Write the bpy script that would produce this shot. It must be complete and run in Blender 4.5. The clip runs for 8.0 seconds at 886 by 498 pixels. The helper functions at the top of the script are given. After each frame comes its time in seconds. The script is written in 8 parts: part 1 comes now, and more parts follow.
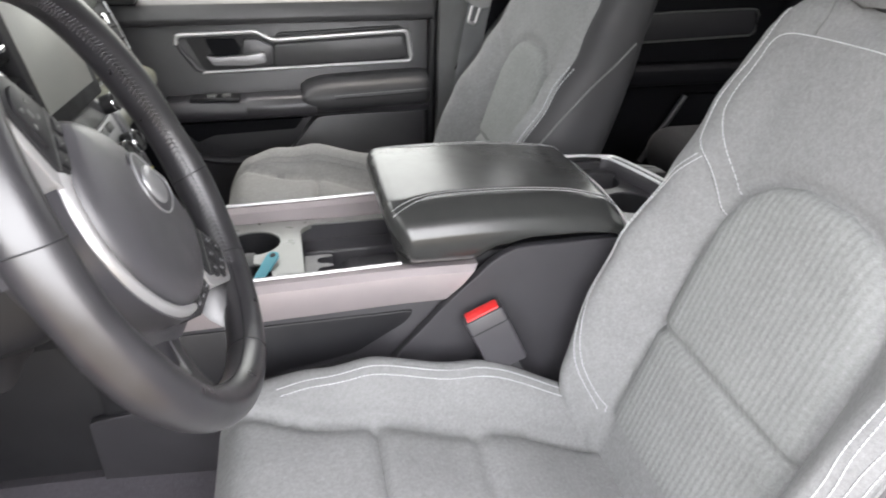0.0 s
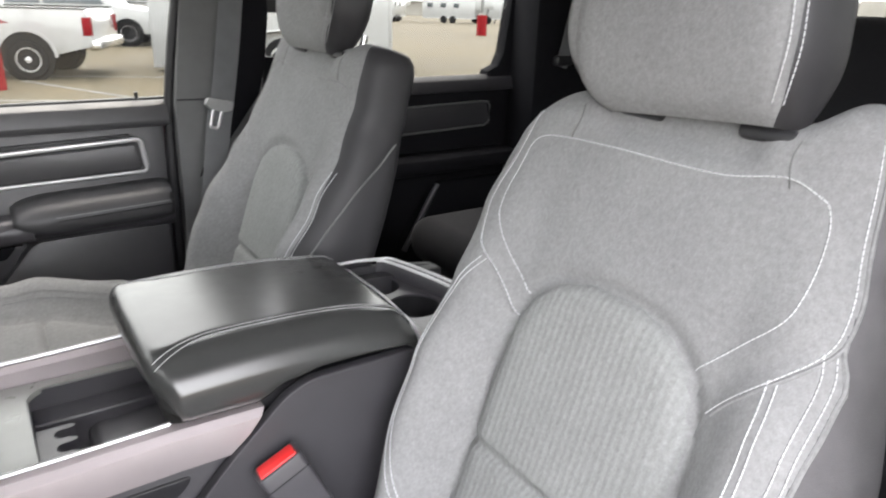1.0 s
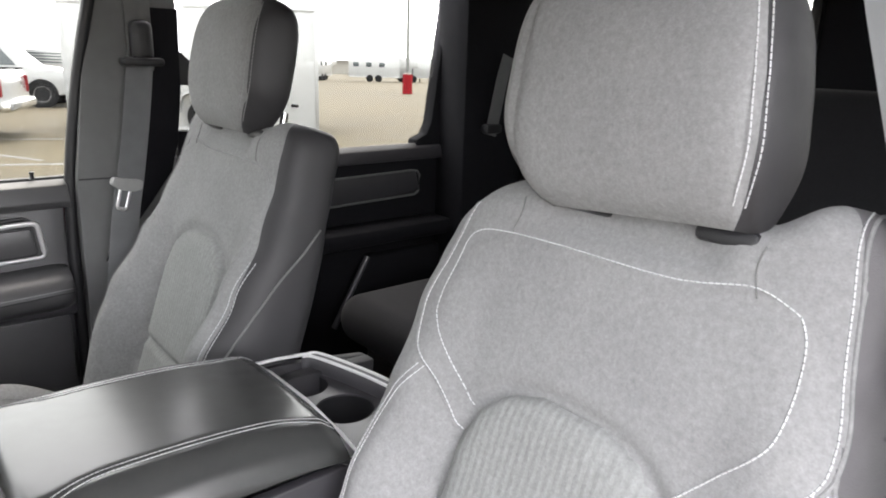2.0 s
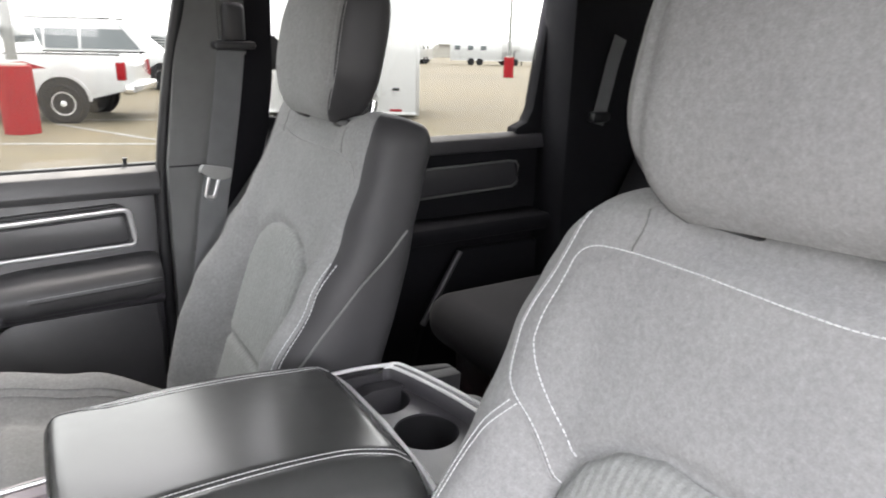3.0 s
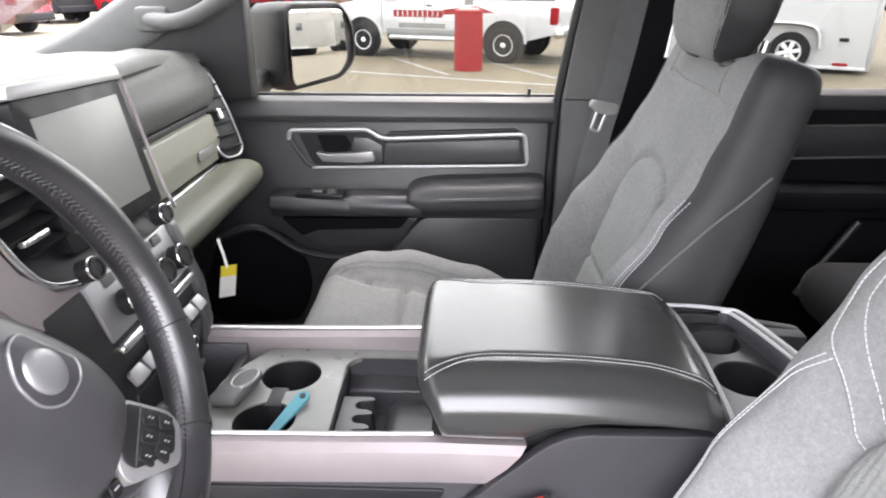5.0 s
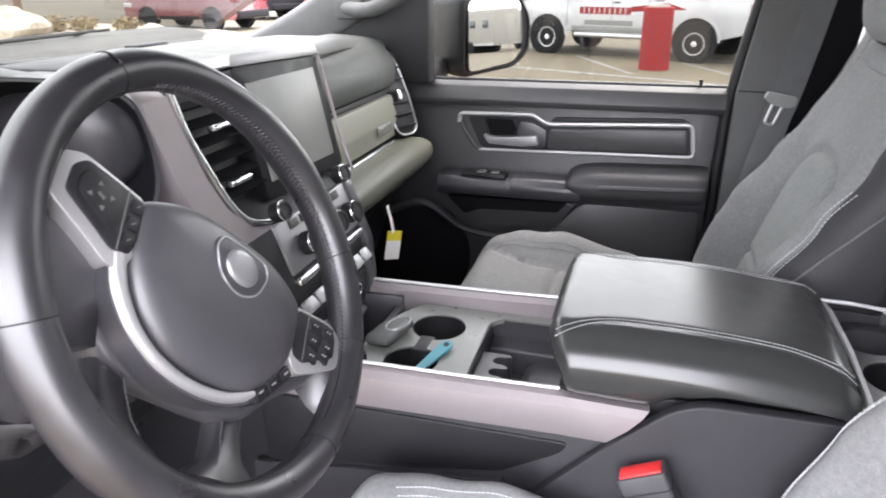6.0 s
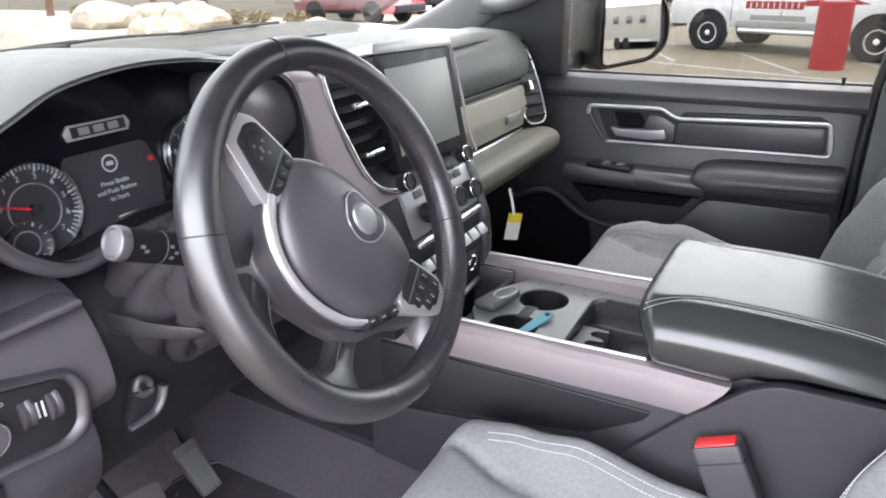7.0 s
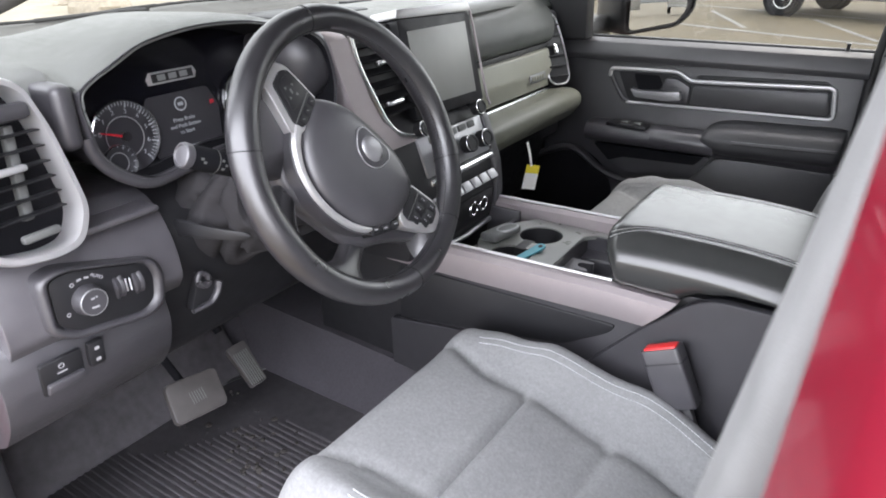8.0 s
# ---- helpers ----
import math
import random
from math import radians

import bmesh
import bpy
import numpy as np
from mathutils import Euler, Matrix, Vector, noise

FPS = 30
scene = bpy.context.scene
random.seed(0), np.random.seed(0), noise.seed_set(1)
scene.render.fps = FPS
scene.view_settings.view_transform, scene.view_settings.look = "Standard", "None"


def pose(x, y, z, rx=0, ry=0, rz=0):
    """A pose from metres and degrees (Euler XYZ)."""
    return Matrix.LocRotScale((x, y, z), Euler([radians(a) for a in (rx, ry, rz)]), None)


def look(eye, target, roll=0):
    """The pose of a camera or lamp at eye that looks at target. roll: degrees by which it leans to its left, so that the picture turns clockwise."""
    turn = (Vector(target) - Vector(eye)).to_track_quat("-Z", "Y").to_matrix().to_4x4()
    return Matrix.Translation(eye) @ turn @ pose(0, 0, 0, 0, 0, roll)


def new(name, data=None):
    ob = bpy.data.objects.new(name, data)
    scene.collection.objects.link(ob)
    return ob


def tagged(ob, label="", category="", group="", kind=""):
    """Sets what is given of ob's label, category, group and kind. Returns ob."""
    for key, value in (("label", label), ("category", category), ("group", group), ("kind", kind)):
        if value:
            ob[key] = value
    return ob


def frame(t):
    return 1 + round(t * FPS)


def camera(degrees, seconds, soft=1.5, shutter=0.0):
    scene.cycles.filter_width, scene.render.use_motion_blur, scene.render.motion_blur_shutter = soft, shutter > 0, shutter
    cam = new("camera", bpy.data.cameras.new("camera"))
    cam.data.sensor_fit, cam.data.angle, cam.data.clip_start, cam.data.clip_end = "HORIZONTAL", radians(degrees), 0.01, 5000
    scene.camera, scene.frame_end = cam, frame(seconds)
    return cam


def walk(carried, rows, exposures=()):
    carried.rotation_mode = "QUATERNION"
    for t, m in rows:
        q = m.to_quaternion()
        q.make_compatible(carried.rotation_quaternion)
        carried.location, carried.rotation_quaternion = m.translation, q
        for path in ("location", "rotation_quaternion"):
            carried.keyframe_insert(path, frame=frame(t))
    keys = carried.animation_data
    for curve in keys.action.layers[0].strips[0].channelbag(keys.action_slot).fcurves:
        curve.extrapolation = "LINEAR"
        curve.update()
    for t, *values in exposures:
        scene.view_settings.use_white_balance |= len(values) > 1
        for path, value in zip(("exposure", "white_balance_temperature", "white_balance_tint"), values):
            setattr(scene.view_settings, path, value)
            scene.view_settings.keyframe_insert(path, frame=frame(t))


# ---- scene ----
cam = camera(66.0, 8.0, 1.85, 0.25)
PATH = [
    (0, (-0.162, -0.879, 0.883), (0.217, 0.848, -0.053), 0.6),
    (0.5, (-0.174, -0.822, 0.877), (0.559, 0.826, 0.012), 1.3),
    (1, (-0.157, -0.783, 0.893), (0.893, 0.767, 0.191), 1.8),
    (1.5, (-0.138, -0.752, 0.91), (1.086, 0.72, 0.331), 2.1),
    (1.7, (-0.128, -0.738, 0.917), (1.125, 0.719, 0.363), 1.9),
    (2.8, (-0.052, -0.635, 0.918), (1.019, 0.953, 0.341), 1.5),
    (3, (-0.043, -0.623, 0.915), (0.96, 1.001, 0.317), 1.4),
    (3.5, (-0.026, -0.604, 0.914), (0.661, 1.139, 0.215), 1.0),
    (4, (-0.03, -0.618, 0.922), (0.379, 1.195, 0.181), 0.6),
    (4.5, (-0.023, -0.67, 0.919), (0.125, 1.179, 0.171), 0.3),
    (5.8, (0.008, -0.774, 0.896), (-0.429, 1.03, 0.152), -0.5),
    (6, (0.02, -0.787, 0.895), (-0.528, 0.984, 0.145), -0.7),
    (6.5, (0.042, -0.822, 0.886), (-0.703, 0.875, 0.136), -0.9),
    (7, (0.092, -0.862, 0.9), (-0.823, 0.747, 0.143), -1.3),
    (7.5, (0.175, -0.916, 0.929), (-0.847, 0.6, 0.118), -1.5),
    (8, (0.254, -0.976, 0.919), (-0.788, 0.509, 0.078), -1.5),
]
walk(cam, [(t, look(eye, target, roll)) for t, eye, target, roll in PATH], exposures=[(0.0, 3.52, 6600, 14), (1.5, 3.60, 6580, 15), (3.5, 3.84, 6560, 16), (4.5, 3.93, 6500, 18), (6.0, 3.62, 6380, 18), (6.5, 3.56, 6320, 18), (7.5, 3.45, 6300, 17), (8.0, 3.28, 6280, 16)])

# ---- world and light ----
world = bpy.data.worlds.new("world")
scene.world = world
world.use_nodes = True
wt = world.node_tree
sky = wt.nodes.new("ShaderNodeTexSky")
sky.sky_type = "NISHITA"
sky.sun_disc = False
sky.sun_elevation = radians(69)
sky.sun_rotation = radians(32)
sky.dust_density = 4.0
haze = wt.nodes.new("ShaderNodeMix")
haze.data_type = "RGBA"
haze.inputs["Factor"].default_value = 0.75
haze.inputs["B"].default_value = (9.0, 9.1, 9.0, 1)
wt.links.new(sky.outputs[0], haze.inputs["A"])
wt.links.new(haze.outputs["Result"], wt.nodes["Background"].inputs["Color"])
wt.nodes["Background"].inputs["Strength"].default_value = 0.13
sun_data = bpy.data.lights.new("sun", "SUN")
sun_data.energy = 0.5
sun_data.angle = radians(40)
sun_data.color = (1.0, 0.96, 0.9)
sun = new("sun", sun_data)
sun.matrix_world = look((0, 0, 30), (-6.0, -9.5, 0))


# ---- materials ----
def material(name, colour, rough=0.6, metal=0.0, vary=0.15, scale=40.0, bump=0.1, bscale=900.0, coarse=6.0, coat=0.0, sheen=0.0, spec=0.5):
    """Colour with stains and grain at two scales, and a fine relief."""
    m = bpy.data.materials.new(name)
    m.use_nodes = True
    nt = m.node_tree
    b = nt.nodes["Principled BSDF"]
    co = nt.nodes.new("ShaderNodeTexCoord")
    n1, n2, n3 = (nt.nodes.new("ShaderNodeTexNoise") for _ in range(3))
    for n, sc, det in ((n1, coarse, 5), (n2, scale, 4), (n3, bscale, 3)):
        n.inputs["Scale"].default_value, n.inputs["Detail"].default_value = sc, det
        nt.links.new(co.outputs["Object"], n.inputs["Vector"])
    add = nt.nodes.new("ShaderNodeMath")
    add.operation = "ADD"
    nt.links.new(n1.outputs["Fac"], add.inputs[0])
    nt.links.new(n2.outputs["Fac"], add.inputs[1])
    ramp = nt.nodes.new("ShaderNodeMapRange")
    ramp.inputs["From Min"].default_value, ramp.inputs["From Max"].default_value = 0.6, 1.4
    ramp.inputs["To Min"].default_value, ramp.inputs["To Max"].default_value = 1 - vary, 1 + vary
    nt.links.new(add.outputs[0], ramp.inputs["Value"])
    mix = nt.nodes.new("ShaderNodeVectorMath")
    mix.operation = "SCALE"
    mix.inputs[0].default_value = colour
    nt.links.new(ramp.outputs[0], mix.inputs["Scale"])
    nt.links.new(mix.outputs[0], b.inputs["Base Color"])
    rr = nt.nodes.new("ShaderNodeMapRange")
    rr.inputs["From Min"].default_value, rr.inputs["From Max"].default_value = 0.3, 0.7
    spread = 0.06 if vary > 0.05 else 0.008
    rr.inputs["To Min"].default_value, rr.inputs["To Max"].default_value = max(0.0, rough - spread), min(1.0, rough + spread)
    nt.links.new(n2.outputs["Fac"], rr.inputs["Value"])
    nt.links.new(rr.outputs[0], b.inputs["Roughness"])
    b.inputs["Metallic"].default_value = metal
    b.inputs["Specular IOR Level"].default_value = spec
    b.inputs["Coat Weight"].default_value = coat
    b.inputs["Sheen Weight"].default_value = sheen
    if bump:
        bp = nt.nodes.new("ShaderNodeBump")
        bp.inputs["Strength"].default_value, bp.inputs["Distance"].default_value = bump, 0.001
        nt.links.new(n3.outputs["Fac"], bp.inputs["Height"])
        nt.links.new(bp.outputs[0], b.inputs["Normal"])
    return m


def glow(name, colour, strength):
    m = bpy.data.materials.new(name)
    m.use_nodes = True
    b = m.node_tree.nodes["Principled BSDF"]
    b.inputs["Base Color"].default_value = (*colour, 1)
    b.inputs["Emission Color"].default_value = (*colour, 1)
    b.inputs["Emission Strength"].default_value = strength
    b.inputs["Roughness"].default_value = 0.4
    return m


def glass_material(name, tint, gloss=0.05):
    """A thin pane: clear, with a mirror's share set by Fresnel."""
    m = bpy.data.materials.new(name)
    m.use_nodes = True
    nt = m.node_tree
    nt.nodes.clear()
    out = nt.nodes.new("ShaderNodeOutputMaterial")
    clear = nt.nodes.new("ShaderNodeBsdfTransparent")
    clear.inputs[0].default_value = (*tint, 1)
    shine = nt.nodes.new("ShaderNodeBsdfGlossy")
    shine.inputs["Roughness"].default_value = 0.02
    lw = nt.nodes.new("ShaderNodeLayerWeight")
    lw.inputs["Blend"].default_value = 0.5
    pw = nt.nodes.new("ShaderNodeMath")
    pw.operation, pw.inputs[1].default_value = "POWER", 5.0
    nt.links.new(lw.outputs["Facing"], pw.inputs[0])
    fr = nt.nodes.new("ShaderNodeMath")
    fr.operation, fr.inputs[1].default_value, fr.inputs[2].default_value = "MULTIPLY_ADD", 0.6, 0.03
    nt.links.new(pw.outputs[0], fr.inputs[0])
    mx = nt.nodes.new("ShaderNodeMixShader")
    nt.links.new(fr.outputs[0], mx.inputs[0])
    nt.links.new(clear.outputs[0], mx.inputs[1])
    nt.links.new(shine.outputs[0], mx.inputs[2])
    nt.links.new(mx.outputs[0], out.inputs[0])
    return m


def fabric(name, colour, rib=0.0, weave=0.35):
    """Woven cloth: mottled yarn colours and, for the inserts, raised ribs that run up the seat."""
    m = material(name, colour, rough=0.92, vary=0.16, scale=620.0, bump=0.0, coarse=300.0, sheen=0.06, spec=0.15)
    nt = m.node_tree
    b = nt.nodes["Principled BSDF"]
    co = nt.nodes.new("ShaderNodeTexCoord")
    grain = nt.nodes.new("ShaderNodeTexNoise")
    grain.inputs["Scale"].default_value, grain.inputs["Detail"].default_value = 650.0, 2
    nt.links.new(co.outputs["Object"], grain.inputs["Vector"])
    bp = nt.nodes.new("ShaderNodeBump")
    bp.inputs["Strength"].default_value, bp.inputs["Distance"].default_value = weave, 0.0012
    nt.links.new(grain.outputs["Fac"], bp.inputs["Height"])
    nt.links.new(bp.outputs[0], b.inputs["Normal"])
    # heathered yarn and soft dusty patches
    for scale, low, high in ((170.0, 0.92, 1.08), (16.0, 0.95, 1.05)):
        blot = nt.nodes.new("ShaderNodeTexNoise")
        blot.inputs["Scale"].default_value, blot.inputs["Detail"].default_value = scale, 3
        nt.links.new(co.outputs["Object"], blot.inputs["Vector"])
        span = nt.nodes.new("ShaderNodeMapRange")
        span.inputs["From Min"].default_value, span.inputs["From Max"].default_value = 0.3, 0.7
        span.inputs["To Min"].default_value, span.inputs["To Max"].default_value = low, high
        nt.links.new(blot.outputs["Fac"], span.inputs["Value"])
        tone = nt.nodes.new("ShaderNodeVectorMath")
        tone.operation = "SCALE"
        nt.links.new(b.inputs["Base Color"].links[0].from_socket, tone.inputs[0])
        nt.links.new(span.outputs[0], tone.inputs["Scale"])
        nt.links.new(tone.outputs[0], b.inputs["Base Color"])
    if rib:
        wave = nt.nodes.new("ShaderNodeTexWave")
        wave.bands_direction = "Y"
        wave.inputs["Scale"].default_value = rib
        wave.inputs["Distortion"].default_value = 1.1
        wave.inputs["Detail"].default_value = 2.0
        wave.inputs["Detail Scale"].default_value = 6.0
        nt.links.new(co.outputs["Object"], wave.inputs["Vector"])
        bp2 = nt.nodes.new("ShaderNodeBump")
        bp2.inputs["Strength"].default_value, bp2.inputs["Distance"].default_value = 0.17, 0.003
        nt.links.new(wave.outputs["Fac"], bp2.inputs["Height"])
        nt.links.new(bp.outputs[0], bp2.inputs["Normal"])
        nt.links.new(bp2.outputs[0], b.inputs["Normal"])
        yarn = nt.nodes.new("ShaderNodeMapRange")
        yarn.inputs["To Min"].default_value, yarn.inputs["To Max"].default_value = 0.95, 1.04
        nt.links.new(wave.outputs["Fac"], yarn.inputs["Value"])
        twist = nt.nodes.new("ShaderNodeVectorMath")
        twist.operation = "SCALE"
        nt.links.new(b.inputs["Base Color"].links[0].from_socket, twist.inputs[0])
        nt.links.new(yarn.outputs[0], twist.inputs["Scale"])
        nt.links.new(twist.outputs[0], b.inputs["Base Color"])
    return m


PLASTIC = material("charcoal_plastic", (0.048, 0.046, 0.052), 0.37, bump=0.22, bscale=1400, spec=0.85)
DOORPL = material("door_plastic", (0.050, 0.049, 0.053), 0.42, bump=0.22, bscale=1300, spec=0.8)
DASHPL = material("lower_dash_plastic", (0.082, 0.078, 0.086), 0.36, bump=0.22, bscale=1300, spec=1.0)
TRAYPL = material("console_plate_plastic", (0.20, 0.205, 0.19), 0.32, bump=0.15, bscale=1300, spec=0.9)
CONSOLEPL = material("console_side_plastic", (0.031, 0.030, 0.034), 0.52, bump=0.3, bscale=1300, spec=0.4)
PILLAR = material("pillar_plastic", (0.120, 0.122, 0.122), 0.75, bump=0.3, bscale=1300)
BLACK = material("black_plastic", (0.012, 0.012, 0.014), 0.5, bump=0.15)
SOFT = material("soft_dash_skin", (0.108, 0.113, 0.106), 0.48, bump=0.5, bscale=1100)
LEATHER = material("black_leather", (0.034, 0.035, 0.0345), 0.52, bump=0.08, bscale=700, vary=0.12, spec=0.12, coat=1.0)
LEATHER.node_tree.nodes["Principled BSDF"].inputs["Coat Roughness"].default_value = 0.27
LEATHER.node_tree.nodes["Principled BSDF"].inputs["Coat IOR"].default_value = 1.66
WHEEL_L = material("wheel_leather", (0.025, 0.024, 0.027), 0.33, bump=0.12, bscale=1200, vary=0.25, coarse=14.0, spec=1.0)
HUBPL = material("airbag_skin", (0.058, 0.056, 0.062), 0.36, bump=0.22, bscale=1100, spec=0.9)
SILVER = material("silver_trim", (0.35, 0.312, 0.318), 0.45, metal=0.5, vary=0.05, bump=0.05)
CHROME = material("satin_chrome", (0.78, 0.79, 0.80), 0.22, metal=1.0, vary=0.04, bump=0.0)
# Pale and barely metallic: the strips' bright reflection is put into the colour.
BRIGHTTRIM = material("bright_trim", (0.78, 0.78, 0.79), 0.30, metal=0.3, vary=0.05, bump=0.0)
DARKSATIN = material("dark_satin_metal", (0.36, 0.36, 0.37), 0.38, metal=0.6, vary=0.05, bump=0.0)
SATIN = material("satin_metal", (0.60, 0.60, 0.61), 0.36, metal=0.65, vary=0.05, bump=0.0)
CLOTH = fabric("grey_cloth", (0.204, 0.206, 0.208))
RIBBED = fabric("ribbed_grey_cloth", (0.212, 0.218, 0.216), rib=35.0)
SIDECLOTH = material("seat_side_vinyl", (0.029, 0.0285, 0.031), 0.55, bump=0.3, bscale=900, spec=0.4)
SIDEGREY = material("seat_side_cloth", (0.098, 0.095, 0.100), 0.75, bump=0.5, bscale=900, vary=0.2, spec=0.3)
THREAD = material("white_thread", (0.50, 0.51, 0.52), 0.85, bump=0.0)
MATCLOTH = material("mat_rubber", (0.068, 0.064, 0.070), 0.7, vary=0.45, scale=60, coarse=9, bump=0.5, bscale=500)
PALETHREAD = material("pale_grey_thread", (0.42, 0.42, 0.42), 0.9, bump=0.0)
GREYTHREAD = material("grey_thread", (0.24, 0.24, 0.245), 0.9, bump=0.0)
LACE = material("dark_lacing_thread", (0.095, 0.092, 0.098), 0.8, bump=0.0)
CARPET = material("black_carpet", (0.042, 0.039, 0.046), 0.98, bump=1.0, bscale=500, vary=0.35, scale=200)
COWL = material("dusty_cowl_plastic", (0.10, 0.10, 0.095), 0.8, vary=0.4, scale=30, coarse=5, bump=0.3, bscale=200)
RUBBER = material("black_rubber", (0.062, 0.057, 0.056), 0.5, vary=0.3, bump=0.3)
# Dimness of the rear cab is put into this near-black trim colour.
SHADEBACK = material("shaded_rear_trim", (0.008, 0.008, 0.010), 0.85, bump=0.3, spec=0.15)
WEBBING = material("belt_webbing", (0.135, 0.14, 0.143), 0.8, bump=0.8, bscale=1500)
RED = material("red_button", (0.75, 0.03, 0.03), 0.35, vary=0.05, bump=0.0)
REDPAINT = material("red_car_paint", (0.125, 0.003, 0.012), 0.38, vary=0.08, bump=0.0, coat=0.35, spec=0.3)
WHITEPAINT = material("white_car_paint", (0.30, 0.305, 0.31), 0.28, vary=0.04, bump=0.0, coat=0.8, scale=3)
DISPLAY = material("dark_display", (0.006, 0.006, 0.009), 0.12, vary=0.05, bump=0.0)
# Switched-off screen is dark; the sky's reflection is put into this pale base.
SCREENSHEEN = material("screen_glass_sheen", (0.33, 0.335, 0.31), 0.30, vary=0.04, bump=0.0)
GREENTRIM = material("olive_grey_trim", (0.28, 0.28, 0.228), 0.4, vary=0.06, bump=0.15)
GLASS = glass_material("window_glass", (0.625, 0.632, 0.610))
WINDSCREEN = glass_material("windscreen_glass", (0.30, 0.308, 0.29))
MIRROR = material("mirror_glass", (0.9, 0.9, 0.9), 0.0, metal=1.0, vary=0.0, bump=0.0)
BLUE = material("turquoise_plastic", (0.07, 0.30, 0.37), 0.4, vary=0.08, bump=0.0)
PAPER = material("white_paper", (0.85, 0.85, 0.82), 0.8, vary=0.05, bump=0.0)
YELLOW = material("yellow_print", (0.80, 0.66, 0.04), 0.7, vary=0.05, bump=0.0)
FAINT = material("dim_print", (0.38, 0.38, 0.40), 0.6, vary=0.03, bump=0.0)
WHITE = material("white_print", (0.75, 0.76, 0.78), 0.6, vary=0.03, bump=0.0)
GLOW = glow("lit_print", (0.24, 0.255, 0.27), 0.05)
GLOWRED = glow("lit_red", (0.34, 0.010, 0.02), 0.04)
GROUND = material("dusty_asphalt", (0.060, 0.048, 0.0265), 0.95, vary=0.3, scale=1.5, coarse=0.12, bump=0.5, bscale=40)
PAINTLINE = material("worn_white_line", (0.12, 0.12, 0.115), 0.9, vary=0.3, scale=6, bump=0.1)
CRUMB = material("dry_mud", (0.045, 0.040, 0.037), 1.0, vary=0.3, bump=0.0)
ROCK = material("pale_boulder", (0.42, 0.37, 0.30), 0.95, vary=0.3, scale=8, coarse=2, bump=1.0, bscale=30)
TYRE = material("tyre_rubber", (0.009, 0.009, 0.010), 0.9, vary=0.2, spec=0.2)
RIM = material("wheel_metal", (0.50, 0.505, 0.51), 0.40, metal=0.5, vary=0.1, scale=15)
CARGLASS = material("dark_car_glass", (0.05, 0.06, 0.065), 0.08, vary=0.05, bump=0.0)
WOOD = material("timber_boards", (0.14, 0.08, 0.05), 0.8, vary=0.25, scale=5)
REDSIGN = material("red_vinyl_sleeve", (0.16, 0.004, 0.007), 0.7, vary=0.12, scale=6, bump=0.1, spec=0.15)
GALV = material("galvanised_steel", (0.36, 0.365, 0.37), 0.45, metal=0.7, vary=0.12)
SOFTG = material("soft_grey_green_skin", (0.140, 0.143, 0.115), 0.45, bump=0.4, bscale=1100)
DARKVINYL = material("door_vinyl", (0.040, 0.040, 0.043), 0.45, bump=0.2, bscale=900, spec=0.6)
PALEPL = material("pale_grey_plastic", (0.28, 0.285, 0.28), 0.45, bump=0.2, bscale=1300)
GREYPL = material("mid_grey_plastic", (0.115, 0.118, 0.115), 0.5, bump=0.25, bscale=1300)
SILVERL = material("light_satin_silver", (0.55, 0.545, 0.55), 0.36, metal=0.6, vary=0.04, bump=0.0)
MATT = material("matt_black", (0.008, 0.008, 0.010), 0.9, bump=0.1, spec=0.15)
DIAL = material("dial_face", (0.030, 0.029, 0.034), 0.4, vary=0.05, bump=0.0)
BOOT = material("boot_cloth", (0.030, 0.0285, 0.031), 0.8, vary=0.2, bump=0.6, bscale=900, spec=0.25)
# Near black, so that the rear cab's shade lies in the cloth's colour.
SHADECLOTH = fabric("shaded_rear_cloth", (0.013, 0.013, 0.015))
MAROON = material("maroon_car_paint", (0.10, 0.012, 0.018), 0.3, vary=0.06, bump=0.0, coat=0.8, scale=3)
PALEBED = material("pale_gravel", (0.36, 0.325, 0.26), 1.0, vary=0.3, scale=3, coarse=0.4, bump=0.5, bscale=25)
DRYLEAF = material("dry_leaves", (0.22, 0.17, 0.10), 0.9, vary=0.3, bump=0.0)
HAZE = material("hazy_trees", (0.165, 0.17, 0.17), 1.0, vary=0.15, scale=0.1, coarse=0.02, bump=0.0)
CONCRETE = material("concrete", (0.24, 0.23, 0.21), 0.9, vary=0.15, scale=8)


# ---- mesh helpers ----
def part(name, bm, mat, parent=None, label="", sharp=40):
    bmesh.ops.recalc_face_normals(bm, faces=bm.faces)
    me = bpy.data.meshes.new(name)
    bm.to_mesh(me)
    bm.free()
    me.materials.append(mat)
    me.shade_smooth()
    me.set_sharp_from_angle(angle=radians(sharp))
    ob = new(name, me)
    if parent is not None:
        ob.parent = parent
    if label:
        ob["label"] = label
    return ob


def thing(name, label, category, kind="", group="", at=(0, 0, 0)):
    e = new(name)
    e.empty_display_size = 0.05
    e.location = at
    return tagged(e, label, category, group, kind)


def single(name, bm, mat, label, category, kind="", group="", sharp=40):
    return tagged(part(name, bm, mat, None, "", sharp), label, category, group, kind)


def box(x0, x1, y0, y1, z0, z1, r=0.0, seg=2):
    bm = bmesh.new()
    bmesh.ops.create_cube(bm, size=1.0)
    for v in bm.verts:
        v.co = ((x0 + x1) / 2 + v.co.x * (x1 - x0), (y0 + y1) / 2 + v.co.y * (y1 - y0), (z0 + z1) / 2 + v.co.z * (z1 - z0))
    if r:
        bmesh.ops.bevel(bm, geom=bm.edges[:], offset=r, segments=seg, affect="EDGES", profile=0.5)
    return bm


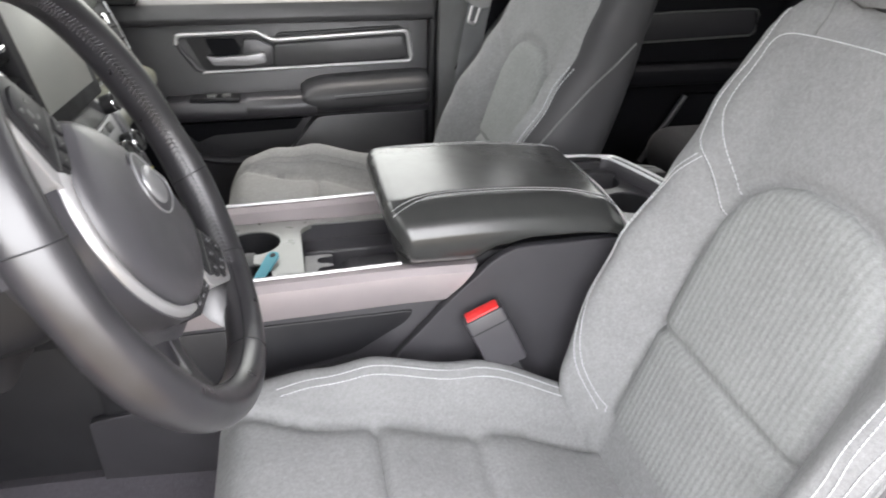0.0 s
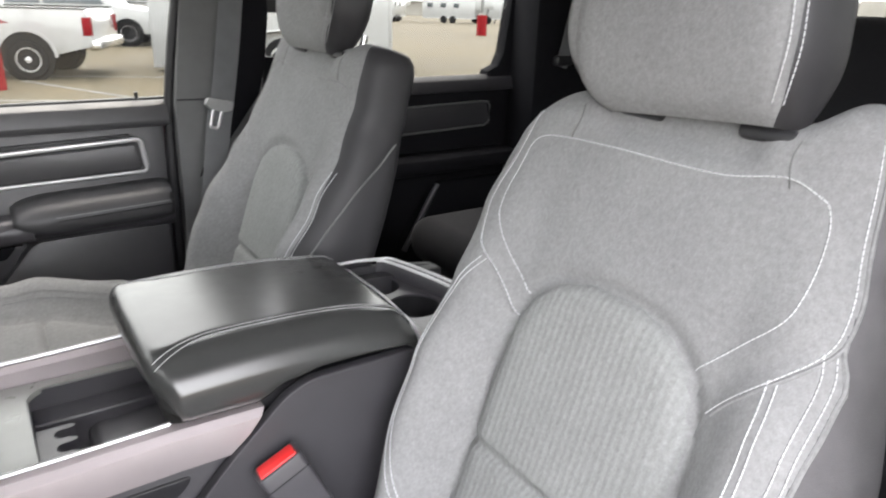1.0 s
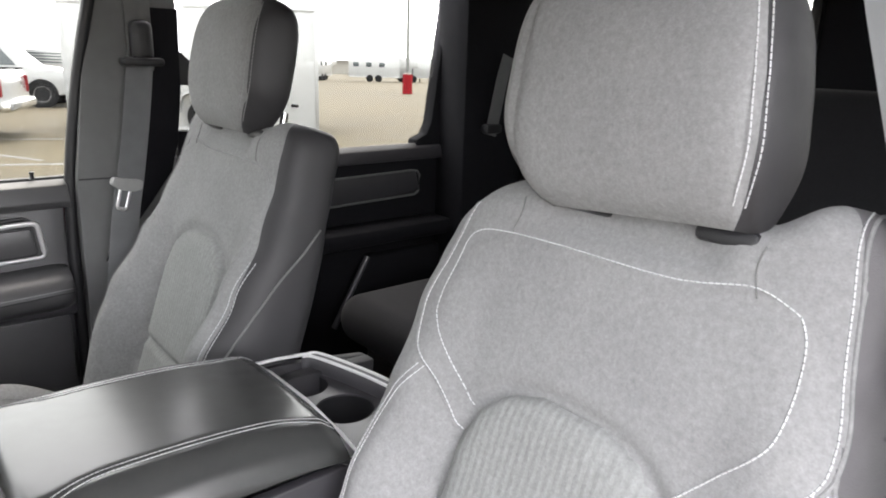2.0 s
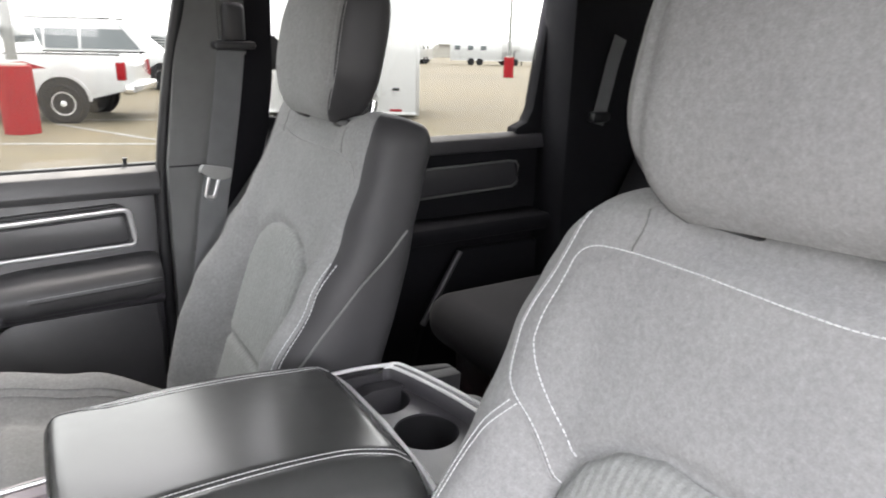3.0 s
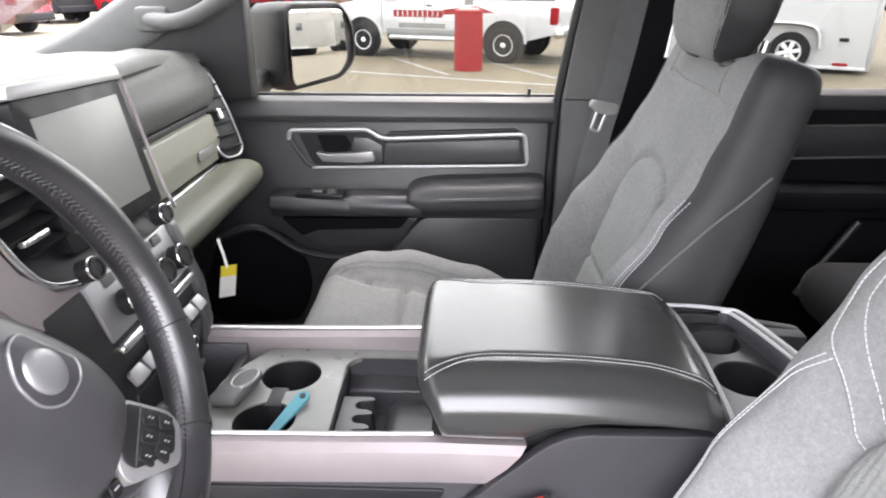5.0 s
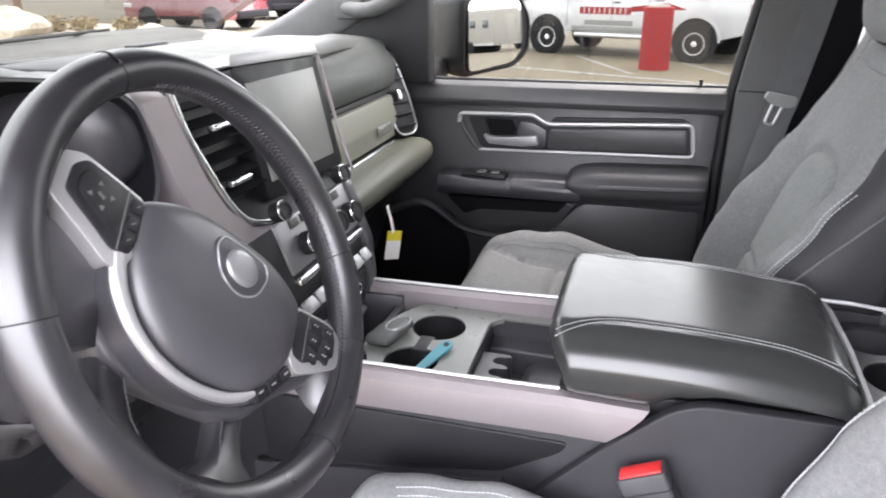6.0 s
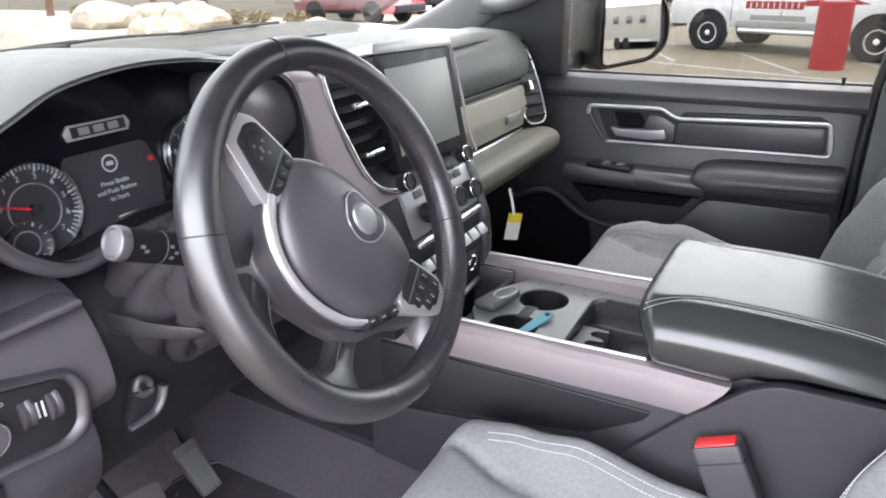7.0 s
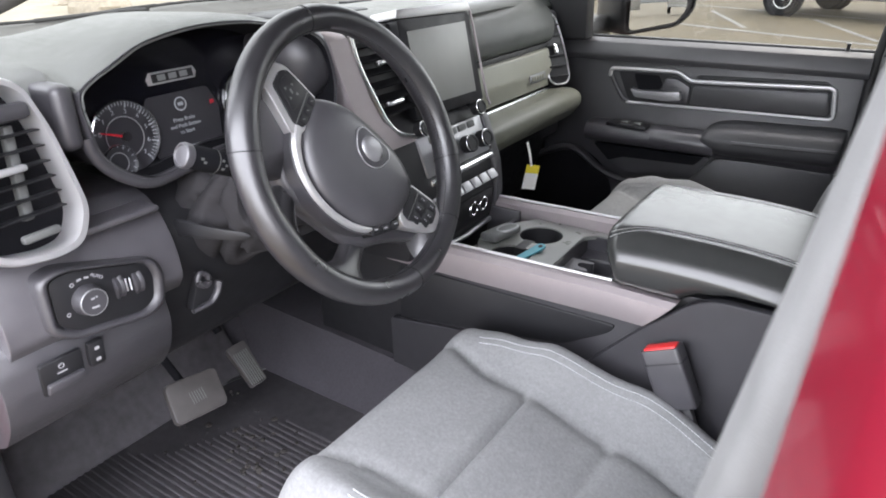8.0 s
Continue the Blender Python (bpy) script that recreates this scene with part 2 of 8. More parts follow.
def merge(*bms):
    """All the pieces of ONE part in one bmesh."""
    out = bms[0]
    for b in bms[1:]:
        me = bpy.data.meshes.new("t")
        b.to_mesh(me)
        b.free()
        out.from_mesh(me)
        bpy.data.meshes.remove(me)
    return out


def moved(bm, m):
    bmesh.ops.transform(bm, matrix=m, verts=bm.verts)
    return bm


def put(p, plane, d):
    a, b = p
    return {"xz": (a, d, b), "yz": (d, a, b), "xy": (a, b, d)}[plane]


def prism(poly, plane, d0, d1, r=0.0, seg=2):
    """A polygon in a plane, drawn out along the third axis from d0 to d1, with rounded edges."""
    bm = bmesh.new()
    a = [bm.verts.new(put(p, plane, d0)) for p in poly]
    b = [bm.verts.new(put(p, plane, d1)) for p in poly]
    bm.faces.new(a)
    bm.faces.new(b[::-1])
    n = len(poly)
    for i in range(n):
        bm.faces.new((a[i], b[i], b[(i + 1) % n], a[(i + 1) % n]))
    bmesh.ops.recalc_face_normals(bm, faces=bm.faces)
    if r:
        bmesh.ops.bevel(bm, geom=bm.edges[:], offset=r, segments=seg, affect="EDGES", profile=0.5, clamp_overlap=True)
    return bm


def loft(loops, closed=True, cap=True):
    """A skin over loops of equally many points."""
    bm = bmesh.new()
    rows = [[bm.verts.new(p) for p in lp] for lp in loops]
    n = len(rows[0])
    for ra, rb in zip(rows, rows[1:]):
        for i in range(n if closed else n - 1):
            j = (i + 1) % n
            bm.faces.new((ra[i], ra[j], rb[j], rb[i]))
    if cap and closed:
        bm.faces.new(rows[0])
        bm.faces.new(rows[-1][::-1])
    return bm


def smooth_path(pts, n=8, closed=False):
    """Catmull-Rom through the points."""
    P = [Vector(p) for p in pts]
    m = len(P)
    out = []
    for i in range(m if closed else m - 1):
        if closed:
            a, b, c, d = P[i - 1], P[i], P[(i + 1) % m], P[(i + 2) % m]
        else:
            a, b, c, d = P[max(i - 1, 0)], P[i], P[i + 1], P[min(i + 2, m - 1)]
        for k in range(n):
            t = k / n
            out.append(0.5 * ((2 * b) + (c - a) * t + (2 * a - 5 * b + 4 * c - d) * t * t + (3 * b - a - 3 * c + d) * t ** 3))
    if not closed:
        out.append(P[-1])
    return out


def tube(pts, r, closed=False, n=10, flat=1.0, up=(0, 0, 1)):
    """A round or flattened bar along a path."""
    P = [Vector(p) for p in pts]
    m = len(P)
    up = Vector(up)
    loops = []
    for i, p in enumerate(P):
        if closed:
            t = (P[(i + 1) % m] - P[i - 1]).normalized()
        else:
            t = (P[min(i + 1, m - 1)] - P[max(i - 1, 0)]).normalized()
        s = t.cross(up)
        s = s.normalized() if s.length > 1e-4 else Vector((1, 0, 0))
        w = s.cross(t).normalized()
        rad = r(i / max(1, m - 1)) if callable(r) else r
        loops.append([p + rad * (math.cos(a) * s + flat * math.sin(a) * w) for a in [2 * math.pi * k / n for k in range(n)]])
    if closed:
        loops.append(loops[0])
        bm = loft(loops, cap=False)
        bmesh.ops.remove_doubles(bm, verts=bm.verts, dist=1e-6)
        return bm
    return loft(loops)


def lathe(profile, n=32, m=Matrix(), cap=True):
    """A turned body: (radius, height) pairs round the z axis, then moved by m."""
    loops = [[m @ Vector((max(r, 1e-4) * math.cos(2 * math.pi * k / n), max(r, 1e-4) * math.sin(2 * math.pi * k / n), h)) for k in range(n)] for r, h in profile]
    return loft(loops, cap=cap)


def facing(p, n, up=(0, 0, 1)):
    """A pose at p whose z axis looks along n and whose y axis is as near to up as it can be."""
    z = Vector(n).normalized()
    x = Vector(up).cross(z).normalized()
    y = z.cross(x)
    return Matrix(((x.x, y.x, z.x, p[0]), (x.y, y.y, z.y, p[1]), (x.z, y.z, z.z, p[2]), (0, 0, 0, 1)))


def stitches(path, gap=0.0052, length=0.0041, r=0.00068):
    """A row of single thread stitches along a path, each a small bar."""
    bm = bmesh.new()
    P = [Vector(p) for p in path]
    need, seg = 0.0, []
    for a, b in zip(P, P[1:]):
        d = (b - a).length
        if d < 1e-9:
            continue
        t = (b - a) / d
        while need < d:
            seg.append((a + t * need, t))
            need += gap
        need -= d
    for c, t in seg:
        s = t.cross(Vector((0.31, 0.77, 0.55))).normalized() * r
        w = t.cross(s).normalized() * r
        e0, e1 = c - t * length / 2, c + t * length / 2
        vs = [bm.verts.new(p) for p in (e0 + s, e0 + w, e0 - s, e0 - w, e1 + s, e1 + w, e1 - s, e1 - w)]
        for k in range(4):
            j = (k + 1) % 4
            bm.faces.new((vs[k], vs[j], vs[4 + j], vs[4 + k]))
        bm.faces.new(vs[3::-1])
        bm.faces.new(vs[4:])
    return bm


def rounded(poly, r, n=4):
    """A polygon (2D) with its corners rounded off by arcs."""
    out = []
    m = len(poly)
    for i in range(m):
        p, a, b = Vector(poly[i]), Vector(poly[i - 1]), Vector(poly[(i + 1) % m])
        da, db = (a - p), (b - p)
        k = min(r, da.length * 0.45, db.length * 0.45)
        s, e = p + da.normalized() * k, p + db.normalized() * k
        for j in range(n + 1):
            t = j / n
            out.append(tuple((1 - t) ** 2 * s + 2 * t * (1 - t) * p + t * t * e))
    return out


def smoothstep(a, b, x):
    t = max(0.0, min(1.0, (x - a) / (b - a)))
    return t * t * (3 - 2 * t)


def interp(x, table):
    for (x0, y0), (x1, y1) in zip(table, table[1:]):
        if x <= x1:
            t = max(0.0, (x - x0) / (x1 - x0))
            t = t * t * (3 - 2 * t)
            return y0 + (y1 - y0) * t
    return table[-1][1]


# ---- the cab's shell ----
GZ = -0.80


def lot_z(x, y):
    """The lot is level round the truck and falls away gently toward its far rear side."""
    return GZ - 0.025 * max(0.0, math.hypot(x, y) - 24.0) * smoothstep(-8.0, 6.0, x)


lot = bmesh.new()
rings = [[lot.verts.new((r * math.cos(math.pi * k / 64), r * math.sin(math.pi * k / 64), lot_z(r * math.cos(math.pi * k / 64), r * math.sin(math.pi * k / 64)))) for k in range(128)] for r in (8.0, 24.0, 28.0, 33.0, 40.0, 50.0, 65.0, 85.0, 120.0, 200.0, 400.0, 900.0)]
lot.faces.new(rings[0])
for ra, rb in zip(rings, rings[1:]):
    for k in range(128):
        lot.faces.new((ra[k], rb[k], rb[(k + 1) % 128], ra[(k + 1) % 128]))
single("ground", lot, GROUND, "pale dusty asphalt of a wide parking lot", "ground", "structure")
single("floor", prism([(1.75, 0.0), (-0.28, 0.0), (-0.34, 0.045), (-0.84, 0.045), (-0.98, 0.26), (-1.02, 0.60), (-1.06, 0.60), (-1.03, 0.22), (-0.90, -0.03), (-0.28, -0.06), (1.75, -0.06)], "xz", -0.76, 0.76), CARPET, "black carpet over the cab floor and toe board", "floor", "structure")
# Unseen; front edge is brought down to keep windscreen light off the seats.
single("ceiling", prism([(-0.46, 1.025), (-0.36, 1.085), (-0.10, 1.195), (0.25, 1.255), (1.20, 1.255), (1.72, 1.20), (1.72, 1.26), (1.20, 1.315), (0.20, 1.315), (-0.14, 1.26), (-0.37, 1.155), (-0.49, 1.075)], "xz", -0.68, 0.68), PILLAR, "unseen grey cloth headliner, its front edge lowered to shade the seats", "ceiling", "structure")


def pillar_bar(name, path, wide, deep, mat, label, kind="structure", parent=None):
    """An oblong bar along a path, broad along the car and thinner across."""
    P = smooth_path(path, 6)
    loops = []
    for i, p in enumerate(P):
        t = (P[min(i + 1, len(P) - 1)] - P[max(i - 1, 0)]).normalized()
        s = Vector((0, 1, 0))
        f = t.cross(s).normalized()
        s = f.cross(t).normalized()
        lp = []
        for k in range(16):
            a = 2 * math.pi * k / 16
            c, d = math.cos(a), math.sin(a)
            lp.append(p + f * wide * math.copysign(abs(c) ** 0.5, c) + s * deep * math.copysign(abs(d) ** 0.5, d))
        loops.append(lp)
    ob = part(name, loft(loops), mat, parent)
    if parent is None:
        tagged(ob, label, "pillar", "", kind)
    return ob


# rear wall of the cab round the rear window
single("wall_rear", merge(box(1.66, 1.72, -0.76, 0.76, -0.05, 0.84), box(1.66, 1.72, -0.76, 0.045, 0.84, 1.22), box(1.66, 1.72, 0.55, 0.76, 0.84, 1.22), box(1.66, 1.72, 0.045, 0.55, 1.10, 1.22)), SHADEBACK, "trim wall behind the rear bench, darkened in colour for shade", "wall", "structure")
rear_window = thing("window_1", "rear cab window of clear glass in a dark frame", "window", "structure")
part("pane", box(1.685, 1.69, 0.045, 0.55, 0.84, 1.10), GLASS, rear_window)
part("window_frame", merge(box(1.645, 1.675, 0.03, 0.57, 0.825, 0.845, 0.004), box(1.645, 1.675, 0.03, 0.055, 0.83, 1.11, 0.004)), BLACK, rear_window)

# body side below the passenger windows, outer skin
single("wall_right", merge(box(-0.75, 1.62, 0.86, 0.93, -0.42, 0.62, 0.02), box(-0.75, 1.62, 0.80, 0.90, 0.55, 0.632, 0.015)), REDPAINT, "red painted outer skin of the closed doors", "car body", "structure")
single("wall_left", merge(box(0.46, 1.62, -0.93, -0.80, -0.42, 0.64, 0.03), box(-0.95, -0.60, -0.93, -0.78, -0.42, 0.64, 0.03)), REDPAINT, "red painted outer skin round the open driver's door", "car body", "structure")

# windscreen and its pillars
windscreen = thing("windscreen", "raked clear windscreen over the dashboard", "window", "structure")
ws = [[(-1.06 - 0.10 * (1 - u * u), 0.72 * u, 0.755), (-0.43 - 0.06 * (1 - u * u), 0.65 * u, 1.07)] for u in [k / 8 - 1 for k in range(17)]]
part("pane", loft([[a for a, b in ws], [b for a, b in ws]], closed=False), WINDSCREEN, windscreen)
pillar_bar("pillar_front_right", [(-1.04, 0.76, 0.665), (-0.80, 0.755, 0.765), (-0.55, 0.735, 0.915), (-0.28, 0.685, 1.10), (-0.10, 0.67, 1.19)], 0.055, 0.04, PILLAR, "grey plastic trim of the windscreen pillar")
pillar_bar("pillar_front_left", [(-1.04, -0.76, 0.665), (-0.80, -0.755, 0.765), (-0.55, -0.735, 0.915), (-0.28, -0.685, 1.10), (-0.10, -0.67, 1.19)], 0.055, 0.04, PILLAR, "grey plastic trim of the windscreen pillar")
single("mirror_sail", prism([(-0.80, 0.66), (-0.476, 0.66), (-0.476, 0.90), (-0.52, 0.94)], "xz", 0.725, 0.775, 0.006), BLACK, "black corner panel between pillar and door window", "trim", "structure")
single("roof_rail_right", prism([(-0.16, 1.13), (0.10, 1.185), (1.70, 1.17), (1.70, 1.27), (0.10, 1.29), (-0.20, 1.22)], "xz", 0.65, 0.735, 0.02), PILLAR, "grey trim along the roof edge", "trim", "structure")
single("roof_rail_left", prism([(-0.16, 1.13), (0.10, 1.185), (1.70, 1.17), (1.70, 1.27), (0.10, 1.29), (-0.20, 1.22)], "xz", -0.735, -0.65, 0.02), PILLAR, "grey trim along the roof edge", "trim", "structure")

# ---- passenger door ----
door = thing("door_1", "closed passenger door with dark grey trim and chrome-edged inlay", "door", "structure", at=(0, 0.78, 0))
door.location = (0, 0, 0)
part("sill_panel", prism([(0.86, 0.634), (0.778, 0.662), (0.770, 0.665), (0.752, 0.655), (0.742, 0.625), (0.747, 0.612), (0.86, 0.612)], "yz", -0.62, 0.166, 0.003), DOORPL, door)
part("door_panel", prism([(-0.66, 0.04), (0.150, 0.04), (0.158, 0.611), (0.12, 0.611), (0.085, 0.628), (-0.62, 0.622), (-0.66, 0.56)], "xz", 0.772, 0.86, 0.004), DOORPL, door)
part("seal", tube(smooth_path([(0.158, 0.765, 0.02), (0.165, 0.765, 0.50), (0.174, 0.765, 0.66), (0.204, 0.750, 0.86), (0.245, 0.715, 1.06), (0.27, 0.69, 1.17)], 6), 0.011), BLACK, door)
part("inlay", prism(rounded([(-0.395, 0.585), (-0.236, 0.586), (-0.205, 0.568), (0.10, 0.580), (0.105, 0.520), (-0.362, 0.511)], 0.012), "xz", 0.764, 0.80), BLACK, door)
part("trim_panel", prism(rounded([(-0.20, 0.563), (0.096, 0.575), (0.102, 0.524), (-0.205, 0.517)], 0.008), "xz", 0.758, 0.79, 0.002), DOORPL, door)
bezel = [(x, 0.757, z) for x, z in rounded([(-0.414, 0.566), (-0.412, 0.590), (-0.240, 0.594), (-0.206, 0.5735), (0.106, 0.5865), (0.1145, 0.5165), (-0.374, 0.5065)], 0.012, 6)]
top_end = next(k for k, p in enumerate(bezel) if p[0] > 0.108 and p[2] < 0.56)
part("chrome_strip", tube(bezel[4:top_end + 1], 0.0052, up=(0, 1, 0), n=12, flat=0.55), SATIN, door)
part("lower_chrome", tube(bezel[top_end:-5], 0.0036, up=(0, 1, 0), n=10, flat=0.6), SATIN, door)
part("upper_strip", prism([(-0.19, 0.588), (0.085, 0.597), (0.10, 0.588), (0.09, 0.591), (-0.20, 0.580)], "xz", 0.762, 0.79, 0.001), BLACK, door)
part("handle_recess", prism(rounded([(-0.352, 0.580), (-0.288, 0.580), (-0.276, 0.556), (-0.290, 0.535), (-0.335, 0.535)], 0.006), "xz", 0.7605, 0.80, 0.002), MATT, door)
part("handle_block", prism(rounded([(-0.268, 0.577), (-0.238, 0.577), (-0.206, 0.560), (-0.208, 0.520), (-0.262, 0.518), (-0.275, 0.548)], 0.006), "xz", 0.7525, 0.80, 0.003), PLASTIC, door)
pull = part("door_handle", prism(rounded([(-0.352, 0.547), (-0.330, 0.542), (-0.262, 0.545), (-0.226, 0.550), (-0.222, 0.528), (-0.262, 0.523), (-0.338, 0.526)], 0.005), "xz", 0.738, 0.758, 0.004, 3), DARKSATIN, door, "satin chrome inside door pull")
part("handle_frame", tube([(-0.413, 0.758, 0.578), (-0.404, 0.758, 0.556), (-0.376, 0.758, 0.514), (-0.360, 0.758, 0.508)], 0.0048, flat=0.6, up=(0, 1, 0)), PLASTIC, door)
# armrest: switch pod, grab cup, padded rest
part("armrest_base", prism(rounded([(0.86, 0.455), (0.715, 0.452), (0.700, 0.425), (0.715, 0.405), (0.80, 0.385), (0.86, 0.385)], 0.012), "yz", -0.455, 0.148, 0.006), PLASTIC, door)
part("armrest_lip", prism(rounded([(0.74, 0.462), (0.700, 0.460), (0.685, 0.438), (0.695, 0.412), (0.74, 0.41)], 0.010), "yz", -0.275, -0.118, 0.005), PLASTIC, door)
pad_rows = []
for k in range(25):
    u = k / 24
    x = -0.150 + 0.297 * u
    grow = 0.30 + 0.70 * math.sqrt(max(0.0, 1 - (1 - min(1.0, (x + 0.152) / 0.075)) ** 2))
    end = 1.0 - 0.10 * smoothstep(0.94, 1.0, u)
    lift = 0.010 * u
    pad_rows.append([(x, 0.76 + (y - 0.76) * (0.75 + 0.25 * grow) * end, 0.452 + lift + (z - 0.452) * grow * end) for y, z in rounded([(0.82, 0.486), (0.735, 0.488), (0.700, 0.480), (0.679, 0.456), (0.684, 0.428), (0.705, 0.412), (0.82, 0.410)], 0.022, 5)])
pad = part("armrest_pad", loft(pad_rows), DARKVINYL, door, "dark padded vinyl rest", sharp=70)
part("pad_seam", tube([(-0.075, 0.6795, 0.4530), (0.03, 0.6780, 0.4575), (0.142, 0.6790, 0.4614)], 0.0014, n=6), BLACK, pad)
part("pad_stitching", stitches([(-0.075, 0.6805, 0.4600), (0.03, 0.6790, 0.4645), (0.142, 0.6800, 0.4684)], gap=0.005, length=0.0038, r=0.0007), GREYTHREAD, pad)
part("switch_panel", prism([(-0.40, 0.715), (-0.29, 0.705), (-0.29, 0.745), (-0.39, 0.755)], "xy", 0.450, 0.460, 0.003), BLACK, door)
for k in range(2):
    part("window_switch", box(-0.362 + 0.034 * k, -0.340 + 0.034 * k, 0.716, 0.736, 0.458, 0.465, 0.003), GREYPL, door)
# lower half: pocket, raised panel, dark loudspeaker disc
part("pocket", prism(rounded([(-0.42, 0.385), (-0.135, 0.39), (-0.175, 0.325), (-0.35, 0.318), (-0.385, 0.335)], 0.012), "xz", 0.757, 0.80, 0.003), DOORPL, door)
# Matt black sheet on the pocket stands in for the shade in its mouth.
part("pocket_mouth_shade", prism(rounded([(-0.445, 0.388), (-0.150, 0.391), (-0.172, 0.366), (-0.36, 0.360), (-0.40, 0.345)], 0.006), "xz", 0.752, 0.770, 0.002), MATT, door, "dark sheet standing for the shade in the door pocket's mouth")
part("lower_panel", prism(rounded([(-0.12, 0.398), (0.140, 0.404), (0.138, 0.10), (-0.25, 0.08), (-0.19, 0.315)], 0.02), "xz", 0.735, 0.80, 0.006), DOORPL, door)
part("pocket_rim", tube(smooth_path([(-0.62, 0.72, 0.33), (-0.50, 0.725, 0.375), (-0.40, 0.73, 0.318), (-0.30, 0.735, 0.300), (-0.16, 0.74, 0.305)], 5), 0.014, flat=0.7), CONSOLEPL, door)
# Loudspeaker disc, enlarged and matt black to carry the footwell's shade.
part("speaker_shade_disc", lathe([(0.0, 0.010), (0.08, 0.009), (0.128, 0.005), (0.138, -0.004), (0.138, -0.03)], 40, facing((-0.52, 0.754, 0.225), (0.15, -1, 0))), MATT, door)
part("lower_skirt", box(-0.64, 0.148, 0.735, 0.80, 0.03, 0.12, 0.012), DOORPL, door)
part("lock_pin", lathe([(0.006, 0), (0.004, 0.004), (0.0035, 0.012), (0.005, 0.016), (0.0, 0.018)], 12, pose(0.112, 0.778, 0.664)), BLACK, door)
door_window = thing("window_2", "clear passenger door window, fully raised", "window", "structure")
part("pane", prism([(-0.49, 0.64), (0.21, 0.64), (0.29, 1.18), (-0.12, 1.15), (-0.48, 0.93)], "xz", 0.783, 0.787), GLASS, door_window)
part("window_seal", box(-0.485, 0.19, 0.782, 0.80, 0.655, 0.668, 0.003), BLACK, door_window)

# ---- passenger mirror, outside ----
mirror = thing("door_mirror", "black door mirror outside the passenger window", "mirror")
GM = Matrix.Translation((-0.446, 0.900, 0.744)) @ Matrix(((0.49, 0.0, 0.87, 0), (0.87, 0.0, -0.49, 0), (0.0, 1.0, 0.0, 0), (0, 0, 0, 1)))
part("shell", loft([[GM @ Vector((0.132 + (x - 0.132) * k + sx, y * k, z)) for x, y in rounded([(-0.004, -0.096), (0.20, -0.086), (0.262, -0.045), (0.262, 0.040), (0.215, 0.102), (0.02, 0.106), (-0.004, 0.092)], 0.030, 5)] for k, z, sx in ((0.55, -0.150, 0.0), (0.82, -0.138, 0.0), (0.96, -0.100, 0.0), (1.0, -0.045, 0.0), (1.0, -0.008, 0.0), (0.97, 0.003, 0.0), (0.93, 0.004, 0.0), (0.92, -0.004, 0.0))]), BLACK, mirror, sharp=60)
part("glass", moved(prism(rounded([(0.016, -0.082), (0.185, -0.070), (0.222, -0.038), (0.216, 0.084), (0.022, 0.090)], 0.020, 4), "xy", -0.003, 0.0025), GM @ pose(0, 0, 0.002, -2.5, 0, 0)), MIRROR, mirror)
part("arm", box(-0.545, -0.490, 0.80, 0.95, 0.645, 0.70, 0.015), BLACK, mirror)

# ---- middle pillars ----
single("pillar_middle_right", merge(prism(rounded([(0.168, 0.0), (0.36, 0.0), (0.366, 0.66), (0.405, 1.19), (0.285, 1.19), (0.208, 0.86), (0.180, 0.66)], 0.01), "xz", 0.735, 0.80, 0.008)), PILLAR, "grey plastic trim of the pillar behind the passenger door", "pillar", "structure")
single("belt_trim", prism([(0.325, 0.99), (0.393, 0.99), (0.389, 0.83), (0.376, 0.73), (0.360, 0.67), (0.313, 0.608), (0.253, 0.532), (0.215, 0.495), (0.255, 0.60), (0.282, 0.66), (0.306, 0.78), (0.326, 0.88)], "xz", 0.7285, 0.7365, 0.003), MATT, "black trim behind the passenger seat belt", "trim", "structure")
single("pillar_joint", tube([(0.183, 0.7348, 0.6655), (0.24, 0.7348, 0.6645), (0.29, 0.7348, 0.664)], 0.0016, n=6), BLACK, "dark joint between upper and lower pillar trim", "trim", "structure")
single("pillar_bracket", prism(rounded([(0.388, 0.842), (0.52, 0.842), (0.52, 0.868), (0.43, 0.876), (0.398, 0.908), (0.388, 0.908)], 0.006), "xz", 0.742, 0.776, 0.005), BLACK, "black trim bracket behind the middle pillar", "trim", "structure")


def leaning(bm, z0, slope):
    for v in bm.verts:
        if v.co.x < 0.40:
            v.co.x += slope * max(v.co.z - z0, -0.09)
    return bm


def upright(plan, zs, r=0.0):
    """A post of constant plan, ringed at several heights."""
    return loft([[(x, y, z) for x, y in rounded(plan, r)] for z in zs])


single("pillar_middle_left", leaning(upright([(0.229, -0.785), (0.235, -0.820), (0.46, -0.826), (0.46, -0.745), (0.25, -0.745)], (-0.05, 0.4, 0.70, 0.80, 0.90, 1.05, 1.20), 0.008), 0.790, 0.17), PILLAR, "grey plastic trim of the pillar behind the driver", "pillar", "structure")

# ---- rear door and rear corner ----
rdoor = thing("door_2", "closed rear door with shade-darkened trim and a chrome-edged inlay", "door", "structure")
part("door_panel", prism([(0.39, 0.03), (1.16, 0.03), (1.16, 0.665), (0.39, 0.665)], "xz", 0.772, 0.86, 0.004), SHADEBACK, rdoor)
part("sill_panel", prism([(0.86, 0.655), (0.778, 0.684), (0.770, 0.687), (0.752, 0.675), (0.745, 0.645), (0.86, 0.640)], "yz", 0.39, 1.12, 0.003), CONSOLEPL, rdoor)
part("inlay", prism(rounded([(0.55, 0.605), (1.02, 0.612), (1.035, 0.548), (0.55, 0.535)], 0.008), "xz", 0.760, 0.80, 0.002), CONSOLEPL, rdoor)
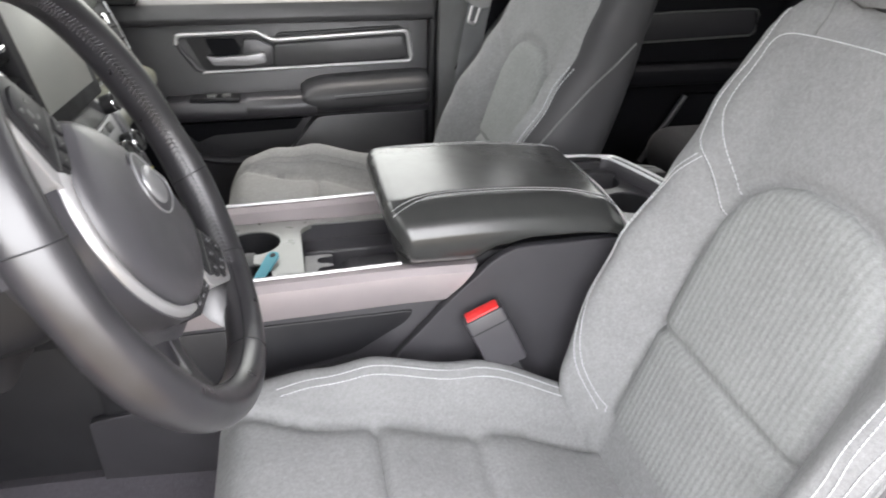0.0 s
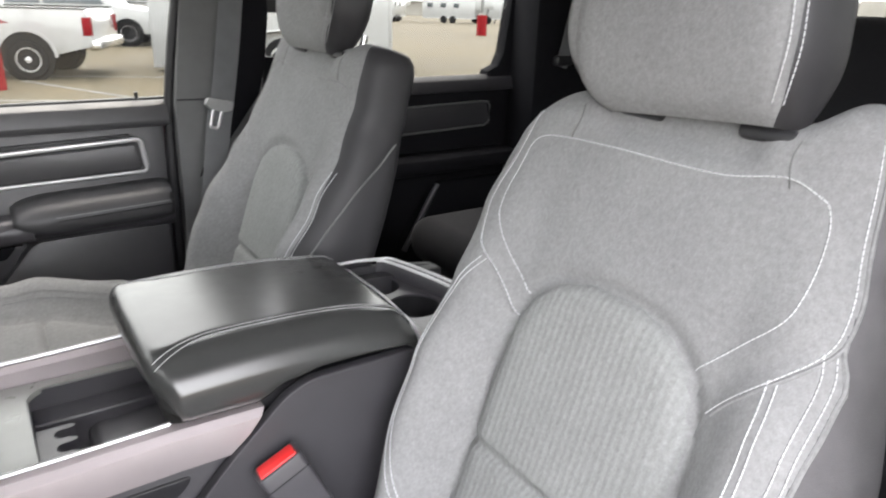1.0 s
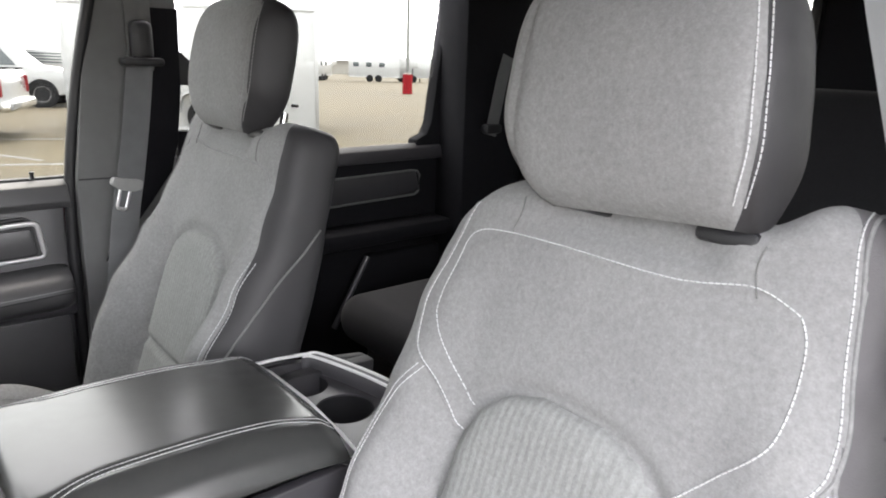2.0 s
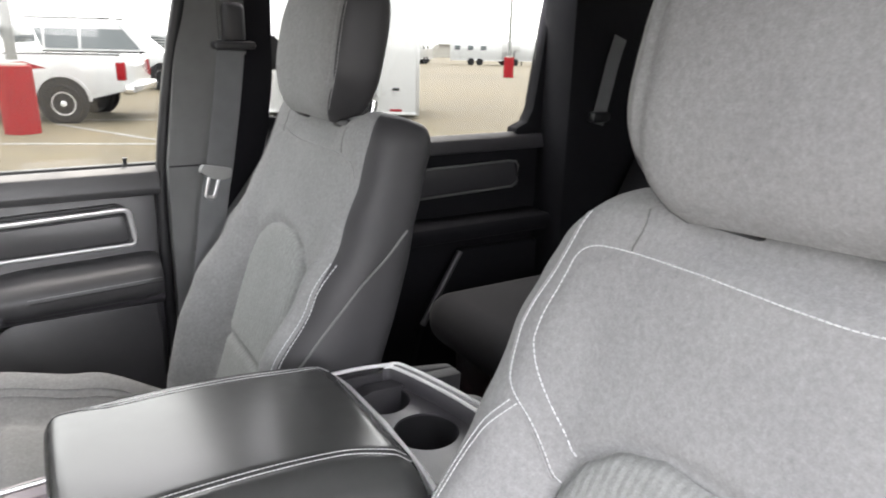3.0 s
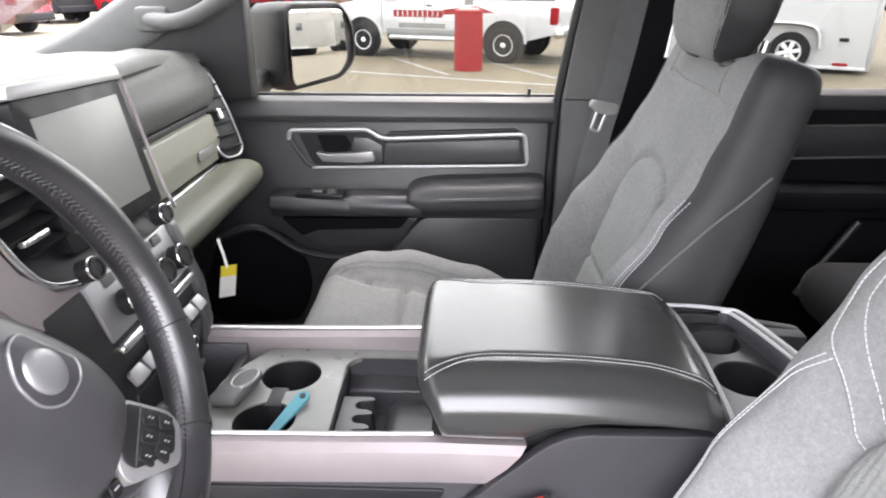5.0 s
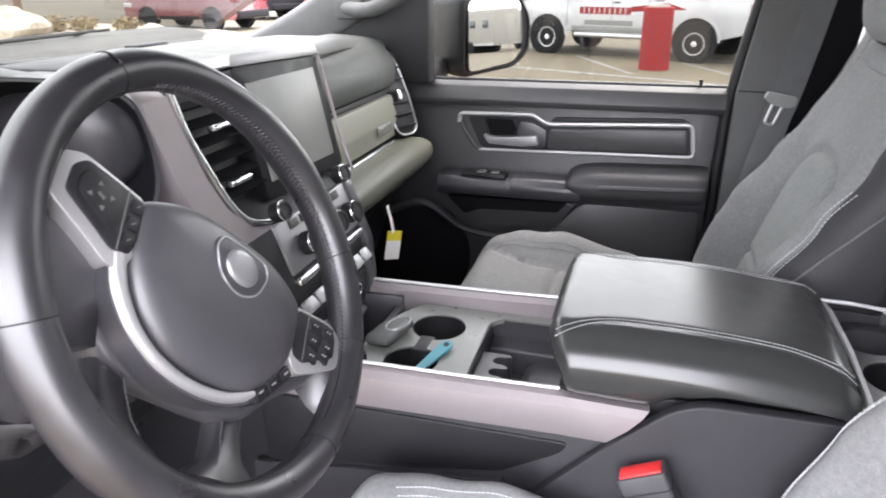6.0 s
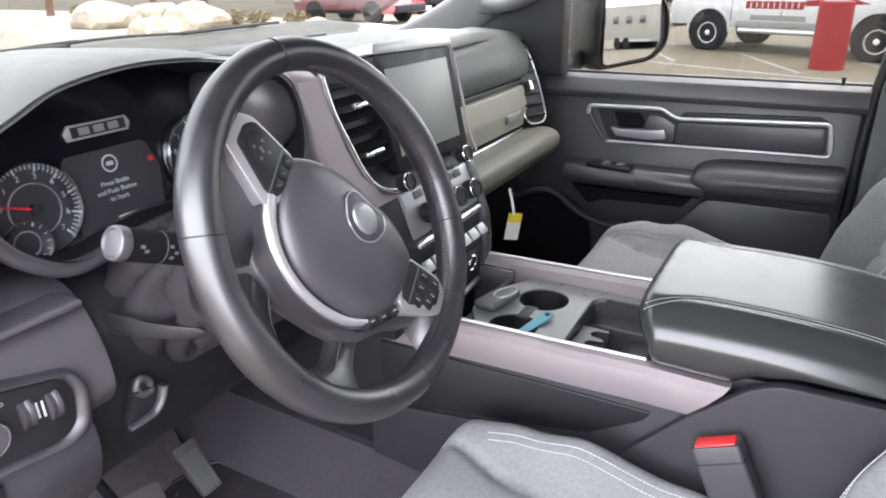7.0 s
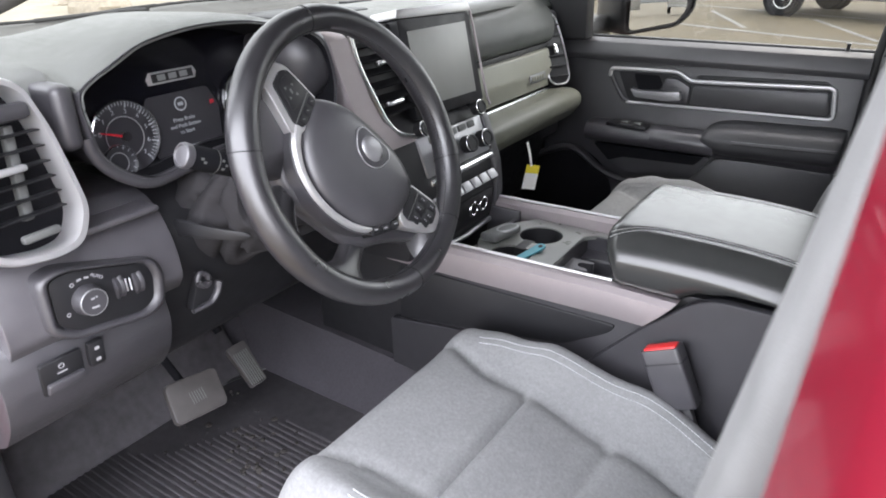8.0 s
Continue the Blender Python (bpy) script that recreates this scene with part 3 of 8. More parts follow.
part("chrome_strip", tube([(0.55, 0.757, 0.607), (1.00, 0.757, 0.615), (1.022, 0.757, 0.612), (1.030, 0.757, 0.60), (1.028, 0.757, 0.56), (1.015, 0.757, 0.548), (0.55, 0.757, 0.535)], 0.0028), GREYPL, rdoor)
part("armrest", box(0.60, 1.10, 0.69, 0.80, 0.44, 0.485, 0.015), SHADEBACK, rdoor)
part("pocket", prism([(0.72, 0.10), (1.10, 0.10), (1.10, 0.40), (0.86, 0.40), (0.76, 0.26)], "xz", 0.745, 0.80, 0.008), SHADEBACK, rdoor)
part("pocket_edge", tube([(0.745, 0.742, 0.22), (0.85, 0.742, 0.40)], 0.008), PLASTIC, rdoor)
rwin = thing("window_3", "clear rear door window with a small fixed pane", "window", "structure")
part("pane", prism([(0.39, 0.67), (1.08, 0.68), (1.10, 1.17), (0.44, 1.17)], "xz", 0.783, 0.787), GLASS, rwin)
part("window_frame", merge(prism(rounded([(0.385, 0.66), (0.54, 0.66), (0.49, 0.695), (0.455, 0.722), (0.435, 0.742), (0.385, 0.748)], 0.006), "xz", 0.762, 0.80, 0.003), prism([(1.02, 0.66), (1.16, 0.66), (1.16, 1.18), (1.135, 1.18), (1.092, 0.89), (1.07, 0.74), (1.055, 0.71), (1.02, 0.695)], "xz", 0.76, 0.80, 0.004)), MATT, rwin)
single("pillar_rear_right", box(1.10, 1.66, 0.66, 0.80, 0.0, 1.19, 0.03), SHADEBACK, "trim of the rear cab corner, darkened in colour for shade", "pillar", "structure")
single("wall_left_inner", box(0.46, 1.66, -0.80, -0.74, 0.0, 0.66, 0.01), SHADEBACK, "inner trim of the rear driver-side door, darkened in colour for shade", "wall", "structure")
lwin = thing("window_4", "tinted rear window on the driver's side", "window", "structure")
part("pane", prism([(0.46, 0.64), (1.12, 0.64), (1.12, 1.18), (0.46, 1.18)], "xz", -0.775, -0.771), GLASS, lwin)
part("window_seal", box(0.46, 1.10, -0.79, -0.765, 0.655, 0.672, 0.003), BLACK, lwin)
single("pillar_rear_left", box(1.10, 1.66, -0.80, -0.66, 0.66, 1.19, 0.03), SHADEBACK, "trim of the rear cab corner, darkened in colour for shade", "pillar", "structure")
single("driver_jamb", leaning(upright([(0.2440, -0.846), (0.2555, -0.8815), (0.290, -0.914), (0.340, -0.931), (0.46, -0.932), (0.46, -0.829), (0.256, -0.829)], (-0.40, 0.4, 0.70, 0.80, 0.90, 1.05, 1.20), 0.006), 0.800, 0.070), REDPAINT, "red painted body pillar at the open driver's door", "car body", "structure")


# ---- front seats ----
def two_skins(loops, pick):
    """The skin over the loops, as two meshes: the faces that pick(row, column) names go into the second."""
    out = []
    for want in (False, True):
        bm = bmesh.new()
        rows = [[bm.verts.new(p) for p in lp] for lp in loops]
        n = len(rows[0])
        for i, (ra, rb) in enumerate(zip(rows, rows[1:])):
            for j in range(n):
                if pick(i, j) == want:
                    k = (j + 1) % n
                    bm.faces.new((ra[j], ra[k], rb[k], rb[j]))
        bmesh.ops.delete(bm, geom=[v for v in bm.verts if not v.link_faces], context="VERTS")
        out.append(bm)
    return out


LEAN = radians(18)
SEAT_H, SEAT_D, SEAT_N = Vector((0.285, 0, 0.28)), Vector((math.sin(LEAN), 0, math.cos(LEAN))), Vector((-math.cos(LEAN), 0, math.sin(LEAN)))
SEAT_LEN = 0.500
PANEL = [(0.112, 0.300), (0.150, 0.333), (0.178, 0.362), (0.185, 0.385), (0.184, 0.420), (0.178, 0.450), (0.164, 0.466), (0.130, 0.472), (0.060, 0.474)]
INSERT = [(0.130, -0.02), (0.128, 0.10), (0.126, 0.20), (0.121, 0.262), (0.104, 0.303), (0.075, 0.328), (0.035, 0.340), (0.0, 0.342)]


def seat_width(a):
    return interp(a, [(-0.10, 0.205), (0.0, 0.224), (0.10, 0.229), (0.24, 0.232), (0.355, 0.233), (0.43, 0.222), (0.49, 0.211), (0.53, 0.204)])


def edge_dist(y, a, line):
    """Distance of a point of the backrest from a line in it, both sides alike."""
    p = Vector((abs(y), a))
    best = 9.0
    for q0, q1 in zip(line, line[1:]):
        q0, q1 = Vector(q0), Vector(q1)
        d = q1 - q0
        t = max(0.0, min(1.0, (p - q0).dot(d) / d.length_squared))
        best = min(best, (p - q0 - d * t).length)
    return best


def in_insert(y, a):
    if a > 0.342:
        return False
    for (y0, a0), (y1, a1) in zip(INSERT, INSERT[1:]):
        if a0 <= a <= a1:
            return abs(y) < y0 + (y1 - y0) * (a - a0) / (a1 - a0)
    return abs(y) < 0.13


def seat_front(y, a):
    """How far the front of the backrest stands out from its middle plane."""
    q = abs(y) / seat_width(a)
    up = interp(a, [(-0.10, 0.62), (0.0, 0.98), (0.10, 1.0), (0.18, 0.88), (0.28, 0.50), (0.37, 0.20), (0.45, 0.05), (0.55, 0.0)])
    f = 0.076 + 0.077 * up * smoothstep(0.50, 0.82, q)
    f -= 0.013 * smoothstep(0.40, 0.0, abs(a - 0.50) / 0.14) * smoothstep(0.105, 0.06, abs(y)) * smoothstep(0.47, 0.50, a)
    d = edge_dist(y, a, INSERT)
    f -= 0.009 * math.exp(-(d / 0.0055) ** 2)
    if in_insert(y, a):
        f += 0.006 * smoothstep(0.0, 0.03, d)
        f -= 0.008 * math.exp(-((a - 0.118) / 0.007) ** 2)
    f -= 0.0022 * math.exp(-(edge_dist(y, a, PANEL) / 0.0035) ** 2)
    return f


def bolster(y, a, s=1):
    """The lower bolsters bulge outward a little, the passenger's window side more."""
    more = 0.020 * smoothstep(-0.08, 0.04, a) * smoothstep(0.34, 0.14, a) if s < 0 and y < 0 else 0.0
    less = 0.016 * smoothstep(0.24, 0.36, a) if s > 0 and y < 0 else 0.0
    if s > 0 and y > 0:
        more = 0.018 * smoothstep(0.30, 0.40, a) * smoothstep(0.535, 0.48, a)
    return 0.012 * smoothstep(-0.05, 0.10, a) * smoothstep(0.42, 0.26, a) + more - less


def shoulder(y, a, s=1):
    """The shoulders stand above the middle of the backrest; the driver's console side slopes off."""
    if s > 0 and y > 0:
        return -0.026 * smoothstep(0.115, 0.225, y) * smoothstep(0.40, 0.51, a)
    return (0.024 if s > 0 else 0.012) * smoothstep(0.105, 0.150, abs(y)) * smoothstep(0.44, 0.52, a)


def seat_section(a, s, k=1.0, n=176):
    w0 = seat_width(a) * (0.84 + 0.16 * k)
    lp = []
    for j in range(n):
        th = 2 * math.pi * j / n
        c, d = math.cos(th), math.sin(th)
        w = w0 + bolster(c, a, s)
        y = w * math.copysign(abs(c) ** 0.62, c)
        q = abs(c) ** 0.62
        r = (1 - q ** 7) ** (1 / 2.6) if q < 1 else 0.0
        off = (seat_front(y, a) if d >= 0 else -0.036) * (0.45 + 0.55 * k)
        base = 0.022
        lp.append(SEAT_H + SEAT_D * (a + shoulder(y, a, s)) + SEAT_N * (base + (off - base) * r) + Vector((0, s * y, 0)))
    return lp


def on_back(y, a, s, lift=0.0012):
    k = max(0.03, math.sqrt(1 - min(1.0, max(0.0, a - SEAT_LEN) / 0.034) ** 2)) ** 0.7
    q = min(0.999, abs(y) / (seat_width(a) * (0.84 + 0.16 * k) + bolster(y, a, s)))
    r = (1 - q ** 7) ** (1 / 2.6)
    return SEAT_H + SEAT_D * (a + shoulder(y, a, s)) + SEAT_N * (0.022 + (seat_front(y, a) * (0.45 + 0.55 * k) - 0.022) * r + lift) + Vector((0, s * y, 0))


def cush_width(x):
    return interp(x, [(-0.30, 0.222), (-0.20, 0.236), (0.0, 0.238), (0.25, 0.225)])


def cush_top(y, x, s=1):
    q = abs(y) / cush_width(x)
    base = interp(x, [(-0.30, 0.318), (-0.24, 0.338), (-0.12, 0.325), (0.02, 0.288), (0.20, 0.228), (0.30, 0.20)])
    b = interp(x, [(-0.30, 0.008), (-0.24, 0.022), (-0.17, 0.037), (-0.09, 0.049), (0.05, 0.056), (0.25, 0.045)]) * smoothstep(0.52, 0.84, q)
    line = 0.118 + 0.030 * smoothstep(-0.16, -0.28, x)
    g = 0.011 * math.exp(-((abs(y) - line) / 0.0055) ** 2)
    if abs(y) < line:
        for x0 in (-0.107, 0.018):
            g += 0.011 * math.exp(-((x - x0) / 0.006) ** 2)
    if s > 0 and y > 0:
        b += 0.006 * smoothstep(0.50, 0.80, q) * smoothstep(-0.20, -0.04, x)
    if s < 0:
        base += 0.012 * smoothstep(0.12, -0.05, x)
        if y < 0:
            b += 0.016 * smoothstep(0.45, 0.72, q) * smoothstep(-0.29, -0.18, x) * smoothstep(0.24, 0.0, x)
    return base + b - g


def on_cushion(y, x, s, lift=0.0012):
    q = min(0.999, abs(y) / cush_width(x))
    r = (1 - q ** 10) ** (1 / 2.6)
    return Vector((x, s * y, 0.17 + (cush_top(y, x, s) - 0.17) * r + lift))


def head_half(v, side, wide=0.0):
    """Half width of the headrest, which narrows upward on its outer side and rounds in at its foot."""
    return (0.127 + wide - 0.004 * v if side >= 0 else 0.122 - 0.019 * v) - 0.030 * smoothstep(-0.25, -1.0, v) ** 1.5


def head_y(v, side, wide=0.0):
    """The same with its rounded foot and crown; the outer side stays fuller toward the foot."""
    e = head_edge(v)
    return head_half(v, side, wide) * (0.80 + 0.20 * e if side < 0 and v < 0 else 0.55 + 0.45 * e) + (0.018 * smoothstep(-0.25, -1.0, v) ** 1.5 if side < 0 else 0.0)


def head_edge(v):
    """How much of the full girth is left toward the headrest's foot and crown."""
    return max(0.02, 1 - abs(v) ** (3.2 if v < 0 else 3.6)) ** (1 / 2.6)


def head_up(v):
    return (0.1150 if v < 0 else 0.0900) * v


DOOR_PIPING = [(-0.10, 0.216), (0.30, 0.216), (0.345, 0.213), (0.358, 0.209), (0.368, 0.205), (0.376, 0.202), (0.397, 0.201), (0.437, 0.193), (0.477, 0.184), (0.505, 0.177)]


def car_seat(yc, s, dx, label, panel):
    """A bucket seat whose console side lies toward s."""
    root = thing("car_seat", label, "seat", "", "front seats", at=(dx, yc, 0.0))
    loops = [seat_section(-0.09 + (SEAT_LEN + 0.09) * i / 88, s) for i in range(89)]
    for k in range(1, 9):
        g = k / 8 * math.pi / 2
        loops.append(seat_section(SEAT_LEN + 0.034 * math.sin(g), s, max(0.03, math.cos(g)) ** 0.7))
    n = len(loops[0])

    def side(i, j):
        th = 2 * math.pi * (j + 0.5) / n
        limit = 0.935 if panel == 0 or math.cos(th) < 0 else 0.868
        if panel == 0 and math.cos(th) < 0:
            a = -0.09 + (SEAT_LEN + 0.09) * min(i, 88) / 88
            limit = min(0.988, interp(a, DOOR_PIPING) / (seat_width(a) + bolster(-1, a, s)))
        return (abs(math.cos(th)) ** 0.62 > limit and i < 95) or math.sin(th) < 0

    front_bm, side_bm = two_skins(loops, side)
    part("backrest", front_bm, CLOTH, root, sharp=80)
    part("side_cover", side_bm, SIDEGREY if panel == 0 else SIDECLOTH, root, "darker side and back of the backrest", sharp=80)
    if panel == 0:
        part("piping", tube([on_back(-interp(a, DOOR_PIPING), a, s, 0.0002) for a in [-0.05 + 0.43 * k / 60 for k in range(61)]], 0.0022, n=6), CLOTH, root)
    # the ribbed middle panel lies just proud of the backrest
    bm = bmesh.new()
    grid = []
    for i in range(121):
        a = -0.02 + 0.358 * i / 120
        half = 0.0
        for (y0, a0), (y1, a1) in zip(INSERT, INSERT[1:]):
            if a0 <= a <= a1:
                half = y0 + (y1 - y0) * (a - a0) / (a1 - a0)
        half = max(0.004, half - 0.003)
        grid.append([bm.verts.new(on_back(half * (-1 + 2 * j / 40), a, s, -0.0014 + 0.0040 * smoothstep(0.0, 0.012, half * (1 - abs(-1 + 2 * j / 40))))) for j in range(41)])
    for ra, rb in zip(grid, grid[1:]):
        for j in range(40):
            bm.faces.new((ra[j], ra[j + 1], rb[j + 1], rb[j]))
    part("ribbed_panel", bm, RIBBED, root, "ribbed grey cloth insert", sharp=80)
    # stitching
    sew = lambda pts, mat=(THREAD if panel == 0 else GREYTHREAD), **k: part("stitching", stitches(pts, **k), mat, root, "thread stitching")
    line = [(y, a) for y, a in PANEL[panel:]] + [(-0.90 * y, a + 0.016 * smoothstep(0.06, 0.16, y)) for y, a in PANEL[:panel - 1 if panel else None:-1]]
    sew([on_back(y, a - shoulder(y, a, s), s) for y, a, *_ in smooth_path([(y, a, 0) for y, a in line], 8)])
    for sy in (1, -1):
        sweep = [(0.120, 0.271, 0), (0.152, 0.309, 0), (0.190, 0.335, 0), (0.205, 0.365, 0), (0.204, 0.400, 0), (0.197, 0.437, 0), (0.189, 0.477, 0), (0.183, 0.512, 0)]
        if sy < 0:
            sweep = [(0.128, 0.285, 0), (0.142, 0.303, 0), (0.177, 0.341, 0), (0.196, 0.370, 0), (0.197, 0.397, 0), (0.189, 0.437, 0), (0.180, 0.477, 0), (0.173, 0.505, 0), (0.170, 0.520, 0), (0.168, 0.529, 0), (0.166, 0.5325, 0)]
        if panel and sy > 0:
            sweep = sweep[:3]
        sew([on_back(sy * y, a, s) for y, a, *_ in smooth_path(sweep, 8)])
        if panel == 0:
            part("piping", tube([on_back(sy * (y + 0.004), a, s, 0.0004) for y, a, *_ in smooth_path(sweep, 6)], 0.0016, n=6), CLOTH, root)
        for off in (0.0, 0.0075):
            pts = [(0.186 - off, 0.322 - off, 0), (0.207 - off, 0.292 - off * 0.5, 0), (0.215 - off, 0.230, 0), (0.219 - off, 0.150, 0), (0.219 - off, 0.070, 0), (0.208 - off, 0.010, 0), (0.180 - off, -0.030, 0)]
            if panel and sy > 0:
                pts = [(0.868 * (seat_width(a) + bolster(1, a)) + 0.004 - off, a, 0) for a in (0.335, 0.30, 0.24, 0.18, 0.12, 0.06, 0.0, -0.04)]
            elif panel == 0 and sy > 0:
                pts = [(0.176 - off, 0.316, 0), (0.203 - off, 0.262, 0), (0.204 - off, 0.215, 0), (0.199 - off, 0.158, 0), (0.189 - off, 0.089, 0), (0.167 - off, 0.022, 0), (0.133 - off, -0.03, 0)]
            elif panel == 0:
                pts = [(0.178 - off, 0.333, 0), (0.183 - off, 0.305, 0), (0.187 - off, 0.258, 0), (0.194 - off, 0.205, 0), (0.198 - off, 0.160, 0), (0.196 - off, 0.080, 0), (0.178 - off, 0.010, 0), (0.160 - off, -0.03, 0)]
            twin = dict(gap=0.0060, length=0.0046, r=0.0008) if panel else {}
            sew([on_back(sy * y, a, s, 0.0016) for y, a, *_ in smooth_path(pts, 8)], THREAD if sy > 0 or panel == 0 else GREYTHREAD, **twin)
            if panel == 0 and sy < 0:
                sew([on_back(-y, a, s, 0.0016) for y, a, *_ in smooth_path([(0.195 + off, 0.366, 0), (0.200 + off, 0.345, 0), (0.203 + off, 0.30, 0), (0.205 + off, 0.24, 0), (0.205 + off, 0.15, 0)], 8)])
        part("shoulder_seam", tube([on_back(sy * y, a, s, 0.0002) for y, a, *_ in smooth_path([(0.122, 0.474, 0), (0.116, 0.495, 0), (0.118, 0.510, 0)], 5)], 0.0008, n=6), GREYPL, root)
    if panel:
        pts = []
        for k in range(25):
            a = 0.405 - 0.250 * k / 24
            n = 0.010 + 0.106 * (k / 24) ** 0.85
            r = (n - 0.022) / (seat_front(seat_width(a), a) - 0.022) if n > 0.022 else (0.022 - n) / 0.058
            w = (seat_width(a) + bolster(1, a)) * (1 - min(0.98, r) ** 2.6) ** (1 / 7)
            pts.append(SEAT_H + SEAT_D * a + SEAT_N * n + Vector((0, s * (w + 0.0006), 0)))
        part("side_seam", tube(pts, 0.0016, n=6), GREYPL, root)
    # cushion
    rows = []
    for i in range(76):
        x = -0.298 + 0.60 * i / 75
        f = min(1.0, (x + 0.298) / 0.045)
        k = math.sqrt(max(0.0, 1 - (1 - f) ** 2)) * 0.45 + 0.55
        lp = []
        for j in range(144):
            th = 2 * math.pi * j / 144
            c, d = math.cos(th), math.sin(th)
            q = abs(c) ** 0.62
            y = cush_width(x) * (0.93 + 0.07 * k) * math.copysign(q, c)
            r = (1 - q ** 10) ** (1 / 2.6) if q < 1 else 0.0
            z = 0.17 + ((cush_top(y, x, s) - 0.17) * k if d >= 0 else -0.07) * r
            lp.append(Vector((x, s * y, z)))
        rows.append(lp)
    part("seat_cushion", loft(rows), CLOTH, root, sharp=80)
    for off in (0.0, 0.009):
        for sy in (1, -1):
            inw = (0.017 if s > 0 else 0.034) if sy == s else 0.0
            pts = [(0.166 - off - inw * 0.5, -0.252 + off * 0.5, 0), (0.180 - off - inw * 0.7, -0.215 + off * 0.5, 0), (0.192 - off - inw, -0.165, 0), (0.195 - off - inw, -0.09, 0), (0.198 - off - inw, 0.03, 0), (0.194 - off - inw, 0.15, 0), (0.185 - off - inw, 0.22, 0)]
            if panel == 0:
                pts = pts[2 if sy < 0 else 1:]
            sew([on_cushion(sy * y, x, s) for y, x, *_ in smooth_path(pts, 8)])
    part("seat_base", box(-0.22, 0.26, -0.19, 0.19, 0.02, 0.14, 0.03), PLASTIC, root)
    part("seat_track", merge(box(-0.26, 0.28, -0.17, -0.13, 0.0, 0.035, 0.006), box(-0.26, 0.28, 0.13, 0.17, 0.0, 0.035, 0.006)), BLACK, root)
    # headrest on two posts
    wide, foot = (0.017, 0.075) if s > 0 else (0.004, 0.0)
    C = SEAT_H + SEAT_D * 0.6275 + SEAT_N * 0.076 + Vector((0, s * 0.006, 0))
    loops = []
    for i in range(41):
        v = -1 + 2 * i / 40
        e = head_edge(v)
        lp = []
        for j in range(96):
            th = 2 * math.pi * j / 96
            c, d = math.cos(th), math.sin(th)
            q = abs(c) ** 0.62
            y = head_y(v, c, wide) * math.copysign(q, c)
            r = (1 - q ** 9) ** (1 / 2.2) if q < 1 else 0.0
            n = (0.060 - 0.012 * v * v if d >= 0 else -0.030 - 0.004 * v) * r * (0.25 + 0.75 * e) + 0.012 * v
            g = 0.004 * math.exp(-((abs(y) - 0.109) / 0.004) ** 2) if d >= 0 else 0.0
            lp.append(C + SEAT_D * (head_up(v) - foot * y * smoothstep(0.1, 0.9, -v)) + SEAT_N * (n - g) + Vector((0, s * y, 0)))
        loops.append(lp)
    hf, hs = two_skins(loops, lambda i, j: abs(math.cos(2 * math.pi * (j + 0.5) / 96)) ** 0.62 > 0.90 or math.sin(2 * math.pi * (j + 0.5) / 96) < 0)
    head = part("headrest", merge(hf), CLOTH, root, sharp=80)
    part("headrest_side", hs, SIDECLOTH, head, "dark vinyl side of the headrest", sharp=80)
    for sy in ((-1,) if panel == 0 else (-1, 1)):
        for off in (0.0, 0.007):
            pts = []
            for i in range(3, 38):
                v = -1 + 2 * i / 40
                e = head_edge(v)
                y = head_y(v, sy, wide) * 0.915 - off
                q = y / head_y(v, sy, wide)
                r = (1 - q ** 9) ** (1 / 2.2)
                n = (0.060 - 0.012 * v * v) * r * (0.25 + 0.75 * e) + 0.012 * v
                pts.append(C + SEAT_D * (head_up(v) - foot * sy * y * smoothstep(0.1, 0.9, -v)) + SEAT_N * (n + 0.0008) + Vector((0, s * sy * y, 0)))
            part("stitching", stitches(pts), THREAD if panel == 0 else GREYTHREAD, head)
    for yy in (-0.085, 0.050 if s > 0 else 0.080):
        part("headrest_post", tube([SEAT_H + SEAT_D * 0.47 + SEAT_N * 0.02 + Vector((0, yy, 0)), SEAT_H + SEAT_D * 0.56 + SEAT_N * 0.03 + Vector((0, yy, 0))], 0.006), CHROME, root)
        part("headrest_guide", moved(box(-0.014, 0.014, -0.026, 0.026, -0.007, 0.007, 0.005), Matrix.Translation(SEAT_H + SEAT_D * 0.516 + SEAT_N * 0.060 + Vector((0, yy, 0))) @ pose(0, 0, 0, 0, 18, 0)), BLACK, root)
    return root


car_seat(-0.38, 1, 0.0, "grey cloth driver's seat with white stitching and a ribbed insert", 0)
car_seat(0.38, -1, -0.03, "grey cloth passenger seat with dark vinyl sides, beside the console", 5)


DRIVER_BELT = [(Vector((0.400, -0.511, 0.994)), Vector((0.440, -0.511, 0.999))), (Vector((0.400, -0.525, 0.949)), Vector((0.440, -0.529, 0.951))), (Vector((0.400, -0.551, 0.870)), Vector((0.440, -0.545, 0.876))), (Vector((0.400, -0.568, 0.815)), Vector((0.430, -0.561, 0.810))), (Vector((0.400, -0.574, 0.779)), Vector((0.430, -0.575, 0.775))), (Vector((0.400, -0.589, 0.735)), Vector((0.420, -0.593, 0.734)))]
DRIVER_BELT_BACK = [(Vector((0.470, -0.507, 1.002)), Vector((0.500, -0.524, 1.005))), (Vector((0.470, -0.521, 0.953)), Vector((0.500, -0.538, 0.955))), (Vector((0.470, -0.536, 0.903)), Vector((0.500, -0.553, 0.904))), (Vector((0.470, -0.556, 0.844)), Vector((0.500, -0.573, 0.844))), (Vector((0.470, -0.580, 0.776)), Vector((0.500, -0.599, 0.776)))]


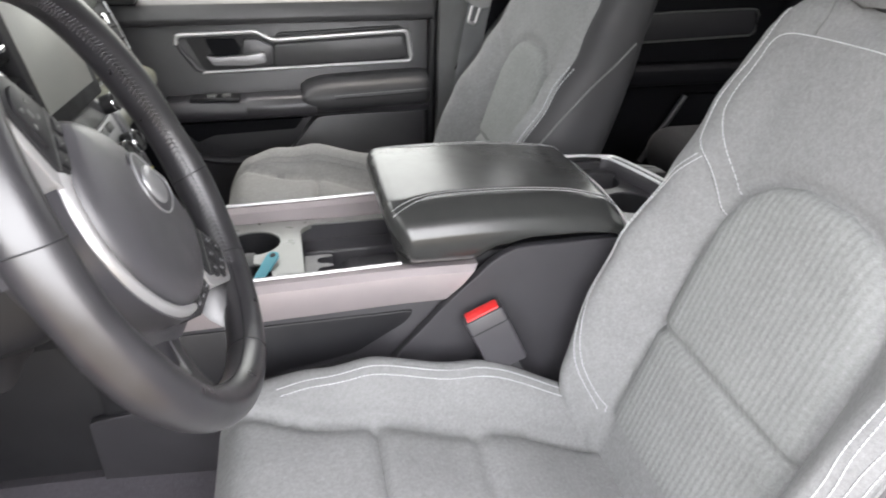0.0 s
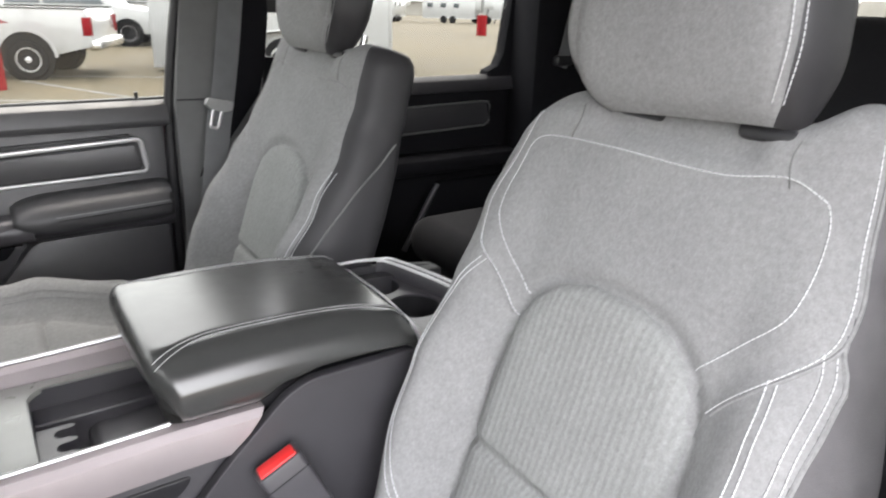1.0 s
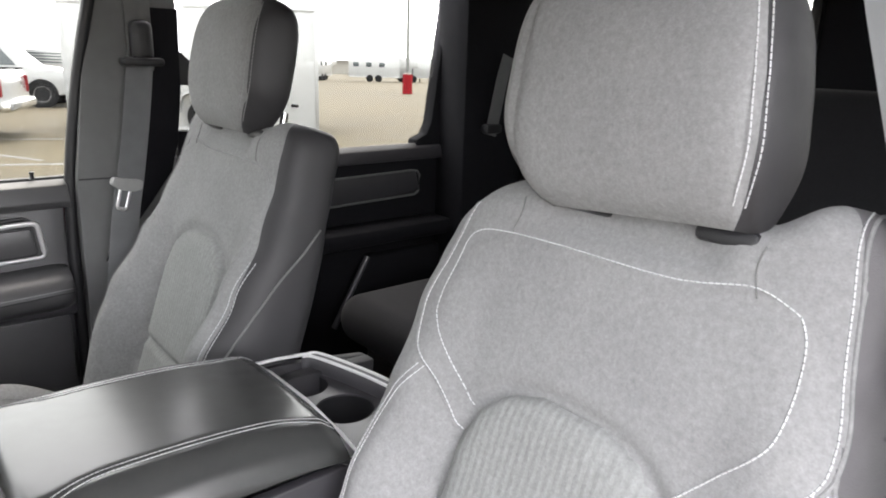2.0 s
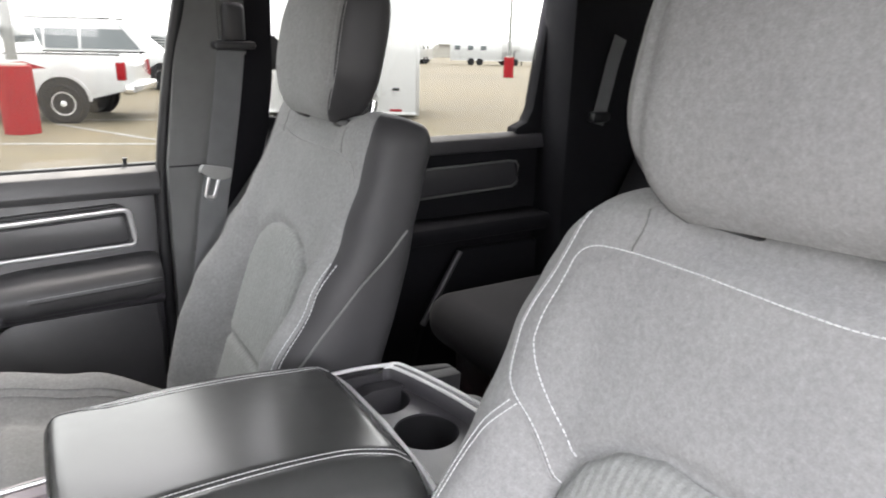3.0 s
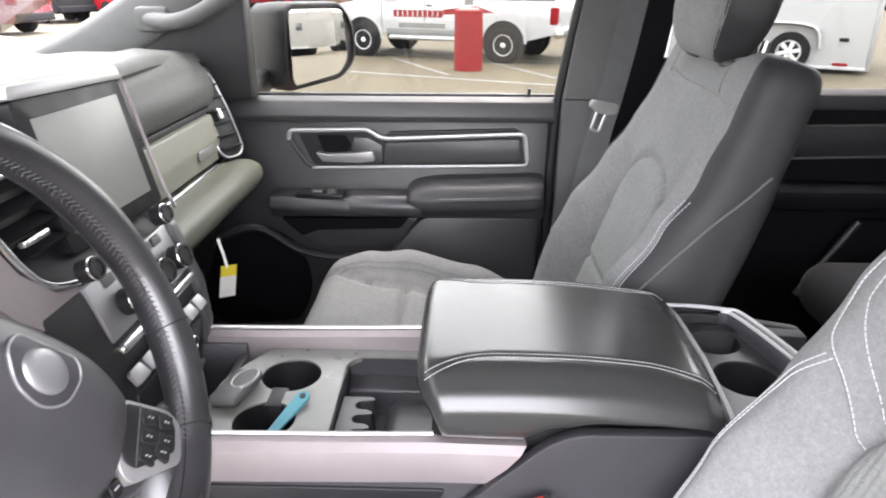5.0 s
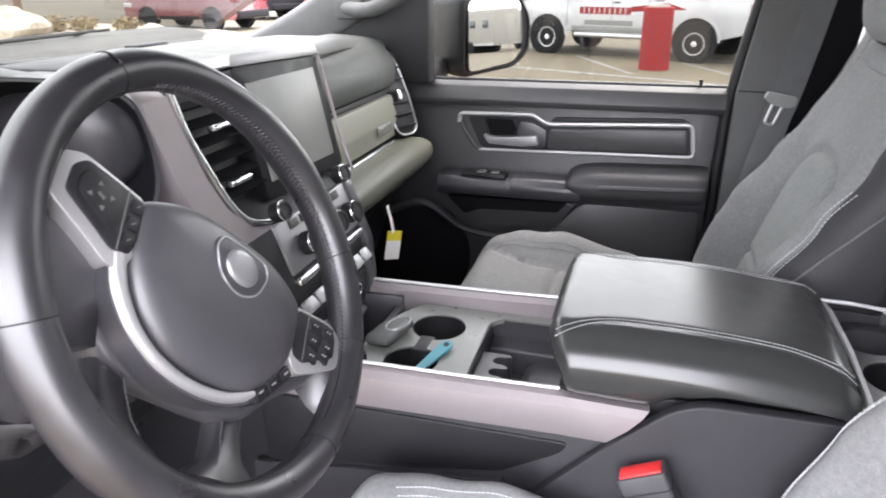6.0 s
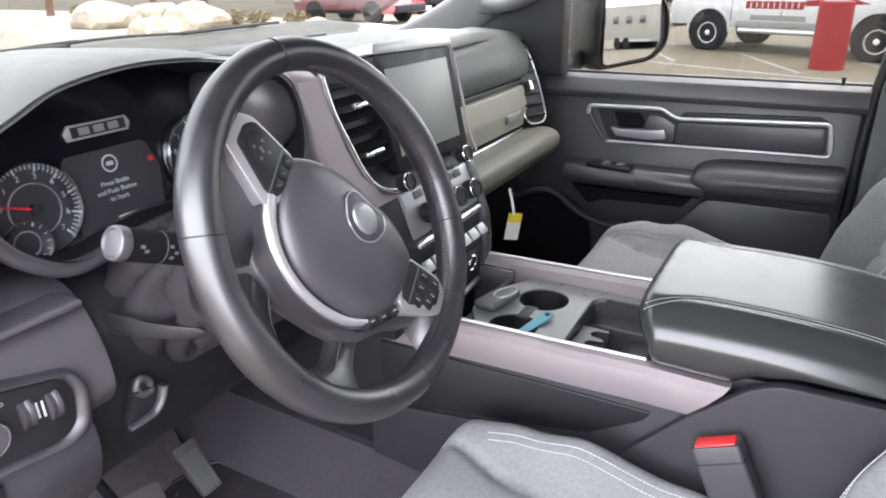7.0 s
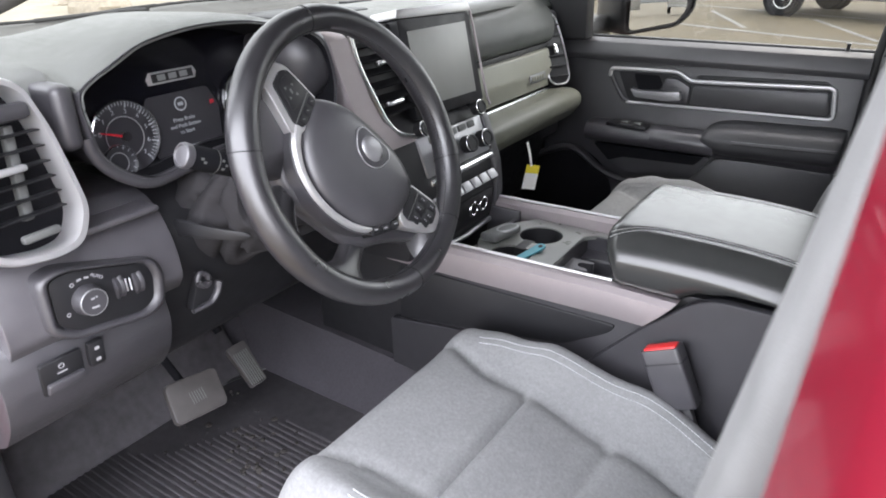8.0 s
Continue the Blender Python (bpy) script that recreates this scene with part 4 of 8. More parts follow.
def belt(name, path, wide, label, tongue=None, mat=WEBBING):
    """Seat belt webbing hung along a path, with its tongue."""
    root = thing(name, label, "seat belt")
    P = smooth_path(path, 8)
    loops = []
    for i, p in enumerate(P):
        t = (P[min(i + 1, len(P) - 1)] - P[max(i - 1, 0)]).normalized()
        s = Vector(wide).normalized()
        s = (s - t * s.dot(t)).normalized()
        n = t.cross(s)
        h = Vector(wide).length / 2
        loops.append([p + s * h + n * 0.0008, p + s * h - n * 0.0008, p - s * h - n * 0.0008, p - s * h + n * 0.0008])
    part("webbing", loft(loops), mat, root)
    return root


pb = belt("seat_belt", [(0.309, 0.712, 0.895), (0.290, 0.704, 0.78), (0.267, 0.697, 0.664), (0.254, 0.688, 0.620), (0.225, 0.655, 0.50), (0.20, 0.640, 0.36)], (0.053, 0.012, 0.0), "grey seat belt hanging at the passenger side pillar")
TG = pose(0.256, 0.682, 0.660, 0, 16, 12)
part("tongue_head", moved(prism(rounded([(-0.030, 0.008), (0.028, 0.012), (0.030, -0.006), (0.012, -0.014), (-0.012, -0.014), (-0.032, -0.006)], 0.005), "xz", -0.006, 0.006, 0.003), TG), PALEPL, pb, "pale grey head of the belt tongue")
part("tongue", moved(tube([(x, 0, z) for x, z in rounded([(-0.011, -0.008), (0.009, -0.008), (0.007, -0.050), (-0.011, -0.050)], 0.006)], 0.0034, closed=True, n=10, flat=0.6, up=(0, 1, 0)), TG), SATIN, pb, "bright metal belt tongue")
part("belt_guide", merge(box(0.274, 0.350, 0.690, 0.733, 0.880, 0.896, 0.007), box(0.294, 0.336, 0.700, 0.733, 0.888, 0.965, 0.014, 4)), BLACK, pb)
part("height_slide", box(0.290, 0.340, 0.724, 0.7365, 0.87, 1.06, 0.005), PILLAR, pb)
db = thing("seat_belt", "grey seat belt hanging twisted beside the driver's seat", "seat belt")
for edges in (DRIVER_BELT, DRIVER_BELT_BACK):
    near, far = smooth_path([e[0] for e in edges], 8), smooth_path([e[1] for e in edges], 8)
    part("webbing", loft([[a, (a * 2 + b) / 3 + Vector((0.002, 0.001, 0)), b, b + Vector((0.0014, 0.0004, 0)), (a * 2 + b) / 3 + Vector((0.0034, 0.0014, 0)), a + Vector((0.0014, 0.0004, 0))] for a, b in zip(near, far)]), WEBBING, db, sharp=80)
part("tongue_head", moved(prism(rounded([(-0.020, -0.018), (0.024, -0.022), (0.026, 0.014), (-0.006, 0.020), (-0.022, 0.008)], 0.006), "xy", -0.006, 0.006, 0.003), facing((0.398, -0.606, 0.728), (-0.8, 0.3, 0.1))), BLACK, db)
part("tongue", moved(tube([(x, y, 0) for x, y in rounded([(-0.005, -0.018), (0.005, -0.018), (0.005, 0.018), (-0.005, 0.018)], 0.004)], 0.0016, closed=True, n=8), facing((0.396, -0.588, 0.692), (-0.8, 0.3, 0.1), (0, 0.12, 1))), CHROME, db, "bright metal belt tongue")
rb = belt("seat_belt", [(1.240, 0.648, 0.92), (1.222, 0.648, 0.865), (1.204, 0.647, 0.79), (1.190, 0.646, 0.735), (1.184, 0.645, 0.712)], (0.042, 0.0, 0.0), "dark grey seat belt at the rear cab corner", None, WEBBING)
part("belt_guide", box(1.160, 1.218, 0.632, 0.662, 0.716, 0.742, 0.008), BLACK, rb)

# ---- driver's belt buckle ----
buckle = thing("belt_buckle", "black belt buckle with a red release button, beside the driver's cushion", "buckle")
BM = facing((0.068, -0.172, 0.354), (-0.42, 0.06, 0.9), (0, -1, 0))
part("housing", moved(prism(rounded([(-0.027, -0.014), (0.027, -0.014), (0.027, 0.014), (-0.027, 0.014)], 0.006), "xy", -0.034, 0.0535, 0.003), BM), PLASTIC, buckle)
part("collar_line", moved(prism(rounded([(-0.0274, -0.0144), (0.0274, -0.0144), (0.0274, 0.0144), (-0.0274, 0.0144)], 0.006), "xy", 0.0325, 0.0340), BM), BLACK, buckle)
part("release_button", moved(box(-0.0225, 0.0225, -0.0100, 0.0100, 0.045, 0.0560, 0.002), BM), RED, buckle, "red release button")
part("stalk", moved(prism([(-0.014, -0.006), (0.014, -0.006), (0.014, 0.006), (-0.014, 0.006)], "xy", -0.17, -0.03, 0.002), BM), SIDECLOTH, buckle)
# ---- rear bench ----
bench = thing("rear_bench", "cloth rear bench across the cab, darkened in colour for shade", "seat")
part("bench_cushion", box(0.632, 1.25, 0.06, 0.555, 0.285, 0.397, 0.052, 6), SHADECLOTH, bench)
part("bench_cushion", box(0.632, 1.25, -0.555, 0.05, 0.285, 0.397, 0.052, 6), SHADECLOTH, bench)
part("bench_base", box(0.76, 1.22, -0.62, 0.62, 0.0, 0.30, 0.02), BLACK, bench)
part("bench_back", prism(rounded([(1.16, 0.34), (1.38, 0.34), (1.58, 0.86), (1.46, 0.88)], 0.05), "xz", -0.635, 0.635, 0.045, 4), SHADECLOTH, bench)
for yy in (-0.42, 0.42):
    part("bench_headrest", box(1.47, 1.58, yy - 0.13, yy + 0.13, 0.88, 1.00, 0.04, 3), SHADECLOTH, bench)

# ---- centre console ----
console = thing("centre_console", "charcoal centre console with silver rails and cup holders", "console")


def ring_plate(outer, holes, z0, z1):
    """A plate with round or shaped holes cut clean through it, as top face, walls and under face."""
    bm = bmesh.new()
    loops = [outer] + holes
    made = []
    for z in (z1, z0):
        es, vs_all = [], []
        for lp in loops:
            vs = [bm.verts.new((x, y, z)) for x, y in lp]
            vs_all.append(vs)
            es += [bm.edges.new((vs[i], vs[(i + 1) % len(vs)])) for i in range(len(vs))]
        bmesh.ops.triangle_fill(bm, use_beauty=True, edges=es)
        made.append(vs_all)
    for a, b in zip(*made):
        for i in range(len(a)):
            j = (i + 1) % len(a)
            bm.faces.new((a[i], a[j], b[j], b[i]))
    return bm


def circle(cx, cy, r, n=64):
    return [(cx + r * math.cos(2 * math.pi * k / n), cy + r * math.sin(2 * math.pi * k / n)) for k in range(n)]


def cup(cx, cy, r, z1, depth, name="cup_holder"):
    c = part(name, lathe([(r + 0.0025, z1 - 0.0015), (r, z1 - 0.003), (r * 0.94, z1 - depth + 0.008), (r * 0.85, z1 - depth), (0.0005, z1 - depth)], 64, pose(cx, cy, 0), False), BLACK, console)
    part("rubber_boss", lathe([(0.009, 0), (0.009, 0.012), (0.005, 0.017), (0.0, 0.018)], 16, pose(cx + r * 0.45, cy + r * 0.35, z1 - depth)), PLASTIC, c)
    return c


# main body as side walls, floor and front
for sy in (-1, 1):
    y0, y1 = (-0.124, -0.100) if sy < 0 else (0.100, 0.124)
    part("side_wall", prism([(-0.44, 0.02), (0.40, 0.02), (0.44, 0.46), (0.30, 0.468), (0.10, 0.40), (-0.44, 0.40)], "xz", y0, y1, 0.003), CONSOLEPL, console)
    yo = 0.128 * sy
    part("side_panel", prism(rounded([(-0.125, 0.10), (0.43, 0.05), (0.45, 0.455), (0.30, 0.478), (0.10, 0.476), (0.070, 0.463), (0.0, 0.397), (-0.115, 0.270)], 0.014), "xz", min(yo, 0.143 * sy), max(yo, 0.143 * sy), 0.004, 3), CONSOLEPL, console)
    part("knee_pocket", prism(rounded([(-0.44, 0.385), (-0.035, 0.388), (-0.045, 0.372), (-0.115, 0.330), (-0.44, 0.275)], 0.008), "xz", min(0.120 * sy, 0.127 * sy), max(0.120 * sy, 0.127 * sy), 0.002), BLACK, console)
    part("knee_panel", prism(rounded([(-0.46, 0.272), (-0.110, 0.322), (-0.115, 0.155), (-0.46, 0.160)], 0.006), "xz", min(0.122 * sy, 0.133 * sy), max(0.122 * sy, 0.133 * sy), 0.003), CONSOLEPL, console)
    loops = []
    for x, z, hgt in ((-0.460, 0.442, 0.048), (-0.30, 0.444, 0.047), (-0.15, 0.447, 0.046), (-0.05, 0.450, 0.046)):
        yi, yy = 0.108 * sy, 0.140 * sy
        loops.append([(x, yi, z - 0.004), (x, yi + 0.006 * sy, z + 0.003), (x, yy - 0.010 * sy, z + 0.003), (x, yy - 0.002 * sy, z - 0.004), (x, yy, z - hgt * 0.45), (x, yy - 0.006 * sy, z - hgt), (x, yi, z - hgt)])
    x, z = 0.048, 0.450
    loops.append([(x - dz * 0.9, yv, z - dz) for yv, dz in ((0.108 * sy, 0.004), (0.114 * sy, -0.001), (0.130 * sy, -0.001), (0.138 * sy, 0.006), (0.140 * sy, 0.022), (0.134 * sy, 0.046), (0.108 * sy, 0.046))])
    part("side_rail", loft(loops), SILVER, console, "satin silver console rail")
    part("rail_edge", tube([(x, 0.118 * sy, z + 0.0022) for x, z in ((-0.460, 0.4455), (-0.30, 0.4475), (-0.15, 0.4505), (-0.05, 0.4535))], 0.0024, n=8), SATIN, console, "bright edge of the console rail")

part("carpet_tunnel", loft([[(x, -0.185, 0.045), (x, -0.158, 0.075), (x, -0.146, 0.120), (x, -0.132, 0.178 + dz), (x, 0.132, 0.178 + dz), (x, 0.146, 0.120), (x, 0.158, 0.075), (x, 0.185, 0.045)] for x, dz in ((-0.98, 0.02), (-0.75, 0.01), (-0.45, 0.0), (0.0, -0.04), (0.42, -0.06))]), CARPET, console, "dark carpet up the floor tunnel")

# top plate with two cups, key tray and sunken bin
bin_hole = rounded([(-0.172, -0.094), (-0.030, -0.094), (-0.030, 0.090), (-0.160, 0.090), (-0.176, 0.070)], 0.012)
outer = rounded([(-0.300, -0.106), (-0.020, -0.106), (-0.020, 0.106), (-0.285, 0.106), (-0.312, 0.060), (-0.330, 0.020), (-0.330, -0.036), (-0.312, -0.060)], 0.012)
part("top_plate", ring_plate(outer, [circle(-0.243, 0.040, 0.0385), circle(-0.252, -0.058, 0.0365), bin_hole], 0.416, 0.4235), TRAYPL, console, "grey plastic console plate")
cup(-0.243, 0.040, 0.0385, 0.4235, 0.075)
cup(-0.252, -0.058, 0.0365, 0.4235, 0.075)
part("cup_link", box(-0.262, -0.238, -0.030, 0.012, 0.360, 0.4240, 0.004), BLACK, console)
part("bin", merge(box(-0.180, -0.028, -0.098, 0.094, 0.352, 0.356), box(-0.178, -0.174, -0.098, 0.094, 0.354, 0.421), box(-0.180, -0.03, 0.088, 0.094, 0.354, 0.421), box(-0.180, -0.03, -0.098, -0.094, 0.354, 0.421)), PLASTIC, console)
part("bin_step", prism(rounded([(-0.118, 0.352), (-0.118, 0.368), (-0.106, 0.376), (-0.028, 0.379), (-0.028, 0.352)], 0.005), "xz", -0.093, 0.087, 0.003), PLASTIC, console)
part("bin_shelf", prism(rounded([(0.050, 0.352), (0.056, 0.392), (0.089, 0.396), (0.089, 0.352)], 0.004), "yz", -0.172, -0.028, 0.003), PLASTIC, console)
comb = [(-0.172, -0.094), (-0.172, 0.022)]
for k in range(4):
    y1 = 0.022 - 0.029 * k
    comb += [(-0.136, y1), (-0.132, y1 - 0.003), (-0.132, y1 - 0.007), (-0.140, y1 - 0.009)]
    comb += [(-0.146 - 0.009 * math.sin(radians(a)), y1 - 0.018 + 0.009 * math.cos(radians(a))) for a in (0, 36, 72, 108, 144, 180)] + [(-0.140, y1 - 0.027)]
comb += [(-0.132, -0.0945)]
part("coin_holder", prism(comb, "xy", 0.354, 0.404), PLASTIC, console, "dark plastic coin holder with round notches")
part("front_well", box(-0.47, -0.325, -0.104, 0.104, 0.28, 0.30, 0.003), BLACK, console)
for yw in (0.099, -0.108):
    part("well_wall", box(-0.46, -0.32, yw, yw + 0.009, 0.29, 0.432, 0.003), PLASTIC, console)
part("plate_front", prism([(-0.332, 0.416), (-0.318, 0.420), (-0.312, 0.30), (-0.330, 0.30)], "xz", -0.10, 0.10, 0.003), PLASTIC, console)

# padded lid
lid = thing("console_armrest", "black leather padded console armrest with twin white stitching", "armrest")


def lid_seam(x):
    """Distance of the seam from the armrest's middle: it bows out toward both ends."""
    return 0.093 + 0.030 * smoothstep(0.02, -0.085, x) ** 1.4 + 0.014 * smoothstep(0.17, 0.26, x)


def lid_z(x, y):
    u = (x + 0.077) / 0.325
    q = abs(y) / 0.1435
    crown = 0.5375 - 0.005 * q * q + 0.0035 * math.sin(u * math.pi) - 0.019 * u ** 3.6
    edge = 0.022 * smoothstep(0.66, 1.0, q) ** 1.3 + 0.010 * smoothstep(0.10, 0.0, u) ** 2 + 0.008 * smoothstep(0.93, 1.0, u)
    seam = 0.0032 * math.exp(-((abs(y) - lid_seam(x)) / 0.0028) ** 2)
    return crown - edge - seam


def lid_bottom(x):
    return interp(x, [(-0.08, 0.453), (0.03, 0.451), (0.075, 0.470), (0.12, 0.480), (0.26, 0.486)])


rows = []
for i in range(65):
    u = i / 64
    x = -0.077 + 0.325 * u
    k = math.sqrt(max(0.0, 1 - (1 - min(1.0, u / 0.055)) ** 2)) * 0.20 + 0.80
    kr = min(1.0, ((1 - u) / 0.03)) ** 0.5 * 0.12 + 0.88
    lp = []
    half = 0.1425 * min(1.0, 0.965 + 0.035 * min(1, u / 0.05)) * (0.97 + 0.03 * kr)
    zb = lid_bottom(x)
    lean = lambda z: x + 0.026 * (0.535 - z) / 0.085 * (1 - u) ** 2
    for j in range(61):
        y = -half + 2 * half * j / 60
        q = abs(y) / half
        z = lid_z(x, y) - 0.010 * smoothstep(0.93, 1.0, q) ** 1.5
        z = zb + (z - zb) * k * kr
        lp.append((lean(z) + 0.016 * q ** 7 * (1 - u) ** 9, y, z))
    zs = lp[-1][2]
    side = [(lean(zs + (zb - zs) * g) + 0.016 * (1 - u) ** 9, half + 0.0045 * math.sin(math.pi * min(1.0, g * 1.15)) * k - 0.010 * g - 0.010 * smoothstep(0.72, 1.0, g), zs + (zb - zs) * g) for g in (0.08, 0.18, 0.32, 0.48, 0.64, 0.80, 0.92)]
    lp += side
    for j in range(7):
        lp.append((lean(zb), (half - 0.024) * (1.0 - 2 * j / 6), zb))
    lp += [(a, -b_, c_) for a, b_, c_ in side[::-1]]
    rows.append(lp)
part("pad", loft(rows), LEATHER, lid, sharp=60)
for sy in (1, -1):
    for off in (-0.0034, 0.0034):
        part("stitching", stitches([(x + 0.001, sy * (lid_seam(x) + off), lid_z(x, lid_seam(x) + off) + 0.0007) for x in [-0.058 + 0.300 * k / 60 for k in range(61)]], gap=0.0044, length=0.0037, r=0.00046), PALETHREAD, lid)
part("under_shell", prism([(-0.045, 0.452), (0.24, 0.470), (0.24, 0.44), (-0.04, 0.43)], "xz", -0.113, 0.113, 0.003), BLACK, lid)

# rear end with two more cups, in a bright frame
REAR_CUPS = ((0.308, 0.088, 0.037), (0.322, -0.004, 0.040))
part("rear_plate", ring_plate(rounded([(0.252, -0.135), (0.362, -0.128), (0.385, -0.075), (0.378, 0.0), (0.362, 0.070), (0.344, 0.142), (0.320, 0.153), (0.252, 0.156)], 0.008), [circle(*q) for q in REAR_CUPS], 0.452, 0.460), PLASTIC, console)
part("rear_deck", ring_plate(rounded([(0.252, -0.135), (0.330, -0.135), (0.455, -0.080), (0.455, 0.080), (0.340, 0.150), (0.252, 0.150)], 0.012), [circle(*q) for q in REAR_CUPS], 0.425, 0.431), BLACK, console)
for cx, cy, cr in REAR_CUPS:
    cup(cx, cy, cr, 0.460, 0.066)
part("rear_frame", loft([[(x, y, z - 0.004), (x + 0.001, y, z + 0.004), (x + 0.006, y, z + 0.004), (x + 0.008, y, z - 0.003), (x + 0.006, y, z - 0.030), (x, y, z - 0.030)] for x, y, z in ((0.258, -0.136, 0.474), (0.256, -0.10, 0.486), (0.255, -0.02, 0.495), (0.254, 0.08, 0.494), (0.253, 0.118, 0.489), (0.253, 0.136, 0.483))]), BRIGHTTRIM, console, "bright strip behind the armrest")
part("rear_frame", tube(smooth_path([(0.258, 0.134, 0.488), (0.292, 0.130, 0.489), (0.322, 0.126, 0.488), (0.342, 0.122, 0.487)], 6), 0.0028), BRIGHTTRIM, console, "bright strip beside the rear cups")
REAR_EDGE = smooth_path([(0.334, 0.126, 0.486), (0.346, 0.118, 0.486), (0.362, 0.068, 0.486), (0.378, -0.004, 0.486), (0.386, -0.075, 0.484), (0.366, -0.126, 0.478)], 4)
part("rear_rim", loft([[(p.x - 0.006, p.y, p.z - 0.030), (p.x - 0.006, p.y, p.z - 0.006), (p.x - 0.001, p.y, p.z), (p.x + 0.006, p.y, p.z), (p.x + 0.010, p.y, p.z - 0.008), (p.x + 0.012, p.y, p.z - 0.060)] for p in REAR_EDGE]), PLASTIC, console)
for dx, dz in ((-0.004, -0.002), (0.006, 0.0005)):
    part("rear_rim_edge", tube([(p.x + dx, p.y, p.z + dz) for p in REAR_EDGE], 0.0024, n=8), BRIGHTTRIM, console)
part("rear_body", prism(rounded([(0.24, 0.02), (0.42, 0.02), (0.462, 0.10), (0.462, 0.37), (0.44, 0.385), (0.24, 0.385)], 0.012), "xz", -0.110, 0.110, 0.008), PLASTIC, console)

# ---- loose things in the console ----
fob = thing("key_fob", "black key fob with a bright loop in the console tray", "key fob")
part("case", moved(box(-0.020, 0.020, -0.036, 0.036, 0.0, 0.016, 0.007, 3), pose(-0.300, -0.005, 0.424, 0, -8, -12)), GREYPL, fob)
part("loop", moved(tube([(0.015 * math.cos(a), 0.022 * math.sin(a), 0.0) for a in [2 * math.pi * k / 28 for k in range(28)]], 0.0024, closed=True, n=8), pose(-0.292, 0.004, 0.4395, 0, -8, -12)), GALV, fob, "bright metal loop")
stick = thing("plastic_strip", "turquoise plastic strip leaning in the cup holder", "strip")
SM = Matrix.Translation((-0.228, -0.050, 0.424)) @ (Vector((0.030, 0.066, 0.014))).to_track_quat("X", "Z").to_matrix().to_4x4()
part("blade", moved(prism(rounded([(-0.050, -0.007), (0.034, -0.009), (0.042, -0.005), (0.042, 0.006), (0.034, 0.009), (-0.050, 0.004)], 0.003), "xy", -0.0015, 0.0015), SM), BLUE, stick)
part("eyelet", moved(lathe([(0.004, -0.0025), (0.004, 0.0025), (0.0, 0.0025)], 12), SM @ pose(0.034, 0.0, 0.0)), BLACK, stick)
# ---- dashboard ----
dash = thing("dashboard", "charcoal dashboard with silver trim, soft top and black instrument hood", "dashboard", "structure")


def slab(loops, name, mat, parent, label="", sharp=40):
    return part(name, loft(loops), mat, parent, label, sharp)


out = smooth_path([(y, z, 0) for y, z in ((-0.580, 0.695), (-0.588, 0.728), (-0.591, 0.757), (-0.583, 0.775), (-0.540, 0.796), (-0.495, 0.814), (-0.410, 0.824), (-0.310, 0.816), (-0.255, 0.790), (-0.235, 0.735), (-0.242, 0.690), (-0.275, 0.664), (-0.33, 0.660), (-0.402, 0.662), (-0.466, 0.655), (-0.518, 0.650), (-0.555, 0.668))], 6, closed=True)


def hood_top(y):
    """Height of the instrument hood's outline over y."""
    return interp(y, sorted((p.x, p.y) for p in out if p.y > 0.735))


# soft top, from door to door
rows = []
for i in range(121):
    y = -0.765 + 1.53 * i / 120
    hood = smoothstep(-0.66, -0.54, y) * smoothstep(-0.20, -0.30, y)
    mid = smoothstep(-0.20, -0.12, y) * smoothstep(0.16, 0.10, y)
    zt = 0.783 + 0.026 * hood + 0.004 * mid - 0.020 * smoothstep(0.45, 0.72, y) - 0.010 * smoothstep(-0.60, -0.74, y)
    xe = -0.560 + 0.060 * hood + 0.030 * mid - 0.015 * smoothstep(0.30, 0.70, y)
    bow = 0.10 * (1 - (y / 0.765) ** 2)
    if -0.588 < y < -0.232:
        zr = hood_top(y)
        rows.append([(-1.00 - bow, y, 0.735), (-0.96 - bow, y, 0.758), (-0.85, y, zt - 0.012), (-0.72, y, max(zt, zr) + 0.002), (-0.60, y, max(zr + 0.006, zt - 0.012)), (-0.54, y, zr + 0.006), (-0.512, y, zr + 0.0035), (-0.4990, y, zr - 0.0005), (-0.63, y, zr - 0.006), (-0.90, y, 0.66)])
        continue
    rows.append([(-1.00 - bow, y, 0.735), (-0.96 - bow, y, 0.758), (-0.85, y, zt - 0.012), (-0.72, y, zt), (xe - 0.05, y, zt), (xe - 0.012, y, zt - 0.006), (xe, y, zt - 0.022), (xe - 0.010, y, zt - 0.045), (xe - 0.10, y, zt - 0.060), (-0.90, y, 0.66)])
slab(rows, "dash_top", SOFT, dash, sharp=50)
part("defroster_grille", merge(*[box(-1.02, -0.99, y, y + 0.10, 0.750, 0.766, 0.003) for y in (-0.5, -0.2, 0.1, 0.4)]), BLACK, dash)
part("centre_speaker", box(-0.80, -0.66, -0.10, 0.10, 0.778, 0.7905, 0.006), BLACK, dash)
cowl_rows = []
for i in range(25):
    y = -0.76 + 1.52 * i / 24
    bow = 0.10 * (1 - (y / 0.765) ** 2)
    cowl_rows.append([(-1.02 - bow, y, 0.742), (-1.05 - bow, y, 0.758), (-1.12 - bow, y, 0.772), (-1.20 - bow, y, 0.776), (-1.22 - bow, y, 0.765), (-1.22 - bow, y, 0.60), (-1.02 - bow, y, 0.60)])
single("wiper_cowl", loft(cowl_rows), COWL, "dusty black cowl below the windscreen", "trim", "structure")
